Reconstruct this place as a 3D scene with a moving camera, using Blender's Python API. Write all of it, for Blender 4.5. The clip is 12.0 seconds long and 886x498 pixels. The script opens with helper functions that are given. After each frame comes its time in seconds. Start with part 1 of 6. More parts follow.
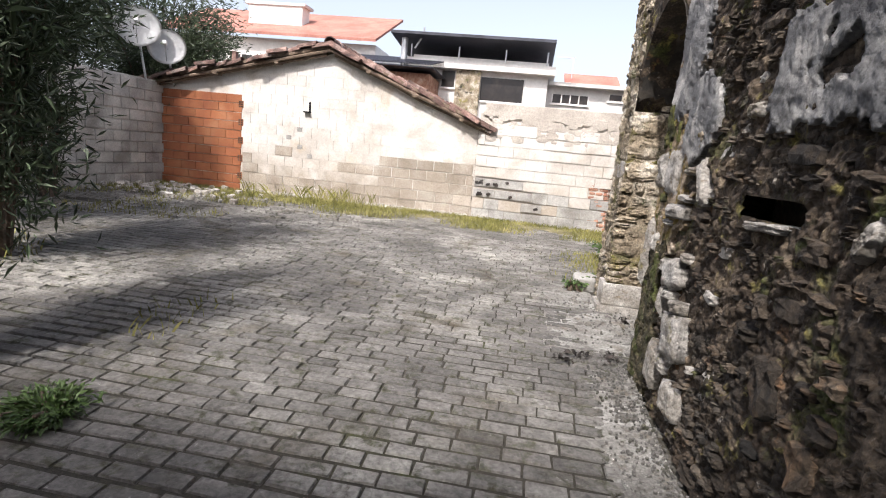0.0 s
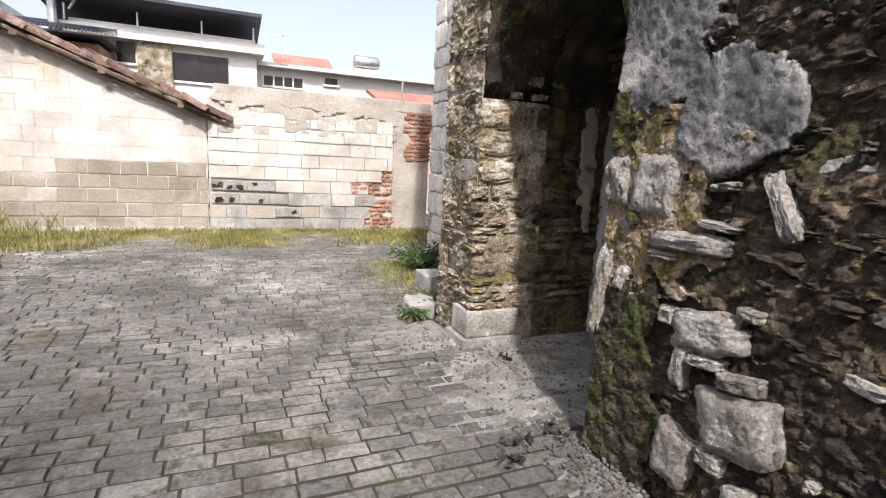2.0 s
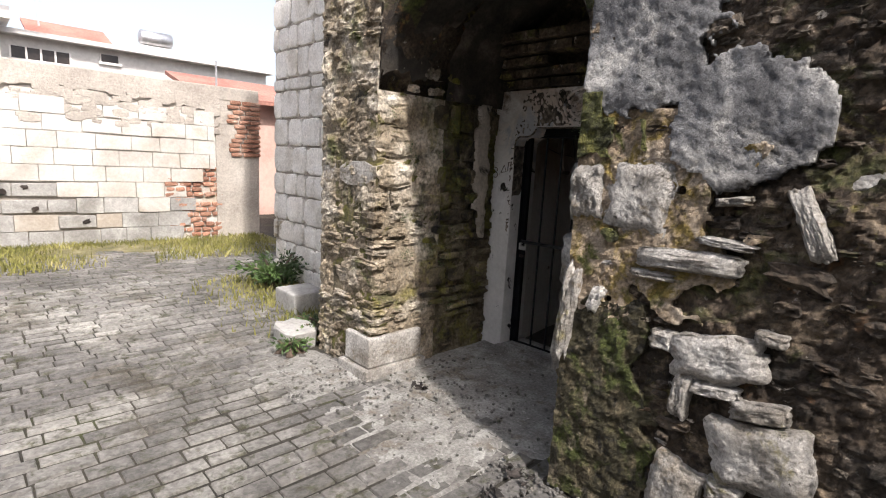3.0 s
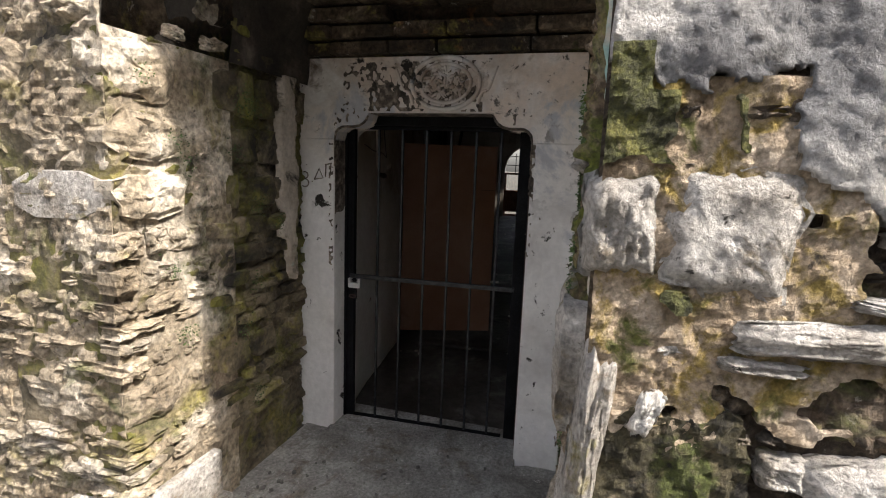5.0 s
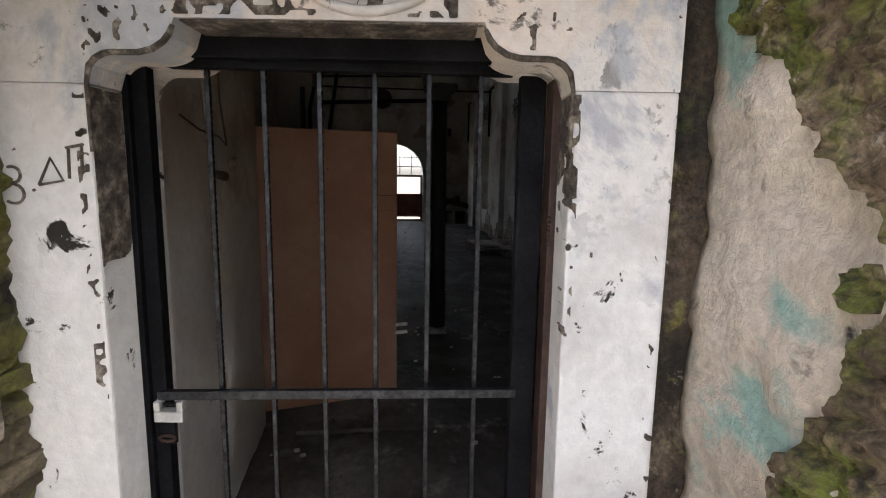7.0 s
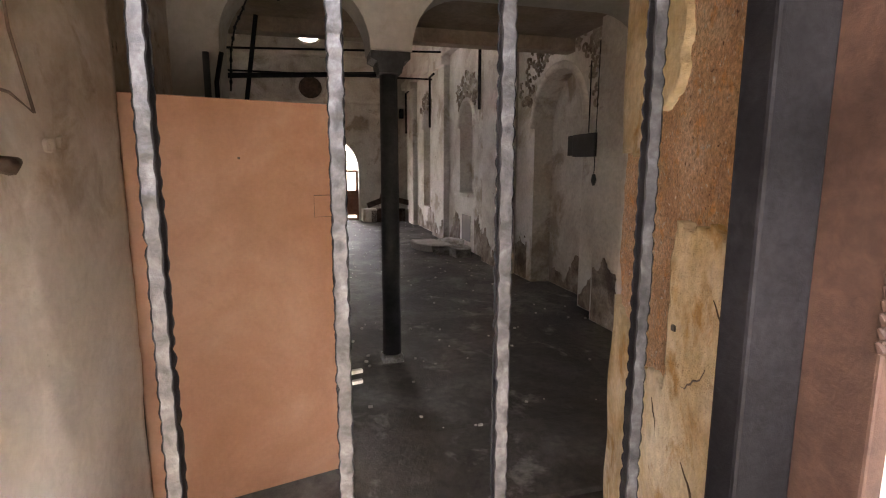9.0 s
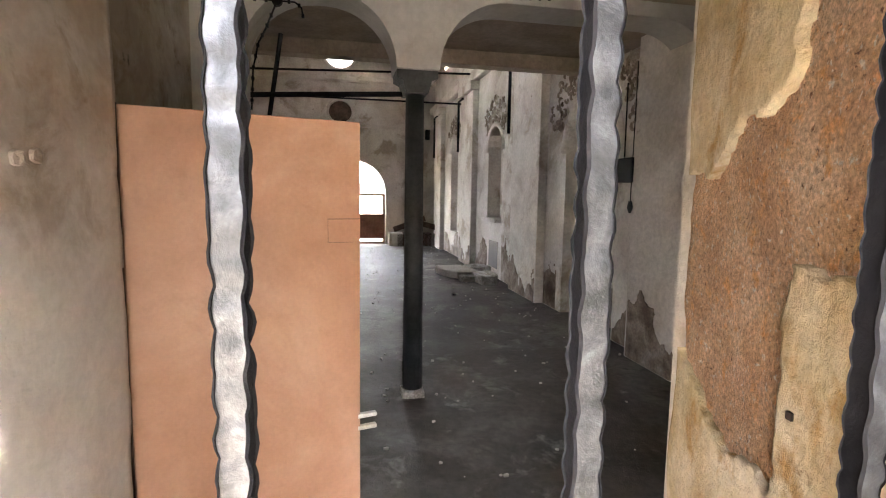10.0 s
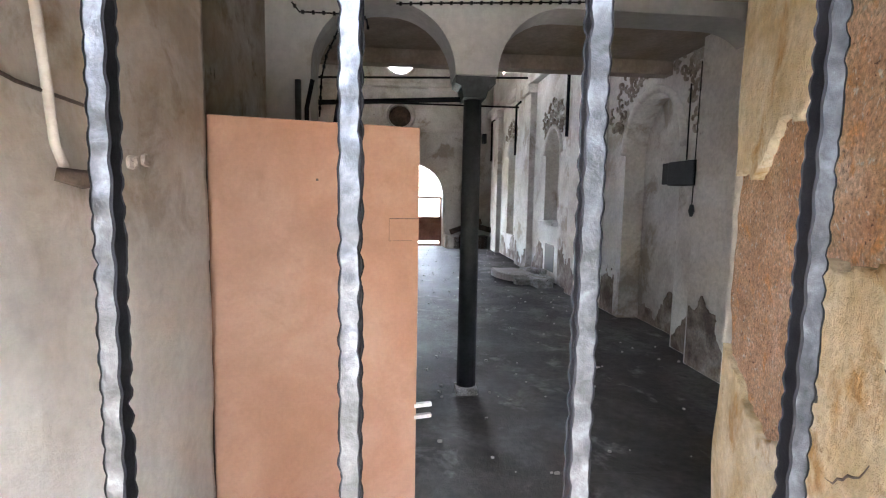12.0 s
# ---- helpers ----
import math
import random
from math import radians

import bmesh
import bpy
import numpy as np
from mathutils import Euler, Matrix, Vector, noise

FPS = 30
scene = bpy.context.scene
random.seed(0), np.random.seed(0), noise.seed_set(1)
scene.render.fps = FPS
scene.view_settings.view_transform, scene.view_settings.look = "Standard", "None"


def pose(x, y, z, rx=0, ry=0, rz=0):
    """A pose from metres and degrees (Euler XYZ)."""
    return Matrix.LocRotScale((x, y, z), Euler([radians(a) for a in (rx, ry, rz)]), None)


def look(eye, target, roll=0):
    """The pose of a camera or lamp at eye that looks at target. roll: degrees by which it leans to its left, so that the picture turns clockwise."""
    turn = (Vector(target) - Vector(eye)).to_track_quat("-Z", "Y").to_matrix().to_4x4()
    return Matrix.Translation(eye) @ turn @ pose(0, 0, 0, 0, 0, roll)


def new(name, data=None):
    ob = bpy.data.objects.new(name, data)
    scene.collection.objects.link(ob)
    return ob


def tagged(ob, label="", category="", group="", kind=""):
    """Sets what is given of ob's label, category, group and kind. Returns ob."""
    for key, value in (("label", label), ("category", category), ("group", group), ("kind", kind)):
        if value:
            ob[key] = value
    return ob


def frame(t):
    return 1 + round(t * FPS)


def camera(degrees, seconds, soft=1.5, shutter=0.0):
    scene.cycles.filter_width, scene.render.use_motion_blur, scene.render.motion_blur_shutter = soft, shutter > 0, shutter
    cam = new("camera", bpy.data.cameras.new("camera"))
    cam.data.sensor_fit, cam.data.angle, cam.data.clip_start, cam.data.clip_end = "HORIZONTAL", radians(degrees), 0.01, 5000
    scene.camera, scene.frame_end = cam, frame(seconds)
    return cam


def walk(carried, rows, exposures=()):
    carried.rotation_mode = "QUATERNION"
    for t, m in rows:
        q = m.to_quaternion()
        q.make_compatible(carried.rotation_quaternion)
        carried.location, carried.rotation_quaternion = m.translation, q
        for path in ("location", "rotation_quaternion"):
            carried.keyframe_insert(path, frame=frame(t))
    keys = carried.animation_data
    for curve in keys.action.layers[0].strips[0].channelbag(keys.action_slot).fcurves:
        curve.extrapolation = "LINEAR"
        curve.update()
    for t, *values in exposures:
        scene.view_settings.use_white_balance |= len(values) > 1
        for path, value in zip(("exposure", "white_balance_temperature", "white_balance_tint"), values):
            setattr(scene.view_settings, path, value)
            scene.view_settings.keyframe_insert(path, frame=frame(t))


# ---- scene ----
cam = camera(81.7, 12.0, soft=1.1)
PATH = [
    (0, (0.12, 0.209, 1.425), (-0.175, 2.152, 1.055), 5.6),
    (0.5, (-0.114, 0.636, 1.441), (-0.039, 2.599, 1.065), 3.8),
    (1, (-0.335, 1.034, 1.491), (-0.019, 2.97, 1.098), 3.6),
    (1.5, (-0.596, 1.413, 1.53), (-0.042, 3.309, 1.217), 3.4),
    (2, (-0.773, 1.84, 1.507), (-0.007, 3.655, 1.16), 3.0),
    (2.5, (-0.941, 2.241, 1.519), (0.091, 3.921, 1.181), 3.9),
    (3, (-1.016, 2.651, 1.543), (0.346, 4.076, 1.205), 3.1),
    (3.5, (-0.945, 3.086, 1.566), (0.613, 4.294, 1.234), 2.3),
    (5.5, (0.03, 4.086, 1.569), (1.968, 4.474, 1.261), 1.8),
    (6, (0.403, 4.202, 1.528), (2.356, 4.495, 1.214), 1.1),
    (6.5, (0.77, 4.349, 1.52), (2.73, 4.542, 1.174), 1.0),
    (7, (1.1, 4.533, 1.514), (3.079, 4.526, 1.223), 0.9),
    (9, (2.037, 4.681, 1.485), (3.996, 4.421, 1.178), 0.1),
    (9.5, (2.178, 4.66, 1.49), (4.157, 4.466, 1.28), 0.2),
    (10, (2.269, 4.647, 1.478), (4.251, 4.488, 1.265), 0.9),
    (10.5, (2.324, 4.636, 1.473), (4.308, 4.505, 1.262), 0.7),
    (11, (2.346, 4.634, 1.475), (4.335, 4.509, 1.307), 0.7),
    (11.5, (2.305, 4.626, 1.47), (4.291, 4.512, 1.265), 0.7),
    (12, (2.165, 4.647, 1.47), (4.154, 4.706, 1.266), 1.1),
]
EXPOSURE = [(0, 0.6, 6350, 14), (0.6, 0.4, 6350, 14), (2.5, 0.6, 6400, 14), (3.5, 0.8, 6500, 14), (5.5, 1.85, 6700, 12), (6.5, 2.9, 6700, 12), (7.0, 3.3, 6600, 13), (9.0, 6.2, 8000, 22), (9.5, 6.75, 7800, 20), (10.0, 7.0, 7300, 15), (11.0, 7.0, 6650, 15), (12.0, 7.1, 6200, 12)]
walk(cam, [(t, look(eye, aim, lean)) for t, eye, aim, lean in PATH], EXPOSURE)

# ---- world, sun, exposure ----
SUN_TRAVEL = Vector((0.272, 0.962, -1.15)).normalized()
world = bpy.data.worlds.new("sky")
scene.world = world
world.use_nodes = True
wn = world.node_tree.nodes
sky = wn.new("ShaderNodeTexSky")
sky.sky_type, sky.sun_disc = "NISHITA", False
sky.sun_elevation = math.asin(-SUN_TRAVEL.z)
sky.sun_rotation = math.atan2(-SUN_TRAVEL.x, -SUN_TRAVEL.y)
sky.air_density, sky.dust_density, sky.ozone_density = 1.0, 4.0, 1.0
haze = wn.new("ShaderNodeHueSaturation")
haze.inputs["Saturation"].default_value, haze.inputs["Value"].default_value = 0.5, 1.25
world.node_tree.links.new(sky.outputs[0], haze.inputs["Color"])
world.node_tree.links.new(haze.outputs[0], wn["Background"].inputs[0])
wn["Background"].inputs[1].default_value = 0.15
sun = new("sun", bpy.data.lights.new("sun", "SUN"))
sun.data.energy, sun.data.angle, sun.data.color = 3.6, radians(2.5), (1.0, 0.95, 0.87)
sun.matrix_world = look((-8, -28, 34), Vector((-8, -28, 34)) + SUN_TRAVEL)


# ---- materials ----
def mat(name, ramp, scale=2.0, fine=30.0, contrast=0.25, bump=0.3, bump_scale=60.0, rough=0.88, metal=0.0,
        patches=(), rnd=0.0, warp=0.4, coat=0.0):
    """A surface with broad and fine variation in world space. ramp: (position, colour) of the broad noise.
    patches: (colour, threshold, softness, scale, seed, zmin, zmax) of moss, stains, bare spots; z limits may be None."""
    m = bpy.data.materials.new(name)
    m.use_nodes = True
    nt = m.node_tree
    n, l = nt.nodes, nt.links
    bsdf = n["Principled BSDF"]
    pos = n.new("ShaderNodeNewGeometry").outputs["Position"]

    def tex(sc, seed=0.0, detail=5.0, rough_=0.6):
        mp = n.new("ShaderNodeMapping")
        mp.inputs["Location"].default_value = (seed * 3.1, seed * 1.7, seed * 2.3)
        l.new(pos, mp.inputs["Vector"])
        t = n.new("ShaderNodeTexNoise")
        t.inputs["Scale"].default_value, t.inputs["Detail"].default_value = sc, detail
        t.inputs["Roughness"].default_value = rough_
        t.inputs["Distortion"].default_value = warp
        l.new(mp.outputs[0], t.inputs["Vector"])
        return t.outputs["Fac"]

    r = n.new("ShaderNodeValToRGB")
    while len(r.color_ramp.elements) < len(ramp):
        r.color_ramp.elements.new(0.5)
    for e, (p, c) in zip(r.color_ramp.elements, ramp):
        e.position, e.color = p, (*c, 1)
    l.new(tex(scale), r.inputs[0])
    col = r.outputs[0]
    # fine value variation
    mr = n.new("ShaderNodeMapRange")
    mr.inputs[1].default_value, mr.inputs[2].default_value = 0.3, 0.7
    mr.inputs[3].default_value, mr.inputs[4].default_value = 1 - contrast, 1 + contrast
    l.new(tex(fine, 5.0), mr.inputs[0])
    val = mr.outputs[0]
    if rnd:
        info = n.new("ShaderNodeObjectInfo")
        isl = n.new("ShaderNodeNewGeometry")
        add = n.new("ShaderNodeMath")
        add.operation = "ADD"
        l.new(info.outputs["Random"], add.inputs[0])
        l.new(isl.outputs["Random Per Island"], add.inputs[1])
        fr = n.new("ShaderNodeMath")
        fr.operation = "FRACT"
        l.new(add.outputs[0], fr.inputs[0])
        m2 = n.new("ShaderNodeMapRange")
        m2.inputs[3].default_value, m2.inputs[4].default_value = 1 - rnd, 1 + rnd
        l.new(fr.outputs[0], m2.inputs[0])
        mu = n.new("ShaderNodeMath")
        mu.operation = "MULTIPLY"
        l.new(val, mu.inputs[0]), l.new(m2.outputs[0], mu.inputs[1])
        val = mu.outputs[0]
    for c, thr, soft, sc, seed, z0, z1 in patches:
        fac = n.new("ShaderNodeMapRange")
        fac.inputs[1].default_value, fac.inputs[2].default_value = thr - soft, thr + soft
        l.new(tex(sc, seed, 6.0, 0.65), fac.inputs[0])
        f = fac.outputs[0]
        if z0 is not None:
            sep = n.new("ShaderNodeSeparateXYZ")
            l.new(pos, sep.inputs[0])
            zr = n.new("ShaderNodeMapRange")
            zr.inputs[1].default_value, zr.inputs[2].default_value = z0, z1
            l.new(sep.outputs[2], zr.inputs[0])
            mm = n.new("ShaderNodeMath")
            mm.operation = "MULTIPLY"
            l.new(f, mm.inputs[0]), l.new(zr.outputs[0], mm.inputs[1])
            f = mm.outputs[0]
        mx = n.new("ShaderNodeMix")
        mx.data_type = "RGBA"
        mx.inputs["B"].default_value = (*c, 1)
        l.new(f, mx.inputs["Factor"]), l.new(col, mx.inputs["A"])
        mx.inputs[7].default_value = (*c, 1)
        l.new(col, mx.inputs[6])
        col = mx.outputs[2]
    hs = n.new("ShaderNodeHueSaturation")
    l.new(col, hs.inputs["Color"]), l.new(val, hs.inputs["Value"])
    l.new(hs.outputs[0], bsdf.inputs["Base Color"])
    bsdf.inputs["Roughness"].default_value, bsdf.inputs["Metallic"].default_value = rough, metal
    if coat:
        bsdf.inputs["Coat Weight"].default_value = coat
    if bump:
        b = n.new("ShaderNodeBump")
        b.inputs["Strength"].default_value, b.inputs["Distance"].default_value = bump, 0.02
        l.new(tex(bump_scale, 9.0, 6.0, 0.7), b.inputs["Height"])
        l.new(b.outputs[0], bsdf.inputs["Normal"])
    return m


MOSS = (0.085, 0.10, 0.022)
MOSSY = (0.23, 0.20, 0.06)
SOOT = (0.025, 0.022, 0.018)
RUST = (0.30, 0.14, 0.05)
M_EARTH = mat("earth_mortar", [(0.3, (0.020, 0.015, 0.010)), (0.5, (0.066, 0.047, 0.031)), (0.68, (0.165, 0.126, 0.09))], 3.5, 45, 0.65, 1.0, 45,
              patches=[((0.46, 0.42, 0.36), 0.66, 0.03, 13, 22, None, None), ((0.24, 0.185, 0.125), 0.60, 0.05, 4.5, 14, None, None), (SOOT, 0.62, 0.08, 2.6, 3, None, None), (MOSS, 0.62, 0.05, 2.3, 7, None, None), (MOSSY, 0.63, 0.04, 5.5, 17, None, None), (RUST, 0.68, 0.06, 3.6, 11, None, None)])
M_RUBBLE = mat("rubble_stone", [(0.32, (0.026, 0.019, 0.013)), (0.5, (0.074, 0.055, 0.038)), (0.66, (0.19, 0.158, 0.122))], 2.6, 38, 0.65, 1.0, 50, rnd=0.45,
               patches=[(SOOT, 0.56, 0.10, 1.6, 3, None, None), (MOSS, 0.66, 0.05, 2.2, 7, None, None), ((0.22, 0.14, 0.08), 0.62, 0.06, 3.1, 19, None, None)])
M_PALE = mat("pale_limestone", [(0.35, (0.29, 0.26, 0.22)), (0.55, (0.48, 0.455, 0.42)), (0.7, (0.64, 0.62, 0.585))], 5.0, 60, 0.45, 1.0, 75, rnd=0.15,
             patches=[((0.24, 0.19, 0.125), 0.64, 0.05, 7.0, 12, None, None), (MOSSY, 0.66, 0.05, 4.5, 2, None, None), ((0.05, 0.043, 0.035), 0.68, 0.03, 22.0, 4, None, None)])
M_PIER = mat("pier_stone", [(0.3, (0.15, 0.115, 0.075)), (0.5, (0.33, 0.275, 0.20)), (0.68, (0.58, 0.53, 0.45))], 3.0, 40, 0.6, 1.0, 50, rnd=0.25,
             patches=[(SOOT, 0.62, 0.06, 3.4, 6, None, None), (MOSSY, 0.61, 0.06, 2.6, 9, None, None), (MOSS, 0.63, 0.06, 2.7, 12, None, None), ((0.05, 0.042, 0.03), 0.66, 0.03, 15, 21, None, None)])
M_STUCCO = mat("grey_stucco", [(0.35, (0.15, 0.15, 0.155)), (0.5, (0.25, 0.25, 0.255)), (0.66, (0.50, 0.49, 0.475))], 3.0, 95, 0.3, 1.0, 95,
               patches=[(SOOT, 0.63, 0.06, 4.5, 5, None, None), ((0.62, 0.60, 0.57), 0.60, 0.05, 3.2, 15, None, None)])
M_ASHLAR = mat("white_ashlar", [(0.3, (0.56, 0.52, 0.46)), (0.5, (0.76, 0.73, 0.68)), (0.7, (0.83, 0.81, 0.78))], 3.0, 40, 0.2, 0.5, 40, rnd=0.1,
               patches=[((0.30, 0.25, 0.17), 0.66, 0.05, 2.2, 4, None, None)])
M_PAVER = mat("paving_stone", [(0.3, (0.10, 0.094, 0.086)), (0.5, (0.165, 0.157, 0.146)), (0.7, (0.27, 0.26, 0.24))], 0.9, 35, 0.42, 0.9, 60, rnd=0.24, rough=0.75,
              patches=[((0.40, 0.385, 0.35), 0.60, 0.10, 0.55, 2, None, None), ((0.10, 0.085, 0.06), 0.62, 0.08, 1.3, 8, None, None), ((0.075, 0.075, 0.045), 0.60, 0.06, 9.0, 15, None, None), ((0.33, 0.32, 0.30), 0.68, 0.04, 26.0, 18, None, None)])
M_JOINT = mat("joint_soil", [(0.35, (0.03, 0.027, 0.02)), (0.55, (0.06, 0.053, 0.04)), (0.7, (0.13, 0.118, 0.095))], 1.2, 60, 0.4, 0.8, 90,
              patches=[((0.06, 0.068, 0.02), 0.62, 0.06, 1.0, 3, None, None)])
M_DUST = mat("lime_dust", [(0.35, (0.22, 0.21, 0.19)), (0.55, (0.34, 0.33, 0.305)), (0.7, (0.50, 0.49, 0.465))], 4.0, 60, 0.4, 1.0, 80,
             patches=[((0.20, 0.175, 0.14), 0.60, 0.06, 7.0, 5, None, None), ((0.64, 0.62, 0.58), 0.66, 0.04, 24, 9, None, None)])
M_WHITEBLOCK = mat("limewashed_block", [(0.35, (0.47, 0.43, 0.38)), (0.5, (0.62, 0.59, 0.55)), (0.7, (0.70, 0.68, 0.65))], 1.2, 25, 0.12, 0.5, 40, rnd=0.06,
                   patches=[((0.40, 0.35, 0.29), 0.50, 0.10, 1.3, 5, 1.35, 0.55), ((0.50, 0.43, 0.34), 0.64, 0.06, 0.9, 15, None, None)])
M_BLOCK = mat("bare_concrete_block", [(0.35, (0.28, 0.24, 0.19)), (0.5, (0.37, 0.32, 0.265)), (0.7, (0.48, 0.44, 0.385))], 1.6, 30, 0.2, 0.8, 45, rnd=0.12)
M_GREYBLOCK = mat("grey_block", [(0.35, (0.25, 0.24, 0.22)), (0.5, (0.38, 0.37, 0.35)), (0.7, (0.55, 0.54, 0.51))], 1.6, 30, 0.2, 0.7, 45, rnd=0.15)
M_CEMENT = mat("cement_render", [(0.35, (0.36, 0.32, 0.28)), (0.55, (0.47, 0.43, 0.38)), (0.7, (0.56, 0.52, 0.47))], 1.5, 30, 0.2, 0.6, 40)
M_ORANGE = mat("hollow_clay_brick", [(0.35, (0.230, 0.072, 0.030)), (0.55, (0.323, 0.119, 0.051)), (0.7, (0.391, 0.178, 0.093))], 1.5, 30, 0.15, 0.4, 50, rnd=0.12)
M_REDBRICK = mat("red_brick", [(0.35, (0.28, 0.125, 0.08)), (0.55, (0.40, 0.22, 0.15)), (0.7, (0.52, 0.37, 0.29))], 4, 40, 0.3, 0.7, 50, rnd=0.25)
M_TILE = mat("clay_roof_tile", [(0.35, (0.10, 0.055, 0.045)), (0.52, (0.22, 0.135, 0.11)), (0.7, (0.42, 0.34, 0.30))], 3, 40, 0.4, 0.8, 50, rnd=0.45,
             patches=[((0.05, 0.04, 0.035), 0.58, 0.08, 4.0, 6, None, None)])
M_REDROOF = mat("red_roof", [(0.35, (0.30, 0.125, 0.095)), (0.6, (0.40, 0.20, 0.155))], 0.8, 12, 0.25, 0.3, 30)
M_HOUSE = mat("white_house_render", [(0.4, (0.70, 0.67, 0.63)), (0.6, (0.80, 0.78, 0.75))], 0.4, 6, 0.08, 0.1, 20)
M_HOUSE2 = mat("grey_house_render", [(0.4, (0.52, 0.50, 0.48)), (0.6, (0.63, 0.61, 0.58))], 0.4, 6, 0.1, 0.1, 20)
M_DARKROOF = mat("dark_sheet_roof", [(0.4, (0.018, 0.02, 0.03)), (0.6, (0.04, 0.042, 0.06))], 1, 10, 0.2, 0.1, 20, rough=0.5)
M_GLASSDARK = mat("dark_window_void", [(0.4, (0.02, 0.018, 0.018)), (0.6, (0.045, 0.035, 0.03))], 1, 5, 0.2, 0, 20, rough=0.3)
M_TIMBER = mat("weathered_timber", [(0.35, (0.10, 0.07, 0.05)), (0.55, (0.19, 0.14, 0.10)), (0.7, (0.30, 0.24, 0.19))], 6, 60, 0.35, 0.6, 60)
M_PIPE = mat("galvanised_pipe", [(0.4, (0.45, 0.45, 0.46)), (0.6, (0.62, 0.62, 0.63))], 3, 20, 0.1, 0.1, 30, rough=0.4, metal=0.8)
M_DISH = mat("dish_enamel", [(0.4, (0.62, 0.62, 0.62)), (0.6, (0.72, 0.72, 0.72))], 2, 20, 0.06, 0.05, 30, rough=0.5)
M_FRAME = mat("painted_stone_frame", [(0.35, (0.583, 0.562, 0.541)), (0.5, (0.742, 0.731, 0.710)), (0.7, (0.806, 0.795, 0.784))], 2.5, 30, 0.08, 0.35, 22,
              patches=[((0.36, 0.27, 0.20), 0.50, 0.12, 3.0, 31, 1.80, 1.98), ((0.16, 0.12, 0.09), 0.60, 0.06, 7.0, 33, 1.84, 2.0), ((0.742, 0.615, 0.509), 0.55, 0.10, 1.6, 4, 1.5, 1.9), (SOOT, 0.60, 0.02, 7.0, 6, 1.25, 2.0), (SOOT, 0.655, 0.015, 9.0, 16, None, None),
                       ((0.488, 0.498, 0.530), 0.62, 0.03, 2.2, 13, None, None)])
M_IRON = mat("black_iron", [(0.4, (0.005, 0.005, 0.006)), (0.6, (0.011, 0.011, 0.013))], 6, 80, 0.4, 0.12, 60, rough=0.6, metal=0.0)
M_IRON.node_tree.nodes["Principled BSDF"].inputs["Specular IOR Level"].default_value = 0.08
M_BAR = mat("grey_iron", [(0.35, (0.012, 0.013, 0.015)), (0.48, (0.028, 0.030, 0.034)), (0.68, (0.062, 0.065, 0.072))], 42, 160, 0.3, 0.12, 45, rough=0.40, metal=0.6,
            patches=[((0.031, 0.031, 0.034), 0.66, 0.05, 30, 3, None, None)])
M_BROWNSTEEL = mat("brown_painted_steel", [(0.4, (0.034, 0.020, 0.016)), (0.6, (0.066, 0.039, 0.031))], 6, 60, 0.3, 0.15, 60, rough=0.5)
M_BROWNSTEEL.node_tree.nodes["Principled BSDF"].inputs["Specular IOR Level"].default_value = 0.25
M_STEEL = mat("padlock_steel", [(0.4, (0.55, 0.56, 0.55)), (0.6, (0.70, 0.70, 0.69))], 10, 60, 0.1, 0.1, 60, rough=0.35, metal=0.5)
M_REVEALW = mat("greyed_limewash", [(0.35, (0.58, 0.545, 0.505)), (0.5, (0.68, 0.655, 0.625)), (0.7, (0.74, 0.72, 0.70))], 1.1, 25, 0.08, 0.25, 40,
                patches=[((0.40, 0.32, 0.24), 0.44, 0.14, 1.6, 4, 1.15, 1.7), ((0.26, 0.18, 0.11), 0.60, 0.08, 4.0, 14, 1.1, 1.7), ((0.124, 0.093, 0.068), 0.70, 0.03, 5, 8, None, None)])
M_NAVE = mat("peeling_nave_plaster", [(0.35, (0.44, 0.39, 0.34)), (0.5, (0.58, 0.54, 0.49)), (0.7, (0.68, 0.65, 0.61))], 1.2, 25, 0.14, 0.4, 30,
             patches=[((0.36, 0.30, 0.24), 0.60, 0.05, 1.3, 6, None, None), ((0.17, 0.13, 0.10), 0.70, 0.03, 2.6, 9, None, None)])
M_DADO = mat("rotted_dado", [(0.35, (0.11, 0.075, 0.055)), (0.5, (0.24, 0.19, 0.15)), (0.7, (0.42, 0.37, 0.32))], 4, 45, 0.3, 0.9, 45)
M_SPANDREL = mat("white_spandrel", [(0.4, (0.37, 0.357, 0.338)), (0.6, (0.45, 0.437, 0.418))], 1.0, 20, 0.08, 0.2, 30,
                 patches=[((0.338, 0.300, 0.255), 0.64, 0.06, 1.6, 4, None, None)])
M_SOFFIT = mat("brown_board_soffit", [(0.4, (0.22, 0.175, 0.138)), (0.6, (0.31, 0.255, 0.21))], 1.5, 25, 0.15, 0.2, 30)
M_FLOOR = mat("dusty_stone_floor", [(0.35, (0.036, 0.030, 0.025)), (0.5, (0.070, 0.062, 0.053)), (0.7, (0.155, 0.143, 0.128))], 1.1, 18, 0.3, 0.5, 35, rough=0.65,
              patches=[((0.05, 0.042, 0.035), 0.58, 0.06, 1.7, 5, None, None), ((0.19, 0.176, 0.158), 0.63, 0.05, 2.9, 8, None, None), ((0.05, 0.042, 0.036), 0.66, 0.03, 6.0, 12, None, None)])
M_FLOOR.node_tree.nodes["Principled BSDF"].inputs["Specular IOR Level"].default_value = 0.2
M_COLUMN = mat("dark_column", [(0.4, (0.020, 0.023, 0.025)), (0.6, (0.045, 0.048, 0.050))], 4, 30, 0.25, 0.3, 40, rough=0.55)
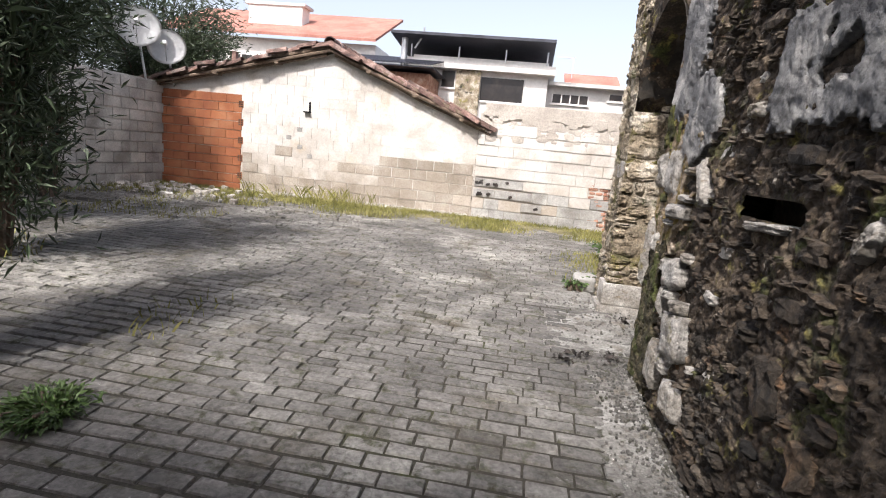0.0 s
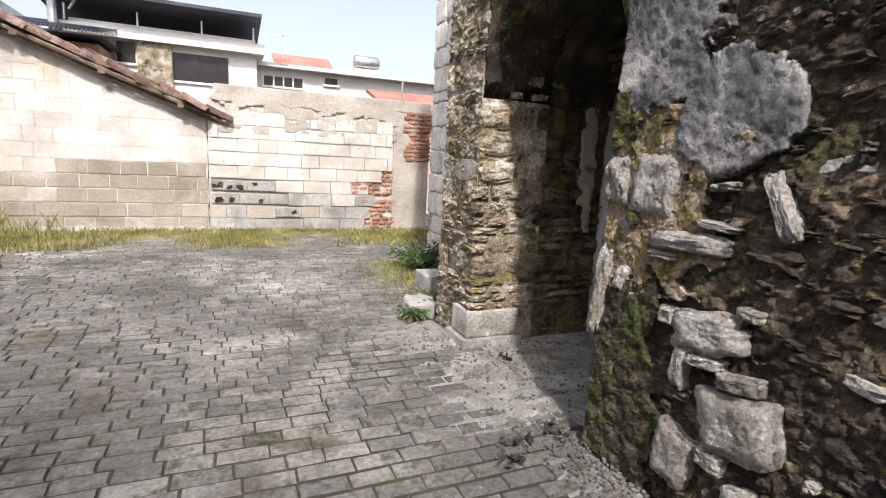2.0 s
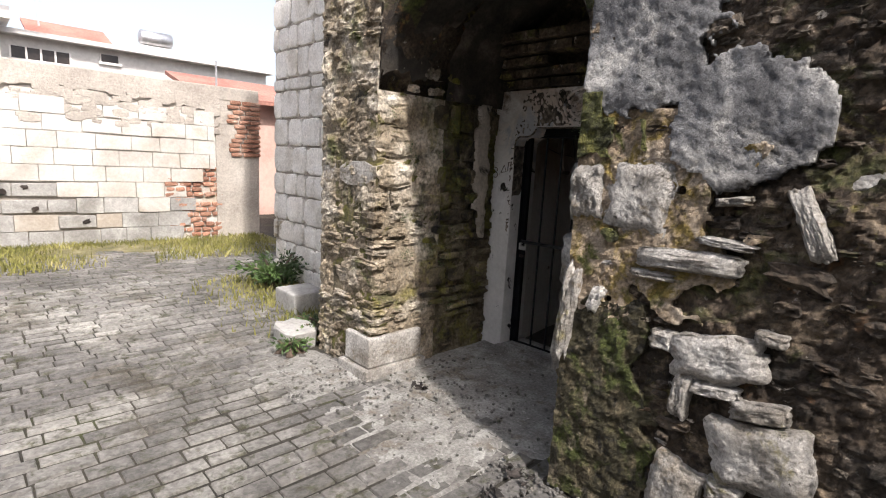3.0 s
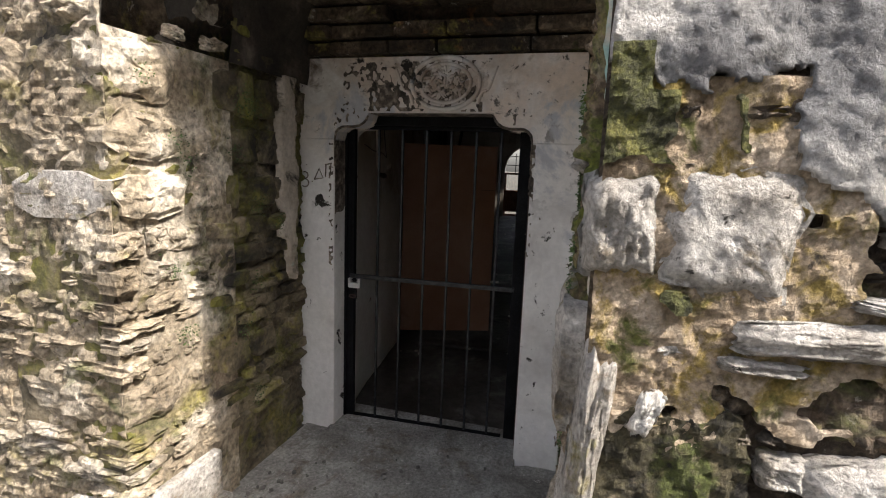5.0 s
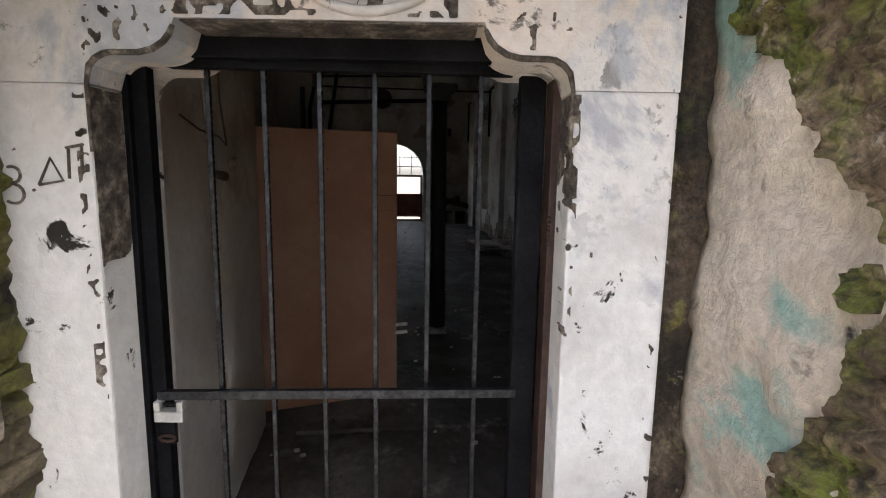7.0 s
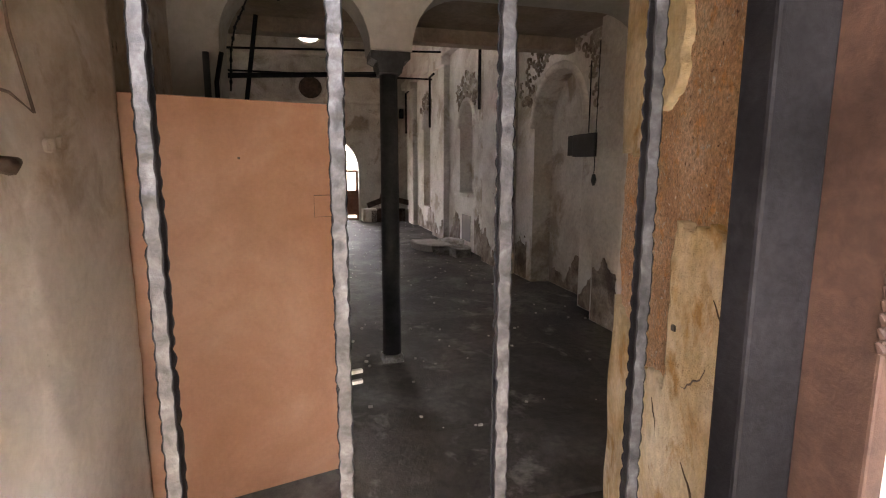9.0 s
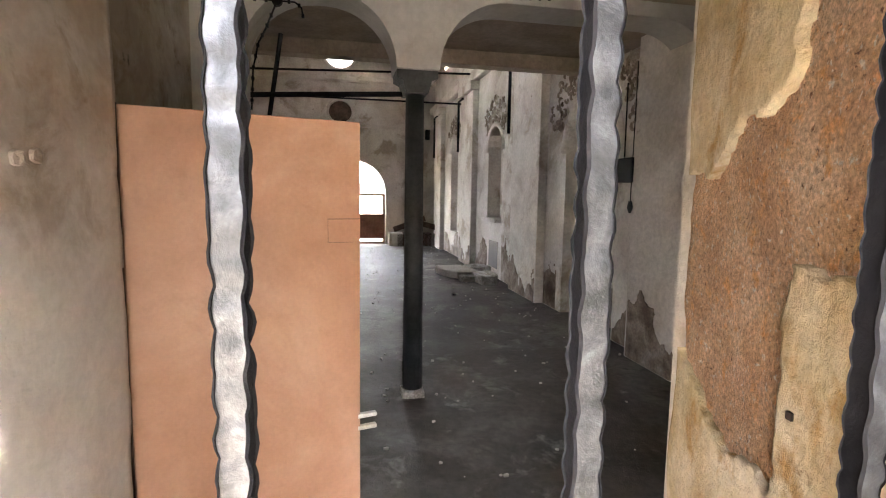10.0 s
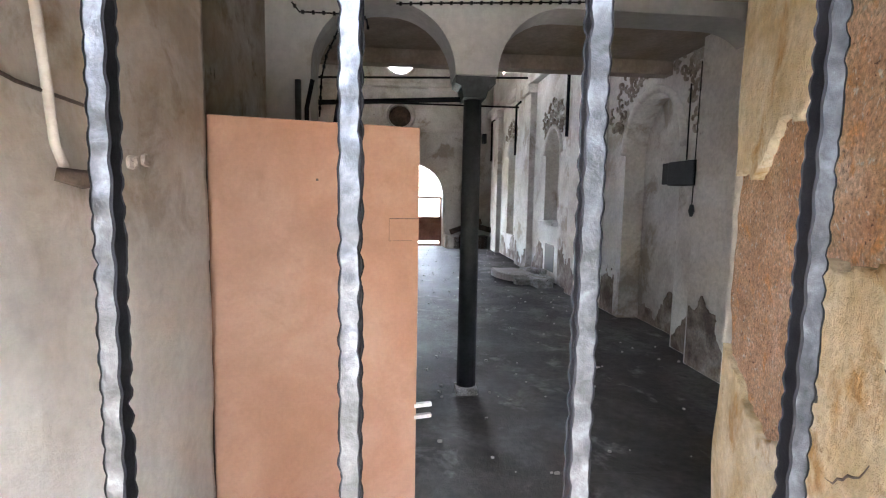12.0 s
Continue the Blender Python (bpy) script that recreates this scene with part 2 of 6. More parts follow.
M_PANEL = mat("salmon_board", [(0.35, (0.33, 0.160, 0.090)), (0.52, (0.40, 0.215, 0.135)), (0.7, (0.47, 0.30, 0.21))], 1.6, 60, 0.06, 0.06, 60, rough=0.5,
              patches=[((0.300, 0.150, 0.084), 0.66, 0.08, 2.5, 3, None, None)])
M_DARKWOOD = mat("dark_wood", [(0.4, (0.05, 0.03, 0.02)), (0.6, (0.11, 0.07, 0.05))], 6, 50, 0.3, 0.4, 50, rough=0.6)
M_REDWOOD = mat("red_brown_door", [(0.4, (0.20, 0.09, 0.06)), (0.6, (0.28, 0.14, 0.10))], 4, 30, 0.2, 0.2, 40)
M_GRASS = mat("grass_blade", [(0.35, (0.13, 0.13, 0.035)), (0.52, (0.22, 0.21, 0.06)), (0.7, (0.36, 0.32, 0.14))], 1.5, 8, 0.3, 0, 10, rnd=0.35)
M_LEAF = mat("shrub_leaf", [(0.35, (0.028, 0.045, 0.022)), (0.55, (0.05, 0.075, 0.035)), (0.7, (0.09, 0.11, 0.06))], 2.0, 10, 0.3, 0, 10, rnd=0.45, rough=0.55)
M_LEAF2 = mat("ivy_leaf", [(0.35, (0.04, 0.075, 0.018)), (0.55, (0.07, 0.12, 0.03)), (0.7, (0.12, 0.17, 0.05))], 2.0, 10, 0.3, 0, 10, rnd=0.4, rough=0.55)
M_BARK = mat("bark", [(0.4, (0.07, 0.05, 0.035)), (0.6, (0.14, 0.10, 0.075))], 8, 50, 0.3, 0.8, 50)
M_BIRD = mat("dark_litter", [(0.4, (0.02, 0.018, 0.016)), (0.6, (0.06, 0.05, 0.045))], 20, 80, 0.3, 0.3, 80)
M_PEBBLE = mat("pebbly_red_render", [(0.32, (0.42, 0.23, 0.125)), (0.5, (0.56, 0.345, 0.21)), (0.68, (0.64, 0.46, 0.33))], 6, 150, 0.5, 1.0, 130,
               patches=[((0.62, 0.54, 0.44), 0.62, 0.03, 75, 3, None, None), ((0.15, 0.07, 0.04), 0.64, 0.03, 85, 11, None, None), ((0.60, 0.30, 0.13), 0.60, 0.05, 22, 19, None, None)])
M_CREAM = mat("cream_plaster", [(0.32, (0.40, 0.29, 0.15)), (0.5, (0.52, 0.43, 0.29)), (0.68, (0.62, 0.56, 0.46))], 4.0, 45, 0.2, 0.6, 60,
              patches=[((0.34, 0.20, 0.07), 0.61, 0.05, 6, 6, None, None), ((0.20, 0.11, 0.05), 0.68, 0.03, 11, 16, None, None)])
M_GLASS = bpy.data.materials.new("window_glass")
M_GLASS.use_nodes = True
gb = M_GLASS.node_tree.nodes["Principled BSDF"]
gb.inputs["Transmission Weight"].default_value, gb.inputs["Roughness"].default_value, gb.inputs["IOR"].default_value = 1.0, 0.02, 1.1
M_NICHE = mat("mossy_dark_slate", [(0.32, (0.045, 0.038, 0.024)), (0.5, (0.15, 0.122, 0.075)), (0.68, (0.34, 0.285, 0.20))], 4.0, 45, 0.4, 0.9, 50, rnd=0.35,
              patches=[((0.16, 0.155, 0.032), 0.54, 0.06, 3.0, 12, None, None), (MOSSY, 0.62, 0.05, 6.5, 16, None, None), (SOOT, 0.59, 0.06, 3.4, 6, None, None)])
M_TEAL = mat("flaking_plaster", [(0.3, (0.36, 0.31, 0.25)), (0.48, (0.52, 0.46, 0.38)), (0.7, (0.62, 0.56, 0.49))], 3.5, 40, 0.2, 0.7, 40,
             patches=[((0.26, 0.40, 0.36), 0.57, 0.04, 2.4, 5, None, None), (SOOT, 0.66, 0.04, 5.0, 8, None, None)])


# ---- building helpers ----
def thing(name, label, category, group="", at=(0, 0, 0)):
    ob = new(name)
    ob.location = at
    return tagged(ob, label, category, group)


def mesh_of(name, bm, material, smooth=False):
    me = bpy.data.meshes.new(name)
    bmesh.ops.recalc_face_normals(bm, faces=bm.faces)
    bm.to_mesh(me)
    bm.free()
    me.materials.append(material)
    if smooth:
        for p in me.polygons:
            p.use_smooth = True
    return me


def part(name, bm, material, parent=None, label="", smooth=False, kind=""):
    ob = new(name, mesh_of(name, bm, material, smooth))
    if parent is not None:
        ob.parent = parent
        ob.matrix_parent_inverse = parent_world(parent).inverted()
    return tagged(ob, label=label, kind=kind)


def parent_world(ob):
    m = ob.matrix_basis.copy()
    while ob.parent is not None:
        m = ob.parent.matrix_basis @ ob.matrix_parent_inverse @ m
        ob = ob.parent
    return m


def piece(name, me, parent, m, kind=""):
    """One piece on shared mesh data."""
    ob = new(name, me)
    ob.parent = parent
    ob.matrix_parent_inverse = parent_world(parent).inverted()
    ob.matrix_basis = m
    if kind:
        ob["kind"] = kind
    return ob


def structure(name, bm, material, label, category, smooth=False):
    return tagged(new(name, mesh_of(name, bm, material, smooth)), label, category, kind="structure")


def box(bm, x0, x1, y0, y1, z0, z1, m=None, bevel=0.0):
    lo, hi = Vector((min(x0, x1), min(y0, y1), min(z0, z1))), Vector((max(x0, x1), max(y0, y1), max(z0, z1)))
    t = Matrix.Translation((lo + hi) / 2) @ Matrix.Diagonal((*(hi - lo), 1))
    r = bmesh.ops.create_cube(bm, size=1, matrix=(m @ t) if m is not None else t)
    if bevel:
        edges = list({e for v in r["verts"] for e in v.link_edges})
        bmesh.ops.bevel(bm, geom=edges, offset=bevel, segments=2, affect="EDGES", profile=0.6)
    return bm


def boxes(*args, m=None, bevel=0.0):
    bm = bmesh.new()
    for a in args:
        box(bm, *a, m=m, bevel=bevel)
    return bm


def tube(bm, pts, radius, sides=8, caps=True):
    """A round tube along points; radius may be a number or one per point."""
    pts = [Vector(p) for p in pts]
    rs = radius if isinstance(radius, (list, tuple)) else [radius] * len(pts)
    rings = []
    for i, p in enumerate(pts):
        d = (pts[min(i + 1, len(pts) - 1)] - pts[max(i - 1, 0)]).normalized()
        a = d.orthogonal().normalized() if i == 0 else (rings_a - d * rings_a.dot(d)).normalized()
        rings_a = a
        b = d.cross(a)
        rings.append([bm.verts.new(p + (a * math.cos(k * 2 * math.pi / sides) + b * math.sin(k * 2 * math.pi / sides)) * rs[i]) for k in range(sides)])
    for r0, r1 in zip(rings, rings[1:]):
        for k in range(sides):
            bm.faces.new((r0[k], r0[(k + 1) % sides], r1[(k + 1) % sides], r1[k]))
    if caps:
        bm.faces.new(rings[0][::-1]), bm.faces.new(rings[-1])
    return bm


def prism(bm, outline, depth_axis, d0, d1, m=None):
    """Extrudes a 2D outline between d0 and d1 along an axis: 'x' takes (y, z), 'y' takes (x, z), 'z' takes (x, y)."""
    def put(p, d):
        v = {"x": (d, p[0], p[1]), "y": (p[0], d, p[1]), "z": (p[0], p[1], d)}[depth_axis]
        v = Vector(v)
        return bm.verts.new(m @ v if m is not None else v)
    a, b = [put(p, d0) for p in outline], [put(p, d1) for p in outline]
    n = len(outline)
    bm.faces.new(a), bm.faces.new(b[::-1])
    for i in range(n):
        bm.faces.new((a[i], b[i], b[(i + 1) % n], a[(i + 1) % n]))
    return bm


def rough_sheet(bm, at, nu, nv, amp=0.02, freq=4.0, seed=0.0, back=None, rubble=0.0, flat=2.3, size=9.0):
    """A grid of at(u, v) -> (place, normal), u and v from 0 to 1, pushed in and out by noise; back: a fixed offset that gives it thickness."""
    grid = []
    for i in range(nu + 1):
        row = []
        for j in range(nv + 1):
            p, nrm = at(i / nu, j / nv)
            p, nrm = Vector(p), Vector(nrm)
            q = p * freq + Vector((seed, seed * 2, seed * 3))
            h = noise.noise(q) * 0.6 + noise.noise(q * 2.7) * 0.35 + noise.noise(q * 6.5) * 0.2
            h *= amp
            if rubble:
                h += rubble * (cells(p, flat, size) - 0.4) + 0.3 * rubble * noise.noise(p * 55)
            row.append(bm.verts.new(p + nrm * h))
        grid.append(row)
    for i in range(nu):
        for j in range(nv):
            bm.faces.new((grid[i][j], grid[i + 1][j], grid[i + 1][j + 1], grid[i][j + 1]))
    if back is not None:
        back = Vector(back)
        rim = [grid[i][0] for i in range(nu + 1)] + [grid[nu][j] for j in range(1, nv + 1)] + \
              [grid[i][nv] for i in range(nu - 1, -1, -1)] + [grid[0][j] for j in range(nv - 1, 0, -1)]
        far = [bm.verts.new(v.co + back) for v in rim]
        n = len(rim)
        for k in range(n):
            bm.faces.new((rim[k], far[k], far[(k + 1) % n], rim[(k + 1) % n]))
        bm.faces.new(far)
    return bm


def cells(p, flat=2.3, freq=9.0):
    """Height of packed rubble: flat stones raised from their joints."""
    q = Vector((p.x * freq, p.y * freq, p.z * freq * flat)) + Vector((noise.noise(p * 6), noise.noise(p * 6 + Vector((9, 0, 0))), noise.noise(p * 6 + Vector((0, 9, 0))))) * 0.5
    d, _ = noise.voronoi(q)
    lift = noise.noise(Vector((round(_[0].x * 50), round(_[0].y * 50), round(_[0].z * 50))) * 0.37)
    return min(d[1] - d[0], 0.35) / 0.35 * (0.6 + 0.7 * lift)


def stone_bm(seed, sides=13, square=0.85, rings=2, ragged=0.10, amp=0.16, fine=0.0):
    """An irregular stone, about 1 x 1 in y and z, 1 deep in x, its broken face towards -x."""
    r = random.Random(seed)
    bm = bmesh.new()
    o = Vector((seed * 1.37 % 50, seed * 0.71 % 50, 0))
    outline = []
    for k in range(sides):
        a = 2 * math.pi * (k + r.uniform(-0.2, 0.2)) / sides
        c, s = math.cos(a), math.sin(a)
        q = square * 0.5 / max(abs(c), abs(s)) + (1 - square) * 0.52
        q *= 1 - ragged * (0.5 + noise.noise(o + Vector((c * 2, s * 2, 0))) + 0.6 * noise.noise(o + Vector((c * 5, s * 5, 3))))
        outline.append((c * q, s * q))
    mid = bm.verts.new((-0.5, 0, 0))
    loops = []
    for n_ in range(1, rings + 1):
        f = 0.92 * n_ / rings
        edge = 0.03 if n_ == rings else 0.0
        if fine:
            edge = 0.16 * max(0.0, f - 0.6) ** 2 / 0.1
        ring = []
        for y, z in outline:
            q = o + Vector((y * f * 3.5, z * f * 3.5, 9))
            ring.append(bm.verts.new((-0.5 + amp * noise.noise(q) + edge + fine * (noise.noise(q * 3.1) + 0.7 * noise.noise(q * 7.3)), y * f, z * f)))
        loops.append(ring)
    loops.append([bm.verts.new((-0.34 + r.uniform(-0.06, 0.06), y, z)) for y, z in outline])
    loops.append([bm.verts.new((0.5, y * 0.96, z * 0.96)) for y, z in outline])
    for k in range(sides):
        j = (k + 1) % sides
        bm.faces.new((mid, loops[0][k], loops[0][j]))
        for a, b in zip(loops, loops[1:]):
            bm.faces.new((a[k], b[k], b[j], a[j]))
    return bm


def block_bm(bevel=0.04):
    """A unit block with chamfered edges."""
    bm = bmesh.new()
    bmesh.ops.create_cube(bm, size=1)
    bmesh.ops.bevel(bm, geom=bm.edges[:], offset=bevel, segments=1, affect="EDGES")
    return bm


def leaf_cloud(centre_fn, count, size, rng, aspect=4.0):
    """Many bent leaves in one mesh; centre_fn gives a place and a direction."""
    verts, faces = [], []
    for _ in range(count):
        p, d = centre_fn(rng)
        d = (Vector(d) + Vector((rng.gauss(0, 0.5), rng.gauss(0, 0.5), rng.gauss(0, 0.5)))).normalized()
        s = d.cross(Vector((rng.gauss(0, 1), rng.gauss(0, 1), rng.gauss(0, 1)))).normalized()
        up = d.cross(s)
        ln = size * rng.uniform(0.6, 1.25)
        w = ln / aspect
        b = len(verts)
        p = Vector(p)
        verts += [p, p + d * ln * 0.45 + s * w * 0.5 + up * ln * 0.05, p + d * ln - up * ln * 0.1, p + d * ln * 0.45 - s * w * 0.5 + up * ln * 0.05]
        faces += [(b, b + 1, b + 2), (b, b + 2, b + 3)]
    return verts, faces


def raw_part(name, verts, faces, material, parent=None, label="", kind=""):
    me = bpy.data.meshes.new(name)
    me.from_pydata([tuple(v) for v in verts], [], faces)
    me.materials.append(material)
    ob = new(name, me)
    if parent is not None:
        ob.parent = parent
        ob.matrix_parent_inverse = parent_world(parent).inverted()
    return tagged(ob, label=label, kind=kind)

# ---- the plan ----
WX = 1.0            # church front
NY0, NY1 = 3.93, 5.48   # niche sides
DX = 2.27           # face of the door frame
SPRING, RAD = 1.98, (NY1 - NY0) / 2
NYC = (NY0 + NY1) / 2
WALL_TOP = 6.0
AXIS = Matrix.Translation((2.5, 4.6, 0)) @ Matrix.Rotation(radians(7.0), 4, "Z")   # the inside: x along the nave, y to its left
FZ = -0.05          # inside floor
BACK = 15.2         # far wall
RW = -2.78          # nave's side wall
LW = 4.0            # nave's other side
TOP = 7.4

# ground: one sheet to the horizon
bm = bmesh.new()
bmesh.ops.create_grid(bm, x_segments=2, y_segments=2, size=400, matrix=Matrix.Translation((0, 0, -0.14)))
structure("ground", bm, M_JOINT, "dark bare soil round the yard", "ground")
bm = bmesh.new()
rough_sheet(bm, lambda u, v: ((-14 + 16.3 * u, -3 + 15.2 * v, -0.011), (0, 0, 1)), 60, 60, 0.004, 1.0, 51.0, back=(0, 0, -0.1))
structure("ground_bed", bm, M_JOINT, "dark soil showing in the joints of the paved yard", "ground")

# church front wall
def front(y0, y1, z0, z1):
    return lambda u, v: ((WX + 0.026, y1 + (y0 - y1) * u, z0 + (z1 - z0) * v), (-1, 0, 0))

wall_church = thing("wall_church", "old rubble stone church wall with moss and fallen plaster", "wall")
wall_church["kind"] = "structure"
bm = bmesh.new()
rough_sheet(bm, front(-5.0, 1.0, -0.05, WALL_TOP), 80, 80, 0.045, 5.0, 1.0, back=(0.6, 0, 0))
part("rubble_core", bm, M_EARTH, wall_church)
bm = bmesh.new()
rough_sheet(bm, front(1.0, NY0, 2.75, WALL_TOP), 60, 60, 0.03, 5.0, 1.0, back=(0.6, 0, 0))
part("rubble_core", bm, M_EARTH, wall_church)
bm = bmesh.new()
rough_sheet(bm, front(1.0, NY0, -0.05, 2.75), 280, 260, 0.034, 5.0, 1.0, back=(0.6, 0, 0), rubble=0.021, flat=1.35, size=13.0)
# a deep slot hole in the masonry
SLOT = (2.08, 2.58, 1.285, 1.375)
bmesh.ops.delete(bm, geom=[q for q in bm.faces if SLOT[0] < q.calc_center_median().y < SLOT[1] and SLOT[2] < q.calc_center_median().z < SLOT[3]], context="FACES")
part("rubble_core", bm, M_EARTH, wall_church)
bm = bmesh.new()
rough_sheet(bm, front(NY1, 6.18, -0.05, WALL_TOP), 40, 300, 0.02, 5.0, 3.0, back=(0.6, 0, 0), rubble=0.024)
part("pier_core", bm, M_PIER, wall_church)


def arch_z(y):
    return SPRING + math.sqrt(max(RAD * RAD - (y - NYC) ** 2, 0.0))

bm = bmesh.new()
def over(u, v):
    y = NY1 + (NY0 - NY1) * u
    z = arch_z(y)
    return (WX + 0.035, y, z + (WALL_TOP - z) * v), (-1, 0, 0)
rough_sheet(bm, over, 60, 120, 0.03, 5.0, 5.0, back=(0.6, 0, 0), rubble=0.025)
part("arch_head", bm, M_EARTH, wall_church, smooth=True)

# niche sides and vault
bm = bmesh.new()
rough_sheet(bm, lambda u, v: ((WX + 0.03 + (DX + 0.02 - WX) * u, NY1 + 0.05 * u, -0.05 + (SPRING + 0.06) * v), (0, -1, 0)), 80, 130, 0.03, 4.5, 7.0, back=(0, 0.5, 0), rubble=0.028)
part("niche_side", bm, M_NICHE, wall_church, "stone reveal, mossy, with darker stone inside")
bm = bmesh.new()
rough_sheet(bm, lambda u, v: ((DX + 0.02 + (WX + 0.03 - DX) * u, NY0, -0.05 + (SPRING + 0.06) * v), (0, 1, 0)), 40, 70, 0.045, 4.5, 9.0, back=(0, -0.5, 0))
part("niche_side", bm, M_TEAL, wall_church, "flaking plaster and moss on the reveal", smooth=True)
bm = bmesh.new()
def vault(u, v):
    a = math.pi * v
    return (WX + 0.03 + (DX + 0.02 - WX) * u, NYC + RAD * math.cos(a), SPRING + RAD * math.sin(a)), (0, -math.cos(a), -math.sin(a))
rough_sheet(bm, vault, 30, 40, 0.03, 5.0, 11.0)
part("niche_vault", bm, mat("dark_vault", [(0.35, (0.02, 0.018, 0.015)), (0.55, (0.06, 0.05, 0.04)), (0.7, (0.17, 0.14, 0.11))], 4, 40, 0.3, 0.8, 40), wall_church, smooth=True)

# door wall behind the frame, cut for the doorway (4.20 to 5.38, up to 1.90)
bm = boxes((DX + 0.03, 2.55, NY0 - 1.2, 4.19, -0.05, 3.2), (DX + 0.03, 2.55, 5.39, NY1 + 1.4, -0.05, 3.2), (DX + 0.03, 2.55, 4.19, 5.39, 1.98, 3.2), (2.55, 3.3, NY0 - 1.2, 3.86, -0.05, 3.2), (2.55, 3.3, 5.75, NY1 + 1.4, -0.05, 3.2))
part("door_wall", bm, M_EARTH, wall_church)
# upper and rear mass of the front wall
bm = boxes((1.62, 3.0, -5, NY0 - 0.45, -0.05, WALL_TOP), (1.62, 3.0, NY1 + 0.45, 6.15, -0.05, WALL_TOP), (1.62, 3.0, NY0 - 0.45, NY1 + 0.45, 3.2, WALL_TOP))
part("wall_core", bm, M_EARTH, wall_church)

# church side wing of white ashlar, set back
wing = thing("wall_wing", "white ashlar church wing set back beside the pier", "wall")
wing["kind"] = "structure"
part("wing_core", boxes((1.93, 3.3, 6.0, 8.86, -0.05, WALL_TOP)), M_CEMENT, wing)

# inner doorway: splayed sides and lintel
bm = bmesh.new()
rough_sheet(bm, lambda u, v: ((3.36 + (2.56 - 3.36) * u, 4.006 + 0.214 * u, FZ - 0.02 + 2.6 * v), (0.26, 0.96, 0)), 40, 100, 0.016, 6.0, 21.0, back=(0.0, -0.12, 0))
structure("wall_reveal", bm, M_PEBBLE, "ochre plaster reveal with flaking patches", "wall", smooth=True)
bm = bmesh.new()
rough_sheet(bm, lambda u, v: ((2.56 + (4.10 - 2.56) * u, 5.40 + 0.206 * u, FZ - 0.02 + 2.9 * v), (0.13, -0.99, 0)), 50, 80, 0.018, 3.0, 23.0, back=(0, 0.3, 0))
structure("wall_passage", bm, M_REVEALW, "stained limewashed passage wall", "wall", smooth=True)
structure("lintel_inner", boxes((2.56, 3.27, 4.0, 5.7, 2.42, 3.0)), M_REVEALW, "limewashed soffit over the inner doorway", "lintel")

# inside floor, walls and ceilings, in the nave's own axes
def inside(*args, bevel=0.0):
    return boxes(*args, m=AXIS, bevel=bevel)

bm = bmesh.new()
rough_sheet(bm, lambda u, v: (AXIS @ Vector((-0.35 + 15.9 * u, -3.05 + 7.2 * v, FZ)), (0, 0, 1)), 80, 50, 0.012, 1.2, 31.0, back=(0, 0, -0.06))
structure("floor_nave", bm, M_FLOOR, "dusty worn stone floor of the abandoned nave", "floor")
structure("wall_entrance", inside((0.78, 1.0, -3.1, -0.83, FZ, 3.0), (0.78, 1.0, 1.05, 4.2, FZ, 3.0)), M_NAVE, "peeling plaster inside of the entrance wall", "wall")
structure("wall_vestibule", inside((1.6, 5.1, 0.98, 1.2, FZ, 3.0)), M_REVEALW, "grey plaster wall beside the leaning door leaf", "wall")
bm = inside((0.75, 5.1, -3.1, 4.2, 2.92, 3.12), (4.95, 5.12, -3.1, 4.2, 2.78, 2.92))
structure("ceiling_gallery", bm, M_SOFFIT, "brown boarded underside of the gallery", "ceiling")
structure("ceiling_nave", inside((0.55, BACK + 0.6, -3.1, LW + 0.6, TOP, TOP + 0.2)), M_SOFFIT, "plain nave ceiling", "ceiling")
structure("wall_gallery", inside((0.6, 0.8, -3.1, 4.2, 3.12, TOP)), M_NAVE, "plaster wall over the gallery", "wall")

# far wall with an arched doorway and two round windows
DOOR_V, DOOR_R, DOOR_S = -0.39, 0.92, 1.50
OC = [(0.0, 5.45, 0.42), (0.0, 3.82, 0.33)]
def far_wall():
    bm = bmesh.new()
    box(bm, BACK, BACK + 0.5, RW - 0.4, DOOR_V - DOOR_R, FZ, 3.2, m=AXIS)
    box(bm, BACK, BACK + 0.5, DOOR_V + DOOR_R, LW + 0.5, FZ, 3.2, m=AXIS)
    n = 16
    pts = [(DOOR_V + DOOR_R * math.cos(math.pi * k / n), DOOR_S + DOOR_R * math.sin(math.pi * k / n)) for k in range(n + 1)]
    for (a, b), (c, d) in zip(pts, pts[1:]):
        prism(bm, [(a, b), (a, 3.2), (c, 3.2), (c, d)], "x", BACK, BACK + 0.5, AXIS)
    z0 = 3.2
    for v, z, r in sorted(OC, key=lambda o: o[1]):
        za, zb = z0, min(z + 0.8, 4.64) if z < 5 else z + 0.8
        box(bm, BACK, BACK + 0.5, RW - 0.4, v - 0.8, za, zb, m=AXIS)
        box(bm, BACK, BACK + 0.5, v + 0.8, LW + 0.5, za, zb, m=AXIS)
        n = 20
        ring = [(math.cos(2 * math.pi * (k + 0.5) / n), math.sin(2 * math.pi * (k + 0.5) / n)) for k in range(n)]
        sq = []
        for c, s in ring:
            q = max(abs(c), abs(s))
            sq.append((v + 0.8 * c / q, min(max(z + 0.8 * s / q, za), zb)))
        ci = [(v + r * c, z + r * s) for c, s in ring]
        for k in range(n):
            j = (k + 1) % n
            prism(bm, [ci[k], sq[k], sq[j], ci[j]], "x", BACK, BACK + 0.5, AXIS)
        z0 = zb
    box(bm, BACK, BACK + 0.5, RW - 0.4, LW + 0.5, z0, TOP, m=AXIS)
    return bm
structure("wall_far", far_wall(), M_NAVE, "far nave wall with an arched doorway and round windows", "wall")


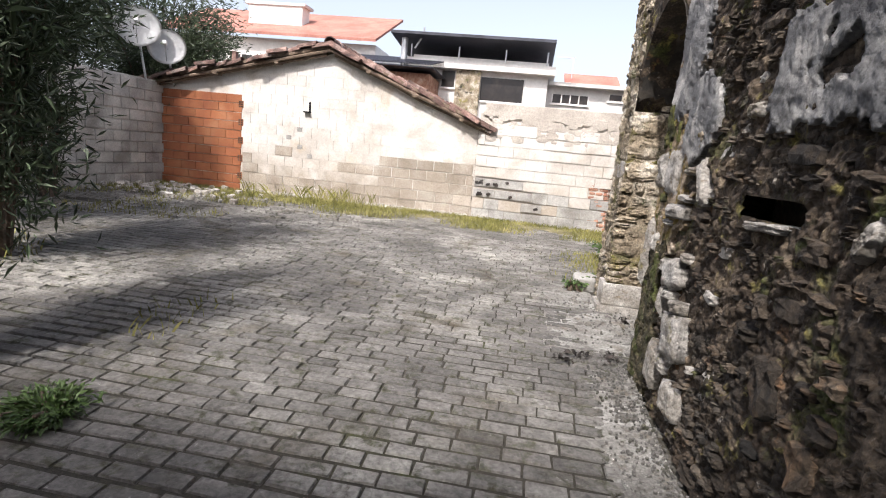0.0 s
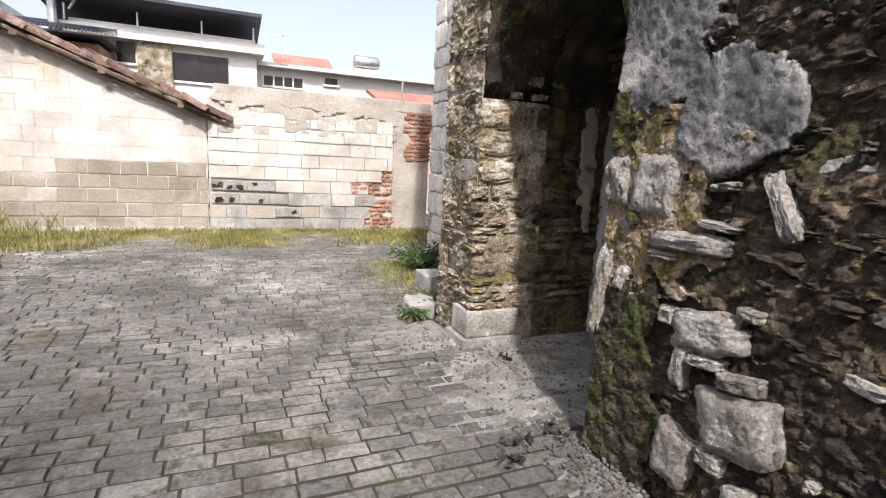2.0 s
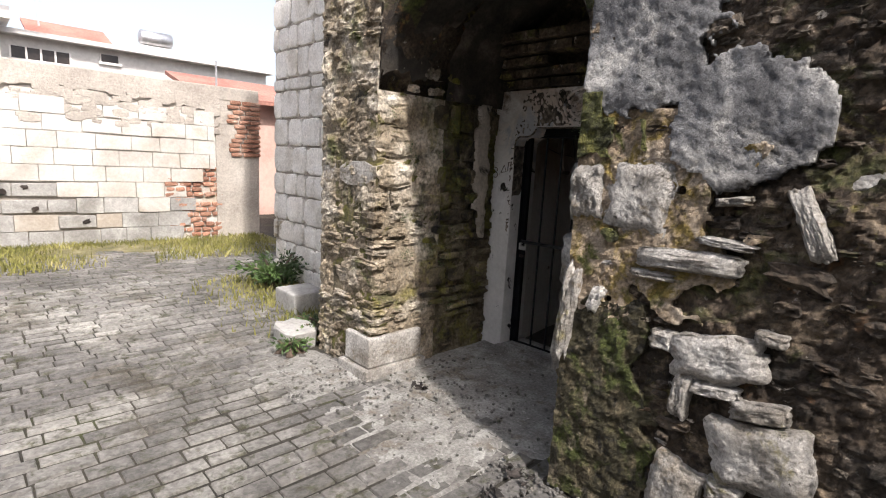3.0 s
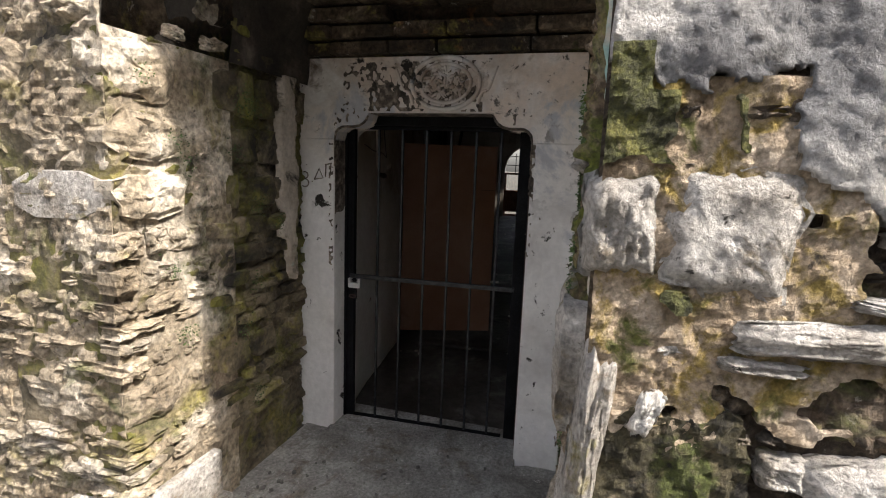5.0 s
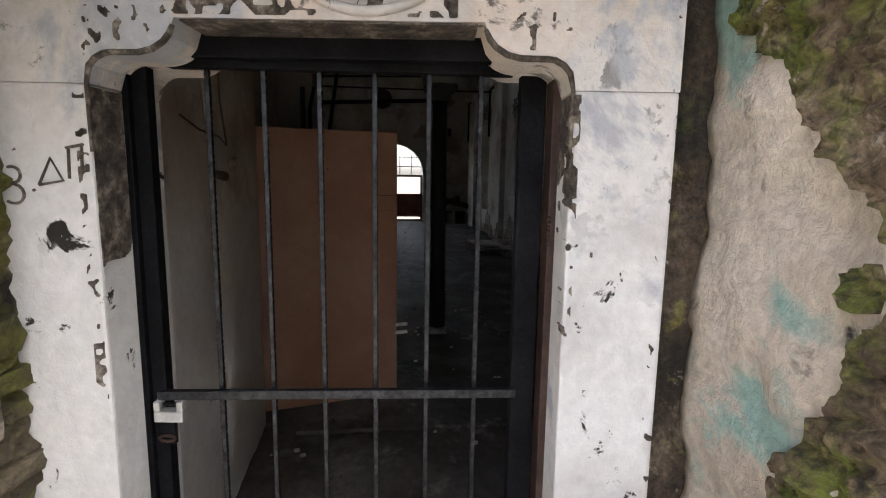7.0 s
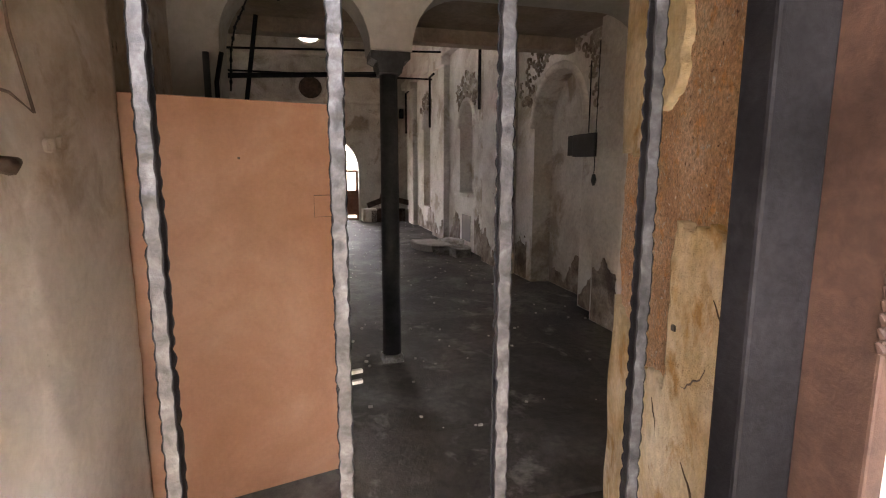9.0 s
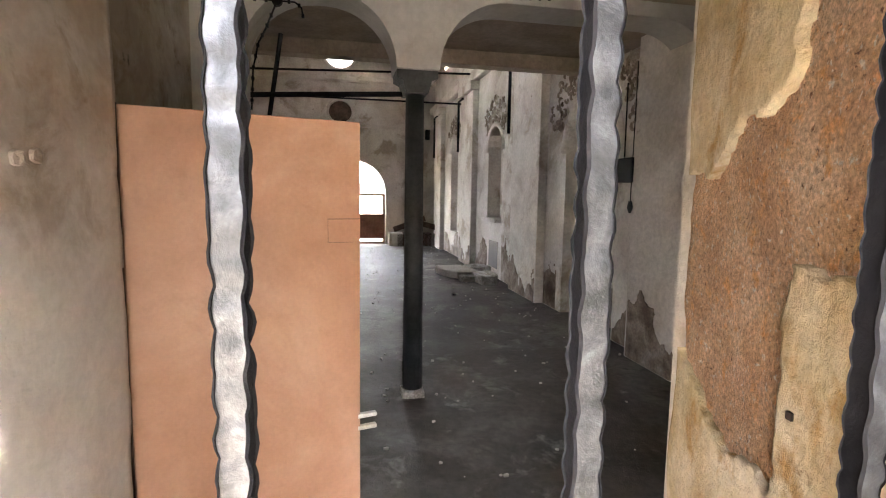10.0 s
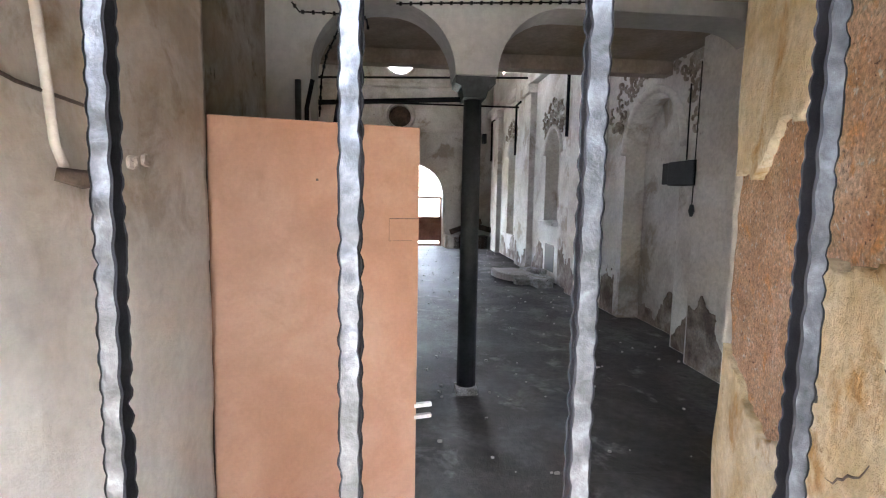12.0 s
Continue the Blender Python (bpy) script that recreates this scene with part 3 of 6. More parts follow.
def wall_with_windows(y0, y1, openings, u0, u1, z0, z1):
    """A wall along the nave with rectangular openings (ua, ub, za, zb), sorted along u."""
    bm = bmesh.new()
    u = u0
    for ua, ub, za, zb in openings:
        box(bm, u, ua, y0, y1, z0, z1, m=AXIS)
        box(bm, ua, ub, y0, y1, z0, za, m=AXIS)
        box(bm, ua, ub, y0, y1, zb, z1, m=AXIS)
        u = ub
    box(bm, u, u1, y0, y1, z0, z1, m=AXIS)
    return bm

# opening in the unseen side wall, added and sized to light the nave
HIGH = [(9.2, 9.75, 3.4, 5.5)]
structure("wall_nave_window_side", wall_with_windows(LW, LW + 0.5, HIGH, 4.9, BACK + 0.5, FZ, TOP), M_NAVE,
          "unseen plastered nave wall with an opening added to light the nave", "wall")
structure("wall_vestibule_end", inside((0.6, 5.0, 4.0, 4.2, FZ, TOP)), M_NAVE, "plaster wall closing the vestibule", "wall")

# side wall with blind arched niches between pilasters
def arch_cut(bm, u0, u1, zs, y0, depth, z0, z1, n=12):
    """A wall bay from u0 to u1 with an arched recess leaving 0.22 m jambs."""
    a, b = u0, u1
    r = (b - a) / 2
    c = (a + b) / 2
    pts = [(c - r * math.cos(math.pi * k / n), zs + r * math.sin(math.pi * k / n)) for k in range(n + 1)]
    for (p, q), (s, t) in zip(pts, pts[1:]):
        prism(bm, [(p, q), (p, z1), (s, z1), (s, t)], "y", y0 - depth, y0, AXIS)
    box(bm, a, b, y0 - depth - 0.2, y0 - depth, z0, z1, m=AXIS)

NICHES = [(4.68, 5.96, 2.02, FZ), (8.55, 9.45, 2.28, 1.0), (12.05, 12.8, 2.5, 0.55)]
bm = bmesh.new()
u = 0.8
for ua, ub, zs, sill in NICHES:
    box(bm, u, ua, RW - 0.3, RW, FZ, 4.6, m=AXIS)
    arch_cut(bm, ua, ub, zs, RW, 0.26, FZ, 4.6)
    if sill > FZ:
        box(bm, ua, ub, RW - 0.26, RW, FZ, sill, m=AXIS)
    u = ub
box(bm, u, BACK + 0.5, RW - 0.3, RW, FZ, 4.6, m=AXIS)
structure("wall_nave_niche_side", bm, M_NAVE, "peeling plaster nave wall with blind arched niches", "wall")
structure("wall_nave_upper", wall_with_windows(RW - 0.3, RW, [(13.5, 13.8, 4.8, 5.3)], 0.8, BACK + 0.5, 4.6, TOP), M_NAVE,
          "upper nave wall with small windows", "wall")
structure("wall_vestibule_far", inside((0.8, 1.0, RW - 0.4, RW, FZ, TOP)), M_NAVE, "plaster wall end", "wall")

# ---- gate, door, column ----
def gate():
    SK = -0.05
    base = thing("iron_gate", "locked black iron gate with hammered grey bars", "gate", at=(2.46, 4.81, 0))
    def X(y):
        return 2.46 + (y - 4.77) * SK
    g = Matrix.Translation((2.46, 4.77, 0)) @ Matrix.Rotation(math.atan(0.05), 4, "Z")
    part("stile", boxes((-0.02, 0.02, 0.50, 0.58, 0.0, 1.80), m=g, bevel=0.004), M_IRON, base)
    part("stile", boxes((-0.02, 0.02, -0.502, -0.436, 0.0, 1.80), m=g, bevel=0.004), M_IRON, base)
    part("rail", boxes((-0.02, 0.02, -0.42, 0.50, 1.765, 1.80), m=g, bevel=0.004), M_IRON, base)
    part("rail", boxes((-0.018, 0.018, -0.42, 0.50, 0.0, 0.035), m=g, bevel=0.004), M_IRON, base)
    part("mid_rail", boxes((-0.034, -0.014, -0.45, 0.52, 0.90, 0.925), m=g, bevel=0.003), M_BAR, base, "worn flat iron crossbar")
    for k, y in enumerate((4.435, 4.57, 4.71, 4.85, 4.99, 5.13)):
        bm = bmesh.new()
        rings = []
        n = 420
        hr = random.Random(900 + k)
        ph = [hr.uniform(0, 6.28) for _ in range(4)]
        for i in range(n + 1):
            z = 0.035 + 1.73 * i / n
            ring = []
            for j in range(4):
                # hammered square section: each arris scalloped in turn
                s_ = abs(math.sin(z / 0.008 * math.pi / 2 + 0.9 * noise.noise(Vector((z * 14, k * 3, j))) + ph[j % 2] + (math.pi / 2 if j > 1 else 0)))
                d_ = 0.0070 - 0.0019 * (1 - s_) * (0.7 + 1.2 * noise.noise(Vector((z * 22, k, j)))) + 0.0005 * noise.noise(Vector((z * 60, j * 5, k)))
                sx, sy = ((-1, -1), (1, -1), (1, 1), (-1, 1))[j]
                for q in ((0.82, 1.0), (1.0, 0.82)) if sx * sy > 0 else ((1.0, 0.82), (0.82, 1.0)):
                    tw = 0.07 * math.sin(2 * math.pi * z / 0.025 + ph[2])
                    qx, qy = sx * d_ * q[0], sy * d_ * q[1]
                    ring.append(bm.verts.new((qx * math.cos(tw) - qy * math.sin(tw), y - 4.77 + qx * math.sin(tw) + qy * math.cos(tw), z)))
            rings.append(ring)
        for a, b in zip(rings, rings[1:]):
            for j in range(8):
                bm.faces.new((a[j], a[(j + 1) % 8], b[(j + 1) % 8], b[j]))
        bm.faces.new(rings[0][::-1]), bm.faces.new(rings[-1])
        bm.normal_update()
        # front faces keep the grey, side and back faces take the black
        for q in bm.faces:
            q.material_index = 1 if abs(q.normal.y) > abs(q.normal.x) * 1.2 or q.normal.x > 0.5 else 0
        for e in bm.edges:
            d_ = e.verts[1].co - e.verts[0].co
            e.smooth = abs(d_.z) < 0.0005
        bmesh.ops.transform(bm, matrix=g, verts=bm.verts)
        bar = part("bar", bm, M_BAR, base, "hammered square bar, grey in front and black elsewhere", smooth=True)
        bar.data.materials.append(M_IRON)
    return base
gate()

def door_frame():
    f = thing("door_frame", "white painted carved stone door frame with shouldered lintel", "door frame", at=(DX, 4.79, 0))
    yl, yr = 5.32, 4.245
    zt, zs = 1.84, 1.70
    w = DX + 0.30
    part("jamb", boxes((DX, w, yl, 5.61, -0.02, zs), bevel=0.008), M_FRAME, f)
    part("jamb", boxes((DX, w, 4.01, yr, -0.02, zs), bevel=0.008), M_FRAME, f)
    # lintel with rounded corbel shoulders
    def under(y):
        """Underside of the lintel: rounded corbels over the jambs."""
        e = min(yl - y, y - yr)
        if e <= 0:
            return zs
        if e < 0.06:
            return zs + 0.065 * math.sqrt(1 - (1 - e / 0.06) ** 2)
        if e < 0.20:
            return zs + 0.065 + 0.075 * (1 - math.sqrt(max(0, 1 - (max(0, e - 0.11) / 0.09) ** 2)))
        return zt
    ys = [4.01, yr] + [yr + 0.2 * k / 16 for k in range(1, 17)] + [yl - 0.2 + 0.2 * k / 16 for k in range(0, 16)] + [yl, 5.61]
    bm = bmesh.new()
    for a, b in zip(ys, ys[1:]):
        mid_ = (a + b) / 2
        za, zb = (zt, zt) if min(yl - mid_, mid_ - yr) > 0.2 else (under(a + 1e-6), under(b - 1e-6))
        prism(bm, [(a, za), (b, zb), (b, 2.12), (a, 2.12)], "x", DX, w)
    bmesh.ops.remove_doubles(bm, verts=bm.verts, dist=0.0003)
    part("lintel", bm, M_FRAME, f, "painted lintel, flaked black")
    part("sill", boxes((DX - 0.05, w, 4.235, 5.34, -0.03, 0.03), bevel=0.01), M_DUST, f, "worn stone sill")
    return f
frame_ob = door_frame()

# leaning door leaf
leaf = thing("door_leaf", "plain salmon-painted wooden door leaf standing ajar", "door", at=(4.30, 5.25, FZ))
p0, p1 = Vector((4.16, 5.656, 0)), Vector((4.479, 4.827, 0))
d = (p1 - p0).normalized()
lm = Matrix.Translation((p0.x, p0.y, 0)) @ Matrix.Rotation(math.atan2(d.y, d.x), 4, "Z")
part("board", boxes((0.02, (p1 - p0).length, 0, 0.035, FZ + 0.05, 1.772), m=lm, bevel=0.004), M_PANEL, leaf)
part("edge_strip", boxes((-0.05, 0.018, 0.004, 0.05, FZ, 1.78), m=lm, bevel=0.003), M_DARKWOOD, leaf, "dark hinge stile")

# column and arcade
col = thing("column", "slim dark painted column with square capital", "column", at=AXIS @ Vector((3.53, -0.47, FZ)))
cm = AXIS @ Matrix.Translation((3.53, -0.47, 0))
bm = bmesh.new()
tube(bm, [cm @ Vector((0, 0, FZ + 0.06)), cm @ Vector((0, 0, 2.18))], [0.075, 0.068], 12)
part("shaft", bm, M_COLUMN, col, smooth=True)
part("base", boxes((-0.085, 0.085, -0.085, 0.085, FZ - 0.01, FZ + 0.05), m=cm, bevel=0.012), M_DUST, col)
bm = bmesh.new()
prism(bm, [(-0.08, 2.18), (0.08, 2.18), (0.10, 2.26), (0.145, 2.28), (0.145, 2.33), (-0.145, 2.33), (-0.145, 2.28), (-0.10, 2.26)], "x", -0.13, 0.13, cm)
part("capital", bm, M_COLUMN, col)

def arcade():
    bm = bmesh.new()
    def arch(ya, yb, r, zs, zt, n=10):
        pts = [(ya, zs)] + [(ya + r - r * math.cos(math.pi / 2 * k / n), zs + r * math.sin(math.pi / 2 * k / n)) for k in range(n + 1)]
        pts += [(yb - r + r * math.sin(math.pi / 2 * k / n), zs + r * math.cos(math.pi / 2 * k / n)) for k in range(n + 1)]
        for (a, b), (c, e) in zip(pts, pts[1:]):
            if c - a > 1e-4:
                prism(bm, [(a, b), (a, zt), (c, zt), (c, e)], "x", 3.36, 3.70, AXIS)
    arch(-0.32, 0.68, 0.47, 2.33, 2.92)
    arch(-2.78, -0.62, 0.48, 2.33, 2.92)
    box(bm, 3.36, 3.70, -0.62, -0.32, 2.33, 2.92, m=AXIS)
    box(bm, 3.36, 3.70, 0.68, 1.0, FZ, 2.92, m=AXIS)
    return bm
structure("wall_arcade", arcade(), M_SPANDREL, "white arched spandrel wall resting on the column", "arcade")

# ---- the hut and yard wall ----
HY = 11.92
def roofline(x):
    return 2.33 + (x + 9.6) * (3.46 - 2.33) / 5.0 if x < -4.6 else 3.46 - (x + 4.6) * (3.46 - 2.02) / 3.65
hut = thing("hut", "small gabled hut of limewashed concrete blocks and orange brick", "hut", at=(-5, HY, 0))
bm = bmesh.new()
prism(bm, [(-9.3, -0.3), (-1.1, -0.3), (-1.1, roofline(-1.1) - 0.05), (-4.6, 3.38), (-9.3, roofline(-9.3) - 0.05)], "y", HY - 0.003, HY + 0.25)
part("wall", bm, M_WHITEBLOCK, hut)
for side in ((-9.3, -9.1, HY + 0.25, HY + 4, -0.3, 2.3), (-1.3, -1.1, HY + 0.25, HY + 4, -0.3, 2.0), (-9.3, -1.1, HY + 4, HY + 4.2, -0.3, 2.3)):
    part("wall", boxes(side), M_BLOCK, hut)
yard_wall = thing("wall_yard", "limewashed block yard wall with holes and cement coping", "wall")
yard_wall["kind"] = "structure"
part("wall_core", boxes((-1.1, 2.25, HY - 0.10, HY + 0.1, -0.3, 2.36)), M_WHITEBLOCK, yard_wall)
part("coping", boxes((-1.0, 3.0, HY - 0.14, HY + 0.14, 2.36, 2.58), bevel=0.02), M_CEMENT, yard_wall)
part("end_pillar", boxes((2.25, 3.0, HY - 0.13, HY + 0.12, -0.3, 2.36)), M_CEMENT, yard_wall)
left_wall = thing("wall_left", "grey concrete block wall half hidden by shrubs", "wall")
left_wall["kind"] = "structure"
part("wall_core", boxes((-9.2, -8.97, 3.0, HY, -0.3, 2.45)), M_GREYBLOCK, left_wall)

# roof of the hut
for sgn in (0, 1):
    xa, xb = (-4.6, -9.7) if sgn == 0 else (-4.6, -1.0)
    za, zb = roofline(-4.6) + 0.02, roofline(xb) + 0.02
    bm = bmesh.new()
    prism(bm, [(xa, za), (xb, zb), (xb, zb + 0.07), (xa, za + 0.07)], "y", HY - 0.2, HY + 4.3)
    part("roof", bm, M_TIMBER, hut, "sagging boards under clay tiles")


# ---- church front: stones, plaster, pier ----
RNG = random.Random(7)
STONES = [mesh_of("stone", stone_bm(100 + k, 13, 0.8, 2, 0.26, 0.26), M_RUBBLE) for k in range(12)]
BIGS = [mesh_of("big_stone", stone_bm(400 + k, 52, 0.92, 16, 0.16, 0.07, 0.035), M_PALE, smooth=True) for k in range(26)]
PALES = [mesh_of("pale_stone", stone_bm(200 + k, 12, 0.85, 1), M_PALE) for k in range(8)]
PIERS = [mesh_of("pier_stone", stone_bm(300 + k, 18, 0.93, 4, 0.24, 0.2, 0.09), M_PIER) for k in range(10)]
DARKS = [mesh_of("dark_stone", stone_bm(350 + k, 11, 0.92, 1), M_NICHE) for k in range(6)]


def joined(name, placed, material, parent, label=""):
    """Many pieces (mesh, matrix) joined into one part of kind stuff."""
    verts, faces = [], []
    for me, m in placed:
        b = len(verts)
        verts += [m @ v.co for v in me.vertices]
        faces += [tuple(b + i for i in p.vertices) for p in me.polygons]
    return raw_part(name, verts, faces, material, parent, label, kind="stuff")


def plaster_in(y, z):
    """Where stucco still clings to the front, its rim broken by noise."""
    w = noise.noise(Vector((y * 5, z * 5, 3))) * 0.08 + noise.noise(Vector((y * 13, z * 13, 8))) * 0.06 + noise.noise(Vector((y * 34, z * 34, 8))) * 0.035
    lobe = 1 - ((y - 3.27) / 0.26) ** 2 - ((z - 1.74) / 0.24) ** 2 + w * 4
    edge = min(y - 3.42, z - (1.77 + 0.25 * max(0, 3.62 - y) + 0.7 * max(0, y - 3.82))) + w
    high = z - 2.35 - 0.25 * math.sin(y * 2.2) + w * 2
    slab = min(min(y - 1.55, 2.42 - y), min(z - 1.62, 2.05 - z)) + w
    bare = noise.noise(Vector((y * 3.1, z * 3.1, 21))) + 0.5 * noise.noise(Vector((y * 9, z * 9, 2))) > 0.36
    return lobe > 0 or edge > 0 or (high > 0 or slab > 0) and not bare


def plaster_sheet(y0, y1, z0, z1, step, thick, seed, inside_fn):
    bm = bmesh.new()
    cache = {}
    def v(i, j):
        if (i, j) not in cache:
            y, z = y0 + i * step, z0 + j * step
            h = noise.noise(Vector((y * 4, z * 4, seed))) * 0.018 + noise.noise(Vector((y * 22, z * 22, seed))) * 0.007 + noise.noise(Vector((y * 62, z * 62, seed))) * 0.005
            cache[i, j] = bm.verts.new((WX - thick + h + RNG.uniform(-0.002, 0.002), y + RNG.uniform(-0.3, 0.3) * step, z + RNG.uniform(-0.3, 0.3) * step))
        return cache[i, j]
    for i in range(int((y1 - y0) / step)):
        for j in range(int((z1 - z0) / step)):
            if inside_fn(y0 + (i + 0.5) * step, z0 + (j + 0.5) * step):
                bm.faces.new((v(i, j), v(i, j + 1), v(i + 1, j + 1), v(i + 1, j)))
    for _ in range(1):
        bmesh.ops.smooth_vert(bm, verts=list({q for e in bm.edges if len(e.link_faces) == 1 for q in e.verts}), factor=0.5, use_axis_x=False, use_axis_y=True, use_axis_z=True)
    rim = [e for e in bm.edges if len(e.link_faces) == 1]
    r = bmesh.ops.extrude_edge_only(bm, edges=rim)
    for q in r["geom"]:
        if isinstance(q, bmesh.types.BMVert):
            q.co.x += thick + 0.05
    return bm

part("stucco_patch", plaster_sheet(0.4, 3.93, 1.35, 3.3, 0.0125, 0.004, 4.0, plaster_in), M_STUCCO, wall_church, "remains of grey and white stucco", smooth=True)
bm = bmesh.new()
rough_sheet(bm, lambda u, v: ((1.02 + 0.5 * u, 3.925 + 0.02 * u, 1.83 + (2.9 - 1.83) * v), (0, 1, 0)), 14, 30, 0.02, 6.0, 14.0, back=(0, -0.03, 0))
part("stucco_return", bm, M_STUCCO, wall_church, "white stucco round the corner", smooth=True)

# named big stones of the front: y, z, width, height, tilt, proud
BIG = [(3.845, 1.445, 0.20, 0.28, 2, 0.03), (3.63, 1.44, 0.27, 0.30, -4, 0.022), (3.40, 1.215, 0.40, 0.085, 3, 0.05), (3.53, 1.135, 0.19, 0.035, 0, 0.03),
       (3.885, 0.88, 0.10, 0.56, -5, 0.045), (3.25, 0.87, 0.34, 0.17, 10, 0.05), (3.25, 0.745, 0.18, 0.055, 8, 0.04), (3.09, 0.715, 0.19, 0.075, 9, 0.04),
       (3.06, 0.55, 0.33, 0.25, 12, 0.055), (3.03, 1.40, 0.07, 0.25, 25, 0.04), (3.36, 0.69, 0.07, 0.19, -6, 0.045), (3.28, 1.30, 0.20, 0.035, -4, 0.04),
       (3.27, 1.455, 0.12, 0.035, 8, 0.03), (3.77, 0.98, 0.06, 0.13, -20, 0.03), (3.09, 0.99, 0.10, 0.05, -5, 0.03), (2.32, 1.26, 0.52, 0.055, 3, 0.05),
       (1.70, 1.30, 0.08, 0.21, -38, 0.045), (1.76, 0.60, 0.16, 0.24, 20, 0.06), (3.34, 0.28, 0.20, 0.26, -8, 0.05), (2.95, 0.24, 0.26, 0.18, 5, 0.04),
       (2.59, 1.72, 0.22, 0.10, 0, 0.035), (2.20, 0.98, 0.10, 0.16, 15, 0.03), (2.28, 0.86, 0.16, 0.10, -5, 0.03), (2.05, 0.72, 0.24, 0.34, 12, 0.045),
       (3.16, 0.36, 0.13, 0.09, 0, 0.04), (3.46, 0.88, 0.10, 0.08, 0, 0.03)]


def put_stone(y, z, w, h, tilt, proud, depth=0.12, x=WX):
    return Matrix.Translation((x - proud + depth / 2 - 0.005, y, z)) @ Matrix.Rotation(radians(tilt), 4, "X") @ Matrix.Diagonal((depth, w, h, 1))

def clear_of_big(y, z, w, h):
    for by, bz, bw, bh, bt, bp in BIG:
        if abs(y - by) < (w + bw) * 0.46 and abs(z - bz) < (h + bh) * 0.46:
            return False
    a, b, c, e = SLOT
    if a - w / 2 < y < b + w / 2 and c - h / 2 < z < e + h / 2:
        return False
    return True

near, far = [], []
z = 0.02
while z < 3.2:
    h = RNG.choice((0.03, 0.04, 0.05, 0.06, 0.075, 0.095))
    y = 3.90 - RNG.uniform(0, 0.1)
    while y > -0.6:
        w = h * RNG.uniform(1.0, 3.2)
        w = min(max(w, 0.05), 0.24)
        yc, zc = y - w / 2, z + h / 2 + RNG.uniform(-0.012, 0.012)
        mossy_corner = yc > 3.45 and zc < 0.85
        if clear_of_big(yc, zc, w, h) and not plaster_in(yc, zc) and RNG.random() < (0.25 if mossy_corner else 0.70 - 0.9 * noise.noise(Vector((yc * 2.1, zc * 2.1, 4)))) and not (yc > 3.38 and 0.95 < zc < 1.82 and h > 0.055):
            m = put_stone(yc, zc, w * 0.96, h * RNG.uniform(0.8, 0.98), RNG.gauss(0, 7), RNG.choice((-0.034, -0.028, -0.022, -0.016, -0.01, -0.004)))
            me = RNG.choice(STONES) if RNG.random() < 0.93 else RNG.choice(PALES)
            (near if yc > 2.15 and zc < 2.0 and len(near) < 280 else far).append((me, m))
        y -= w + RNG.uniform(0.004, 0.03)
    z += h + RNG.uniform(0.003, 0.015)
FAR_RUBBLE = far
NEAR_RUBBLE = near
# the slot: a dark hole with real depth
part("slot_back", boxes((WX + 0.20, WX + 0.24, SLOT[0] - 0.1, SLOT[1] + 0.1, SLOT[2] - 0.1, SLOT[3] + 0.1)), M_EARTH, wall_church, "dark slot hole in the masonry")

# pier: plinth and coursed stones
part("plinth", boxes((0.985, 1.47, 5.44, 5.74, 0.07, 0.29), bevel=0.015), M_PALE, wall_church, "pale squared plinth stone")
part("plinth_base", boxes((0.95, 1.50, 5.41, 5.78, -0.05, 0.065), bevel=0.012), M_PALE, wall_church, "worn base course")
PIER_FRONT, PIER_SIDE = [], []
z = 0.30
rp = random.Random(11)
while z < 3.4:
    h = rp.choice((0.05, 0.06, 0.08, 0.12, 0.20, 0.24)) if z > 0.5 else 0.06
    big = h > 0.15
    if 1.30 < z < 1.42:
        h, big = 0.20, True
    y = 5.48
    while y < 6.12:
        w = rp.uniform(0.30, 0.62) if big else rp.uniform(0.12, 0.38)
        w = min(w, 6.17 - y)
        if rp.random() < 0.85 and w > 0.05:
            m = put_stone(y + w / 2, z + h / 2, w * 0.97, h * 0.94, rp.uniform(-3, 3), rp.uniform(-0.042, -0.006))
            PIER_FRONT.append((rp.choice(PIERS if not (1.3 < z < 1.5) else PALES), m))
        y += w + 0.008
    x = 1.0
    while x < 2.2:
        w = rp.uniform(0.28, 0.42) if (big and x < 1.3) else rp.uniform(0.09, 0.24)
        if rp.random() < 0.85:
            m = Matrix.Translation((x + w / 2, 5.512 + 0.045 * (x - 1.0) - rp.uniform(0.0, 0.03), z + h / 2)) @ Matrix.Rotation(radians(90), 4, "Z") @ \
                Matrix.Rotation(radians(rp.uniform(-5, 5)), 4, "X") @ Matrix.Diagonal((0.10, w * 0.96, h * (0.93 if x < 1.4 else rp.uniform(0.6, 0.9)), 1))
            # stones deeper than x 1.42 take the darker slate
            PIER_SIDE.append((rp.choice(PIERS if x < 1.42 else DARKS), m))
        x += w + 0.01
    z += h + 0.006

# grown-in moss cushion at the wall foot and rubble dust on the paving
bm = bmesh.new()
rough_sheet(bm, lambda u, v: ((1.10 + 0.10 * noise.noise(Vector((v * 7, 1, 4))) + (DX + 0.02 - 1.10) * u, NY0 - 0.02 + (NY1 - NY0 + 0.04) * v, 0.004 - (0.02 if u < 0.01 else 0)), (0, 0, 1)), 40, 50, 0.008, 6.0, 5.0)
structure("ground_threshold", bm, M_DUST, "dusty trodden floor of the door niche", "ground", smooth=True)

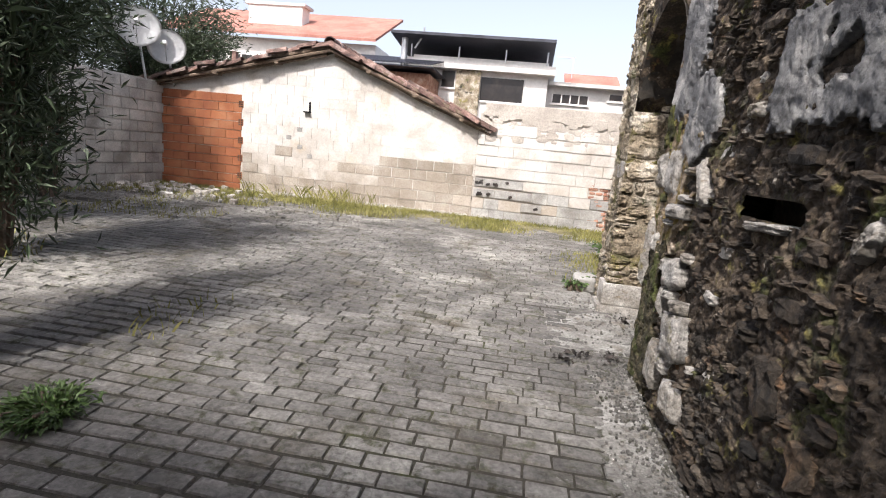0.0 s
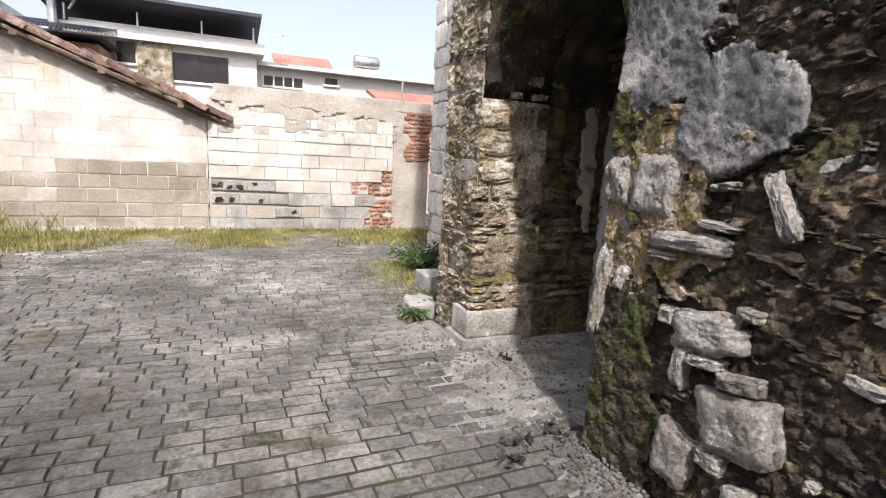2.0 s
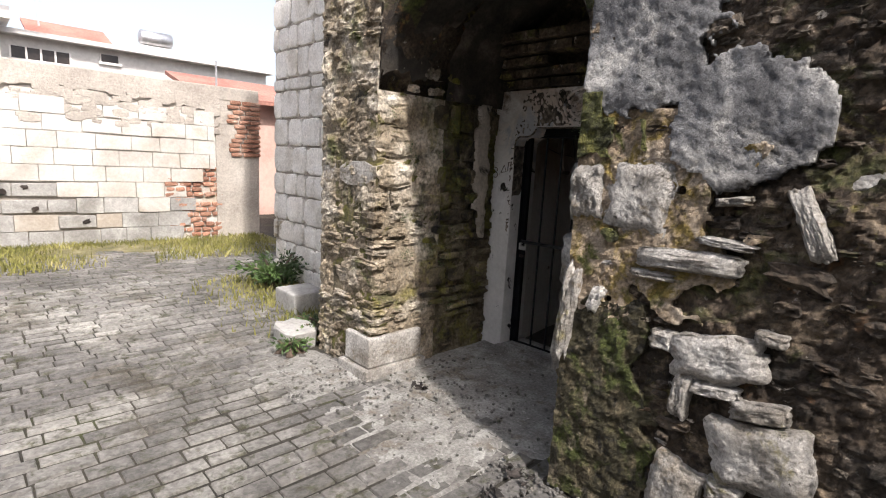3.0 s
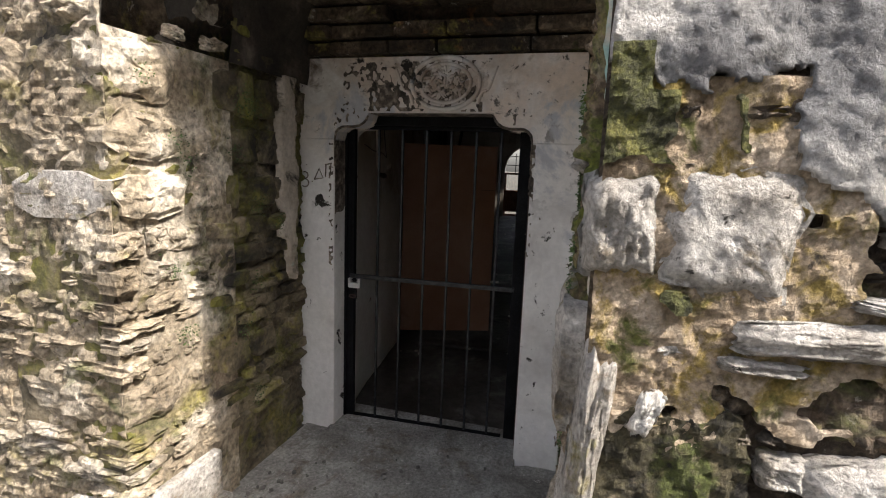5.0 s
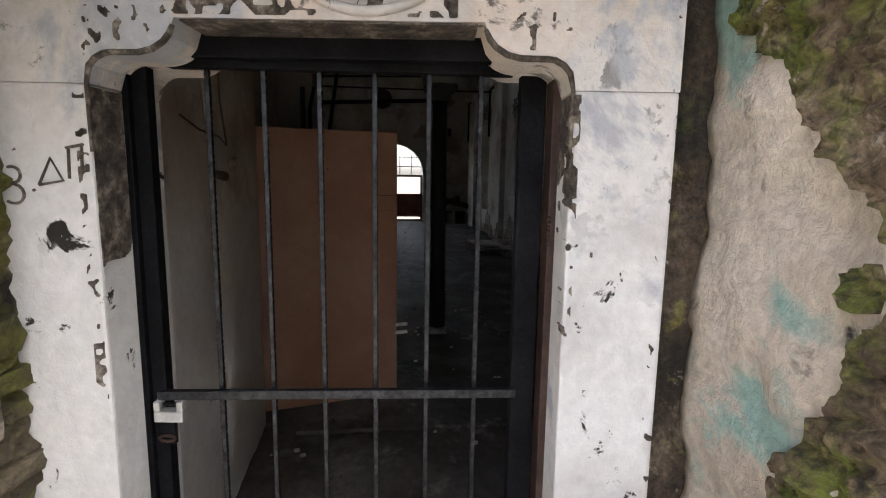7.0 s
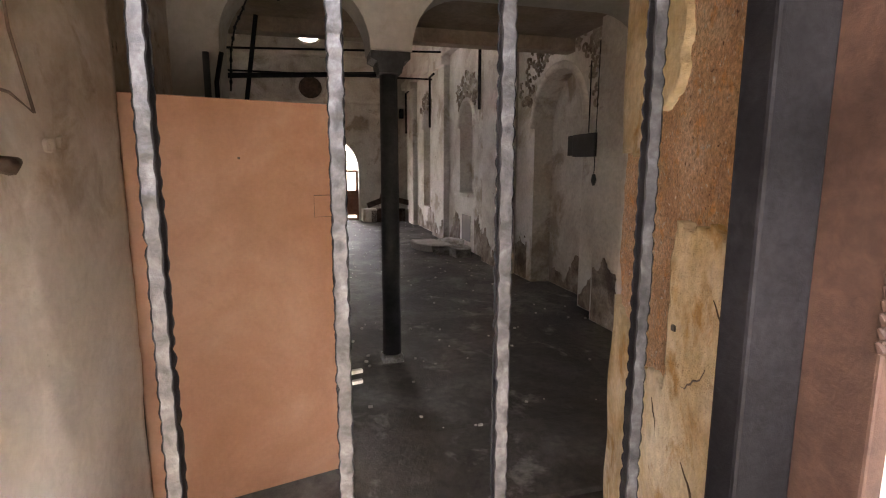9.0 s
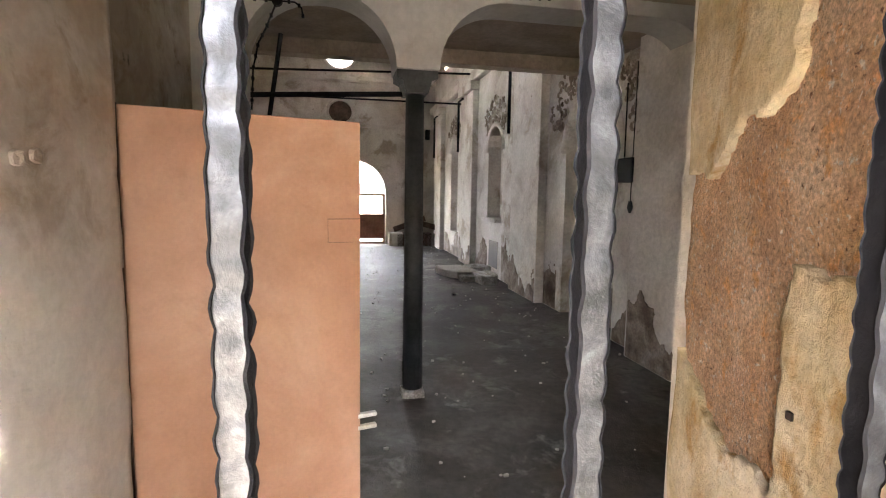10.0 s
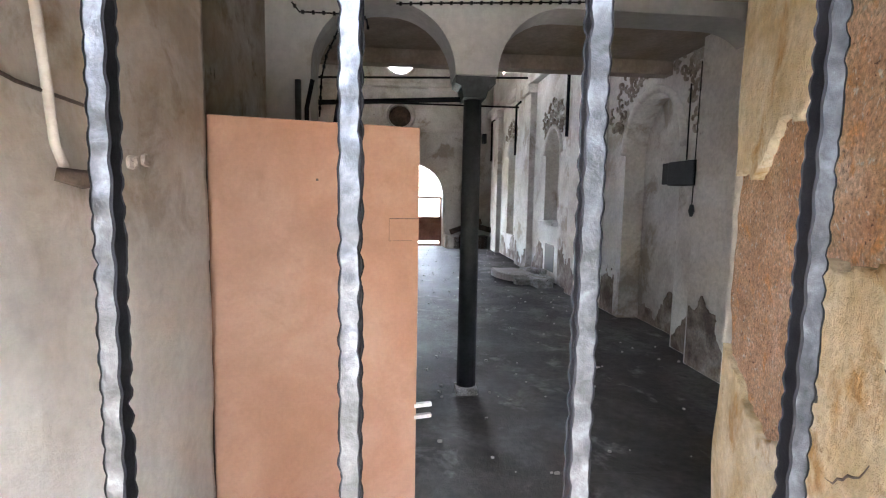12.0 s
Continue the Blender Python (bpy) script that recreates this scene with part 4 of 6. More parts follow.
# scattered crumbs
rc = random.Random(21)
crumbs = []
for _ in range(2300):
    k = rc.random()
    if k < 0.62:
        x, y = WX - abs(rc.gauss(0, 0.16)), rc.uniform(0.6, 4.2)
    elif k < 0.85:
        x, y = rc.gauss(1.25, 0.4), rc.gauss(5.0, 0.5)
        if y > 5.4 and x > 0.95:
            x = rc.uniform(0.4, 0.93)
        if y < 3.95 and x > 0.95:
            x = rc.uniform(0.5, 0.93)
    else:
        x, y = rc.uniform(-8, -3), rc.gauss(9.5, 1.2)
    s = rc.uniform(0.006, 0.022) * (2.2 if k >= 0.85 else 1)
    crumbs.append((rc.choice(PALES), Matrix.Translation((x, y, 0.012 + s * 0.2)) @ Matrix.Rotation(rc.uniform(0, 6.3), 4, "Z") @ Matrix.Rotation(1.57, 4, "Y") @ Matrix.Diagonal((s * 0.6, s, s * 0.8, 1))))
ob = joined("stone_crumbs", crumbs, M_PAVER, None)
tagged(ob, "scattered pale stone crumbs on the paving", "rubble", kind="stuff")

# lime dust trodden over the paving before the niche and along the wall foot
def dust_sheet(x0, x1, y0, y1, nu, nv, seed):
    bm = bmesh.new()
    def at(u, v):
        x, y = x0 + (x1 - x0) * u, y0 + (y1 - y0) * v
        rim = 0.55 * noise.noise(Vector((x * 2.2, y * 2.2, seed))) + 0.35 * noise.noise(Vector((x * 6, y * 6, seed)))
        edge = max(0.0, min(u * 1.9 + rim * min(1, u * 4), v * 5 + rim, (1 - v) * 5 + rim, 1.0))
        return (x, y, 0.004 - 0.028 * (1 - edge) ** 2 + 0.006 * noise.noise(Vector((x * 3, y * 3, seed)))), (0, 0, 1)
    return rough_sheet(bm, at, nu, nv, 0.010, 11.0, seed)
structure("ground_dust", dust_sheet(0.30, 1.12, 4.10, 5.42, 50, 70, 3.0), M_DUST, "pale lime dust over the paving before the niche", "ground", smooth=True)
structure("ground_dust_pier", dust_sheet(0.25, 0.97, 5.38, 6.25, 40, 50, 5.0), M_DUST, "pale lime dust over the paving at the pier", "ground", smooth=True)
structure("ground_dust_wall", dust_sheet(0.62, 0.985, 0.8, 4.15, 30, 160, 7.0), M_DUST, "grey dust along the foot of the church wall", "ground", smooth=True)

# broken stones strewn at the hut corner
heap = random.Random(27)
strewn = []
for _ in range(170):
    s_ = heap.uniform(0.05, 0.17)
    x, y = heap.gauss(-7.9, 1.0), heap.gauss(10.6, 0.6)
    if y < 11.75:
        strewn.append((heap.choice(PALES), Matrix.Translation((x, y, 0.02 + s_ * 0.25)) @ Matrix.Rotation(heap.uniform(0, 6.3), 4, "Z") @ Matrix.Rotation(1.57 + heap.gauss(0, 0.3), 4, "Y") @ Matrix.Diagonal((s_ * 0.6, s_, s_ * 0.8, 1))))
tagged(joined("strewn_stones", strewn, M_PALE, None), "broken stones strewn at the hut corner", "rubble", kind="stuff")

# fallen leaves and litter
def litter(x, y, z, s, seed):
    r = random.Random(seed)
    vs, fs = leaf_cloud(lambda q: ((x + q.gauss(0, s), y + q.gauss(0, s), z + 0.02 + abs(q.gauss(0, 0.012))), (q.gauss(0, 1), q.gauss(0, 1), 0.1)), 14, 0.06, r, 1.8)
    ob = raw_part("litter", vs, fs, M_BIRD)
    return tagged(ob, "dark crumpled scrap of litter on the paving", "litter", "litter on the paving")
for k, (x, y) in enumerate(((0.52, 3.87), (0.88, 4.05), (1.17, 5.10), (0.66, 4.0))):
    litter(x, y, 0.0, 0.028, 40 + k)

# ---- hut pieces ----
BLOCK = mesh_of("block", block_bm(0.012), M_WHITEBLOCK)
BARE = mesh_of("bare_block", block_bm(0.03), M_BLOCK)
GREY = mesh_of("grey_block", block_bm(0.03), M_GREYBLOCK)
CLAY = mesh_of("clay_block", block_bm(0.025), M_ORANGE)
rb = random.Random(5)
BLOCKS = []
CH, CW = 0.236, 0.44
for r in range(15):
    z = 0.02 + r * CH
    x = -6.80 + (0.22 if r % 2 else 0.0) - CW
    while x < -1.12:
        w = CW * rb.uniform(0.9, 1.08)
        xa, xb = max(x, -6.82), min(x + w, -1.12)
        top = min(roofline(xa), roofline(xb)) - 0.06
        if xb - xa > 0.08 and z + CH < top:
            bare = r < 2 or (r < 5 and (xa > -3.6 or rb.random() < 0.25)) or (r < 3 and rb.random() < 0.4)
            gap = rb.random() < 0.012 and r > 2
            if not gap:
                gp = rb.uniform(0.012, 0.022) if bare else 0.005
                m = Matrix.Translation(((xa + xb) / 2, HY + 0.05 - (rb.uniform(0, 0.012) if bare else rb.uniform(0, 0.003)), z + CH / 2)) @ Matrix.Rotation(radians(rb.gauss(0, 0.5 if bare else 0.15)), 4, "Y") @ Matrix.Diagonal((xb - xa - gp, 0.12, CH - gp, 1))
                BLOCKS.append((BARE if bare else BLOCK, m))
        x += w
HUT_BLOCKS = BLOCKS
CLAYS = []
for r in range(11):
    z = -0.02 + r * 0.212
    x = -9.25 + (0.2 if r % 2 else 0)
    while x < -6.84:
        xa, xb = max(x, -9.25), min(x + 0.40, -6.84)
        if xb - xa > 0.06 and z + 0.2 < roofline(xa) - 0.06:
            CLAYS.append((CLAY, Matrix.Translation(((xa + xb) / 2, HY + 0.05 - rb.uniform(0, 0.01), z + 0.106)) @ Matrix.Diagonal((xb - xa - 0.006, 0.13, 0.196, 1))))
        x += 0.40
# open ends of the hollow bricks at the corner
for k in range(9):
    if k % 2 == 0:
        z = 0.30 + k * 0.212
        e = part("brick_end", boxes((-6.93, -6.80, HY - 0.022, HY + 0.02, z, z + 0.17), bevel=0.004), M_ORANGE, hut, "hollow brick end")
        holes = bmesh.new()
        for i in range(2):
            for j in range(3):
                box(holes, -6.92 + i * 0.06, -6.875 + i * 0.06, HY - 0.026, HY - 0.02, z + 0.015 + j * 0.052, z + 0.053 + j * 0.052)
        part("brick_hole", holes, M_GLASSDARK, e, kind="stuff")
# open crack at the hut corner and the uneven footing
bm = bmesh.new()
tube(bm, [(-1.10 + 0.02 * noise.noise(Vector((k * 0.9, 2, 5))), HY - 0.012, 0.02 + k * 0.11) for k in range(19)], [0.012 + 0.012 * abs(noise.noise(Vector((k * 1.7, 8, 1)))) for k in range(19)], 6)
part("corner_crack", bm, M_EARTH, hut, "dark open crack at the corner")
for k in range(34):
    x = -6.7 + k * 0.165
    foot = part("footing_stone", stone_bm(640 + k % 9, 11, 0.8, 2, 0.2), M_PALE, hut)
    foot.matrix_basis = Matrix.Translation((x, HY - 0.02, 0.05 + 0.03 * noise.noise(Vector((x * 3, 0, 1))))) @ Matrix.Rotation(radians(90), 4, "Z") @ Matrix.Diagonal((0.10, 0.17, 0.10, 1))
# small vents and a bracket on the gable
for x, z in ((-5.35, 1.62), (-5.62, 1.42), (-5.33, 1.22), (-5.08, 1.02)):
    part("vent_hole", boxes((x - 0.06, x + 0.06, HY - 0.02, HY + 0.0, z - 0.05, z + 0.05)), M_GREYBLOCK, hut, "small broken vent")
bm = boxes((-5.13, -5.10, HY - 0.05, HY, 2.05, 2.27), (-5.25, -5.09, HY - 0.10, HY, 2.02, 2.05))
part("bracket", bm, M_IRON, hut, "small rusted bracket")

# ---- yard wall pieces ----
YARD = []
for r in range(9):
    z = 0.02 + r * CH
    x = -1.08 - (0.24 if r % 2 else 0) - rb.uniform(0, 0.12)
    while x < 2.2:
        bw_ = rb.choice((0.34, 0.40, 0.46, 0.50))
        xa, xb = max(x, -1.08), min(x + bw_, 2.22)
        if xb - xa > 0.08:
            broken = (r in (2, 3) and xa < -0.4) or (r in (1, 2) and -0.4 < xa < 1.2 and rb.random() < 0.4)
            brick_zone = xa > 1.55 and r < 5
            if not brick_zone:
                mesh = (GREY if r < 3 and rb.random() < 0.7 else BLOCK) if not broken else GREY
                dz = 0.05 if broken else 0.0
                m = Matrix.Translation(((xa + xb) / 2, HY - 0.08 - rb.uniform(0, 0.02), z + CH / 2)) @ Matrix.Rotation(radians(rb.uniform(-1, 1)), 4, "Y") @ \
                    Matrix.Diagonal((xb - xa - 0.010, 0.10, CH - 0.008 - dz - (0.02 if rb.random() < 0.2 else 0), 1))
                YARD.append((mesh, m))
                if broken:
                    for hx in (0.28, 0.72):
                        if rb.random() < 0.6:
                            hole = part("hollow", stone_bm(int(600 + xa * 50 + r * 7 + hx * 10), 11, 0.6, 1, 0.4), M_GLASSDARK, yard_wall, "broken-open hollow of a block")
                            hole.matrix_basis = Matrix.Translation((xa + (xb - xa) * hx, HY - 0.135, z + rb.uniform(0.08, 0.16))) @ Matrix.Rotation(radians(90), 4, "Z") @ Matrix.Rotation(radians(rb.uniform(-30, 30)), 4, "X") @ Matrix.Diagonal((0.05, rb.uniform(0.10, 0.17), rb.uniform(0.06, 0.11), 1))
        x += bw_
RED = mesh_of("red_brick", stone_bm(77, 9, 0.95), M_REDBRICK)
REDS = []
for r in range(15):
    z = 0.05 + r * 0.085
    x = 1.42 + 0.55 * abs(noise.noise(Vector((r * 0.9, 3, 1)))) + (0.35 if r > 11 else 0.0)
    while x < 2.24:
        w = rb.uniform(0.07, 0.22)
        if rb.random() < 0.12:
            x += w
            continue
        REDS.append((RED, Matrix.Translation((x + w / 2, HY - 0.072 - rb.uniform(0, 0.025), z + 0.04)) @ Matrix.Rotation(radians(90), 4, "Z") @ Matrix.Rotation(radians(rb.uniform(-8, 8)), 4, "X") @ Matrix.Diagonal((0.10, w, 0.075, 1))))
        x += w + 0.01
for r in range(12):
    z = 1.42 + r * 0.08
    x = 2.42 + 0.2 * rb.random()
    while x < 2.98:
        w = 0.2
        REDS.append((RED, Matrix.Translation((min(x + w / 2, 2.93), HY - 0.125, z + 0.04)) @ Matrix.Rotation(radians(90), 4, "Z") @ Matrix.Diagonal((0.07, w, 0.07, 1))))
        x += w + 0.01
TOPS = []
for k in range(230):
    x = rb.uniform(-1.0, 2.3)
    s = rb.uniform(0.07, 0.2)
    TOPS.append((rb.choice(PALES), Matrix.Translation((x, HY - 0.12, 2.37 - 0.55 * rb.random() ** 2)) @ Matrix.Rotation(radians(90), 4, "Z") @ Matrix.Diagonal((0.05, s * 1.3, s * 0.7, 1))))
joined("wall_top_rubble", TOPS, M_CEMENT, yard_wall, "rubble course under the coping")
LEFTB = []
for r in range(10):
    y = 6.0 + (0.24 if r % 2 else 0)
    while y < HY - 0.2:
        LEFTB.append((GREY, Matrix.Translation((-8.99, y + 0.24, 0.02 + r * 0.24 + 0.12)) @ Matrix.Diagonal((0.12, 0.465, 0.225, 1))))
        y += 0.48

# ---- roof tiles of the hut ----
def tile_bm():
    bm = bmesh.new()
    n = 7
    rows = []
    for x, r in ((0, 0.115), (0.46, 0.09)):
        rows.append([bm.verts.new((x, r * math.cos(math.pi * k / n), r * math.sin(math.pi * k / n))) for k in range(n + 1)] +
                    [bm.verts.new((x, (r - 0.016) * math.cos(math.pi * k / n), (r - 0.016) * math.sin(math.pi * k / n))) for k in range(n, -1, -1)])
    m = len(rows[0])
    for k in range(m):
        bm.faces.new((rows[0][k], rows[0][(k + 1) % m], rows[1][(k + 1) % m], rows[1][k]))
    bm.faces.new(rows[0][::-1]), bm.faces.new(rows[1])
    return bm
TILE = mesh_of("roof_tile", tile_bm(), M_TILE)
TILES = []
rt = random.Random(9)
for x_end, sgn in ((-9.75, -1), (-0.95, 1)):
    run = abs(x_end + 4.6)
    z_end = roofline(x_end)
    ang = math.atan2(3.46 - z_end, run)
    length = math.hypot(run, 3.46 - z_end)
    count = int(length / 0.36)
    for col_ in range(12):
        for k in range(count + 1):
            t = (k + 0.5) / (count + 0.5)
            px, pz = -4.6 + sgn * run * t, 3.46 + (z_end - 3.46) * t
            m = Matrix.Translation((px - sgn * 0.2, HY - 0.18 + col_ * 0.19 + rt.uniform(-0.05, 0.05), pz + 0.10 + rt.uniform(-0.04, 0.07)))
            m = m @ Matrix.Rotation(0 if sgn > 0 else math.pi, 4, "Z") @ Matrix.Rotation(ang + radians(rt.uniform(-3, 9)), 4, "Y") @ Matrix.Rotation(radians(rt.gauss(0, 14)), 4, "Z")
            TILES.append((TILE, m))
for k in range(10):
    TILES.append((TILE, Matrix.Translation((-4.62, HY - 0.25 + k * 0.38, 3.58)) @ Matrix.Rotation(radians(90 + rt.uniform(-5, 5)), 4, "Z") @ Matrix.Diagonal((1, 1.2, 1.2, 1))))
# rafters and battens that stick out under the verge
for x_end, sgn, nb in ((-9.75, -1, 3), (-0.95, 1, 3)):
    for k in range(nb):
        x = -4.6 + (x_end + 4.6) * (0.25 + 0.3 * k)
        zz = roofline(x) - 0.06
        part("purlin", boxes((x - 0.05, x + 0.05, HY - 0.24, HY + 0.3, zz - 0.06, zz + 0.04), bevel=0.008), M_TIMBER, hut, "rough purlin end")
    bm = bmesh.new()
    tube(bm, [(-4.6, HY - 0.2, 3.42), (-4.6 + (x_end + 4.6) * 0.5, HY - 0.21, (3.42 + roofline(x_end)) / 2 - 0.03), (x_end, HY - 0.2, roofline(x_end) - 0.03)], 0.036, 6)
    part("verge_pole", bm, M_TIMBER, hut, "bent verge pole")
    bm = bmesh.new()
    tube(bm, [(-4.6 + (x_end + 4.6) * q, HY - 0.13, 3.36 + (roofline(x_end) - 3.46) * q + 0.04 * noise.noise(Vector((q * 6, sgn, 2)))) for q in (0.02, 0.2, 0.4, 0.6, 0.8, 1.03)], 0.03, 6)
    part("verge_pole", bm, M_TIMBER, hut, "bent verge pole")
bm = boxes((-7.02, -6.92, HY - 0.2, HY - 0.1, 2.95, 3.25), bevel=0.01)
part("roof_stub", bm, M_TILE, hut, "broken brick stub on the roof edge")

# ---- satellite dishes ----
def dish(x, y, z, r, rz, tilt):
    d = thing("satellite_dish", "pale round satellite dish above the block wall", "satellite dish", "satellite dishes", at=(x, y, 2.4))
    m = Matrix.Translation((x, y, z)) @ Matrix.Rotation(radians(rz), 4, "Z") @ Matrix.Rotation(radians(tilt), 4, "X")
    bm = bmesh.new()
    rings = []
    for k in range(7):
        q = k / 6
        rings.append([bm.verts.new(m @ Vector((r * q * math.cos(a * math.pi / 14), 0.22 * r * (1 - q * q), r * q * math.sin(a * math.pi / 14)))) for a in range(28)] if k else [bm.verts.new(m @ Vector((0, 0.22 * r, 0)))])
    for a in range(28):
        bm.faces.new((rings[0][0], rings[1][a], rings[1][(a + 1) % 28]))
    for r0, r1 in zip(rings[1:], rings[2:]):
        for a in range(28):
            bm.faces.new((r0[a], r1[a], r1[(a + 1) % 28], r0[(a + 1) % 28]))
    bmesh.ops.solidify(bm, geom=bm.faces[:], thickness=0.01)
    part("reflector", bm, M_DISH, d, smooth=True)
    bm = bmesh.new()
    tube(bm, [m @ Vector((0, 0.24 * r, 0)), m @ Vector((0, 0.4 * r, -0.1)), (x, y + 0.25, 2.4)], 0.025, 8)
    part("mast", bm, M_PIPE, d)
    bm = bmesh.new()
    tube(bm, [m @ Vector((0, 0.1, -r * 0.9)), m @ Vector((0, -0.75 * r, -0.1 * r))], 0.012, 6)
    part("feed_arm", bm, M_PIPE, d)
    part("receiver", boxes((-0.04, 0.04, -0.78 * r - 0.06, -0.78 * r + 0.06, -0.12 * r - 0.04, -0.12 * r + 0.04), m=m, bevel=0.01), M_DISH, d)
    return d
dish(-8.95, 11.1, 3.55, 0.48, 35, -18)
dish(-8.6, 11.6, 3.22, 0.42, 30, -15)

# ---- shrubs and ivy ----
def shrub(name, label, category, x, y, h, spread, count, size, material, seed, stems=9, drop=0.0, z0=0.0):
    r = random.Random(seed)
    t = thing(name, label, category, at=(x, y, z0))
    ends = []
    for k in range(stems):
        a = r.uniform(0, 6.28)
        q = spread * r.uniform(0.3, 1.0)
        e = Vector((x + q * math.cos(a), y + q * math.sin(a), z0 + h * r.uniform(0.55, 1.0)))
        mid = Vector((x + q * 0.4 * math.cos(a), y + q * 0.4 * math.sin(a), z0 + h * 0.5))
        bm = bmesh.new()
        tube(bm, [(x + 0.1 * math.cos(a), y + 0.1 * math.sin(a), z0 - 0.03), mid, e], [0.035, 0.025, 0.008], 6)
        part("stem", bm, M_BARK, t)
        ends.append((Vector((x, y, z0 + h * 0.1)), mid, e))
    def spot(q):
        b, m_, e = q.choice(ends)
        s = q.random() ** 0.7
        p = b.lerp(m_, s * 2) if s < 0.5 else m_.lerp(e, s * 2 - 1)
        c = p + Vector((q.gauss(0, spread * 0.22), q.gauss(0, spread * 0.22), q.gauss(0, h * 0.08) - drop * q.random()))
        c.z = max(c.z, z0 + 0.03)
        out = Vector((c.x - x, c.y - y, 0.3 * h * q.uniform(-0.6, 1)))
        return c, out.normalized()
    vs, fs = leaf_cloud(spot, count, size, r, 5.0 if size > 0.08 else 2.5)
    raw_part("crown", vs, fs, material, t)
    return t
shrub("oleander_shrub", "dark dense oleander shrub by the block wall", "shrub", -5.0, 4.4, 4.6, 1.25, 15000, 0.15, M_LEAF, 61, 14)
shrub("oleander_shrub", "dark dense oleander shrub by the block wall", "shrub", -7.0, 5.6, 4.6, 1.2, 12000, 0.15, M_LEAF, 62, 12)
shrub("oleander_shrub", "dark dense oleander shrub by the block wall", "shrub", -3.1, 2.2, 3.4, 0.75, 5000, 0.15, M_LEAF, 63, 9)
shrub("oleander_shrub", "sparse oleander shrub by the block wall", "shrub", -8.2, 8.0, 2.4, 0.6, 2200, 0.14, M_LEAF, 66, 9)
shrub("ivy_tree", "green leafy tree rising behind the block wall", "tree", -9.9, 12.9, 5.4, 1.9, 30000, 0.16, M_LEAF, 64, 14)
shrub("ivy_tree", "dark leafy tree overhanging the block wall", "tree", -10.3, 9.8, 5.6, 1.8, 20000, 0.14, M_LEAF, 65, 12)
shrub("weed_clump", "green weed clump at the church wing foot", "weed", 1.6, 8.15, 0.35, 0.35, 1200, 0.07, M_LEAF2, 67, 8)
shrub("weed_clump", "low green weeds at the pier foot", "weed", 1.25, 6.45, 0.16, 0.3, 500, 0.05, M_LEAF2, 68, 6)
shrub("weed_clump", "low green weeds beside the paving", "weed", -2.0, 2.15, 0.10, 0.24, 1500, 0.045, M_LEAF2, 69, 8)
shrub("weed_clump", "low green weeds on the paving", "weed", 0.78, 6.2, 0.14, 0.16, 250, 0.05, M_LEAF2, 70, 5)

# grass strip along the walls
rg = random.Random(31)
gv, gf = [], []
def blade(x, y, h):
    a = rg.uniform(0, 6.28)
    b = len(gv)
    w = rg.uniform(0.004, 0.010)
    lx, ly = rg.gauss(0, 0.35) * h, rg.gauss(0, 0.35) * h
    c, s = math.cos(a) * w, math.sin(a) * w
    gv.extend([(x - c, y - s, 0.0), (x + c, y + s, 0.0), (x + c * 0.6 + lx * 0.5, y + s * 0.6 + ly * 0.5, h * 0.65), (x + lx, y + ly, h)])
    gf.extend([(b, b + 1, b + 2), (b, b + 2, b + 3)])
for _ in range(26000):
    x = rg.uniform(-9, 2.9)
    depth = 1.7 if x > -5 else 2.2
    y = HY - 0.15 - depth * rg.random() ** 1.5
    dens = noise.noise(Vector((x * 0.8, y * 1.3, 5))) + 0.35 * (1 - (HY - y) / depth) + 0.12
    if rg.random() < dens + 0.25:
        tall = 0.36 if -6.5 < x < -3.2 and y > 11.2 and rg.random() < 0.10 else 0.10
        blade(x, y, tall * rg.uniform(0.4, 1.2))
for _ in range(9000):
    x, y = rg.uniform(-9, -2.2), rg.uniform(1.0, 10.2)
    if noise.noise(Vector((x * 0.7, y * 0.7, 9))) > 0.12 + 0.12 * (x + 6):
        blade(x, y, rg.uniform(0.03, 0.11))
for _ in range(2500):
    x, y = rg.gauss(1.5, 0.3), rg.uniform(6.2, 8.8)
    if x < 1.9:
        blade(x, y, rg.uniform(0.03, 0.10))
tagged(raw_part("grass", gv, gf, M_GRASS), "yellow-green grass along the wall foot", "grass", kind="stuff")
bm = bmesh.new()
rough_sheet(bm, lambda u, v: ((-9.2 + 12.3 * u, HY + 0.05 - 1.5 * v, 0.03 - 0.05 * v), (0, 0, 1)), 80, 10, 0.03, 3.0, 41.0)
structure("ground_verge", bm, mat("verge_soil", [(0.35, (0.12, 0.11, 0.05)), (0.55, (0.20, 0.18, 0.09)), (0.7, (0.30, 0.26, 0.17))], 3, 40, 0.3, 0.8, 60), "earth verge with thin grass along the walls", "ground", smooth=True)

# loose squared block by the weeds
b = thing("stone_block", "loose grey squared stone block by the pier", "stone block", at=(1.45, 7.25, 0))
part("body", boxes((1.25, 1.62, 7.05, 7.45, 0.0, 0.2), bevel=0.02), M_GREYBLOCK, b)
b = thing("stone_block", "low pale stone at the pier foot", "stone block", at=(0.85, 6.35, 0))
me = part("body", stone_bm(901, 12, 0.8), M_GREYBLOCK, b)
me.matrix_basis = Matrix.Translation((0.93, 6.42, 0.06)) @ Matrix.Rotation(1.57, 4, "Y") @ Matrix.Diagonal((0.16, 0.4, 0.3, 1))

# ---- wing ashlar ----
ASHES = [mesh_of("ashlar_block", stone_bm(820 + k, 20, 0.98, 3, 0.05, 0.05), M_ASHLAR) for k in range(6)]
ASH_RED = mesh_of("ashlar_block", stone_bm(830, 20, 0.97, 3, 0.10, 0.07), M_REDBRICK)
WING = []
z = 0.0
rw = random.Random(4)
while z < 5.6:
    h = rw.choice((0.14, 0.20, 0.26, 0.32))
    y = 6.05
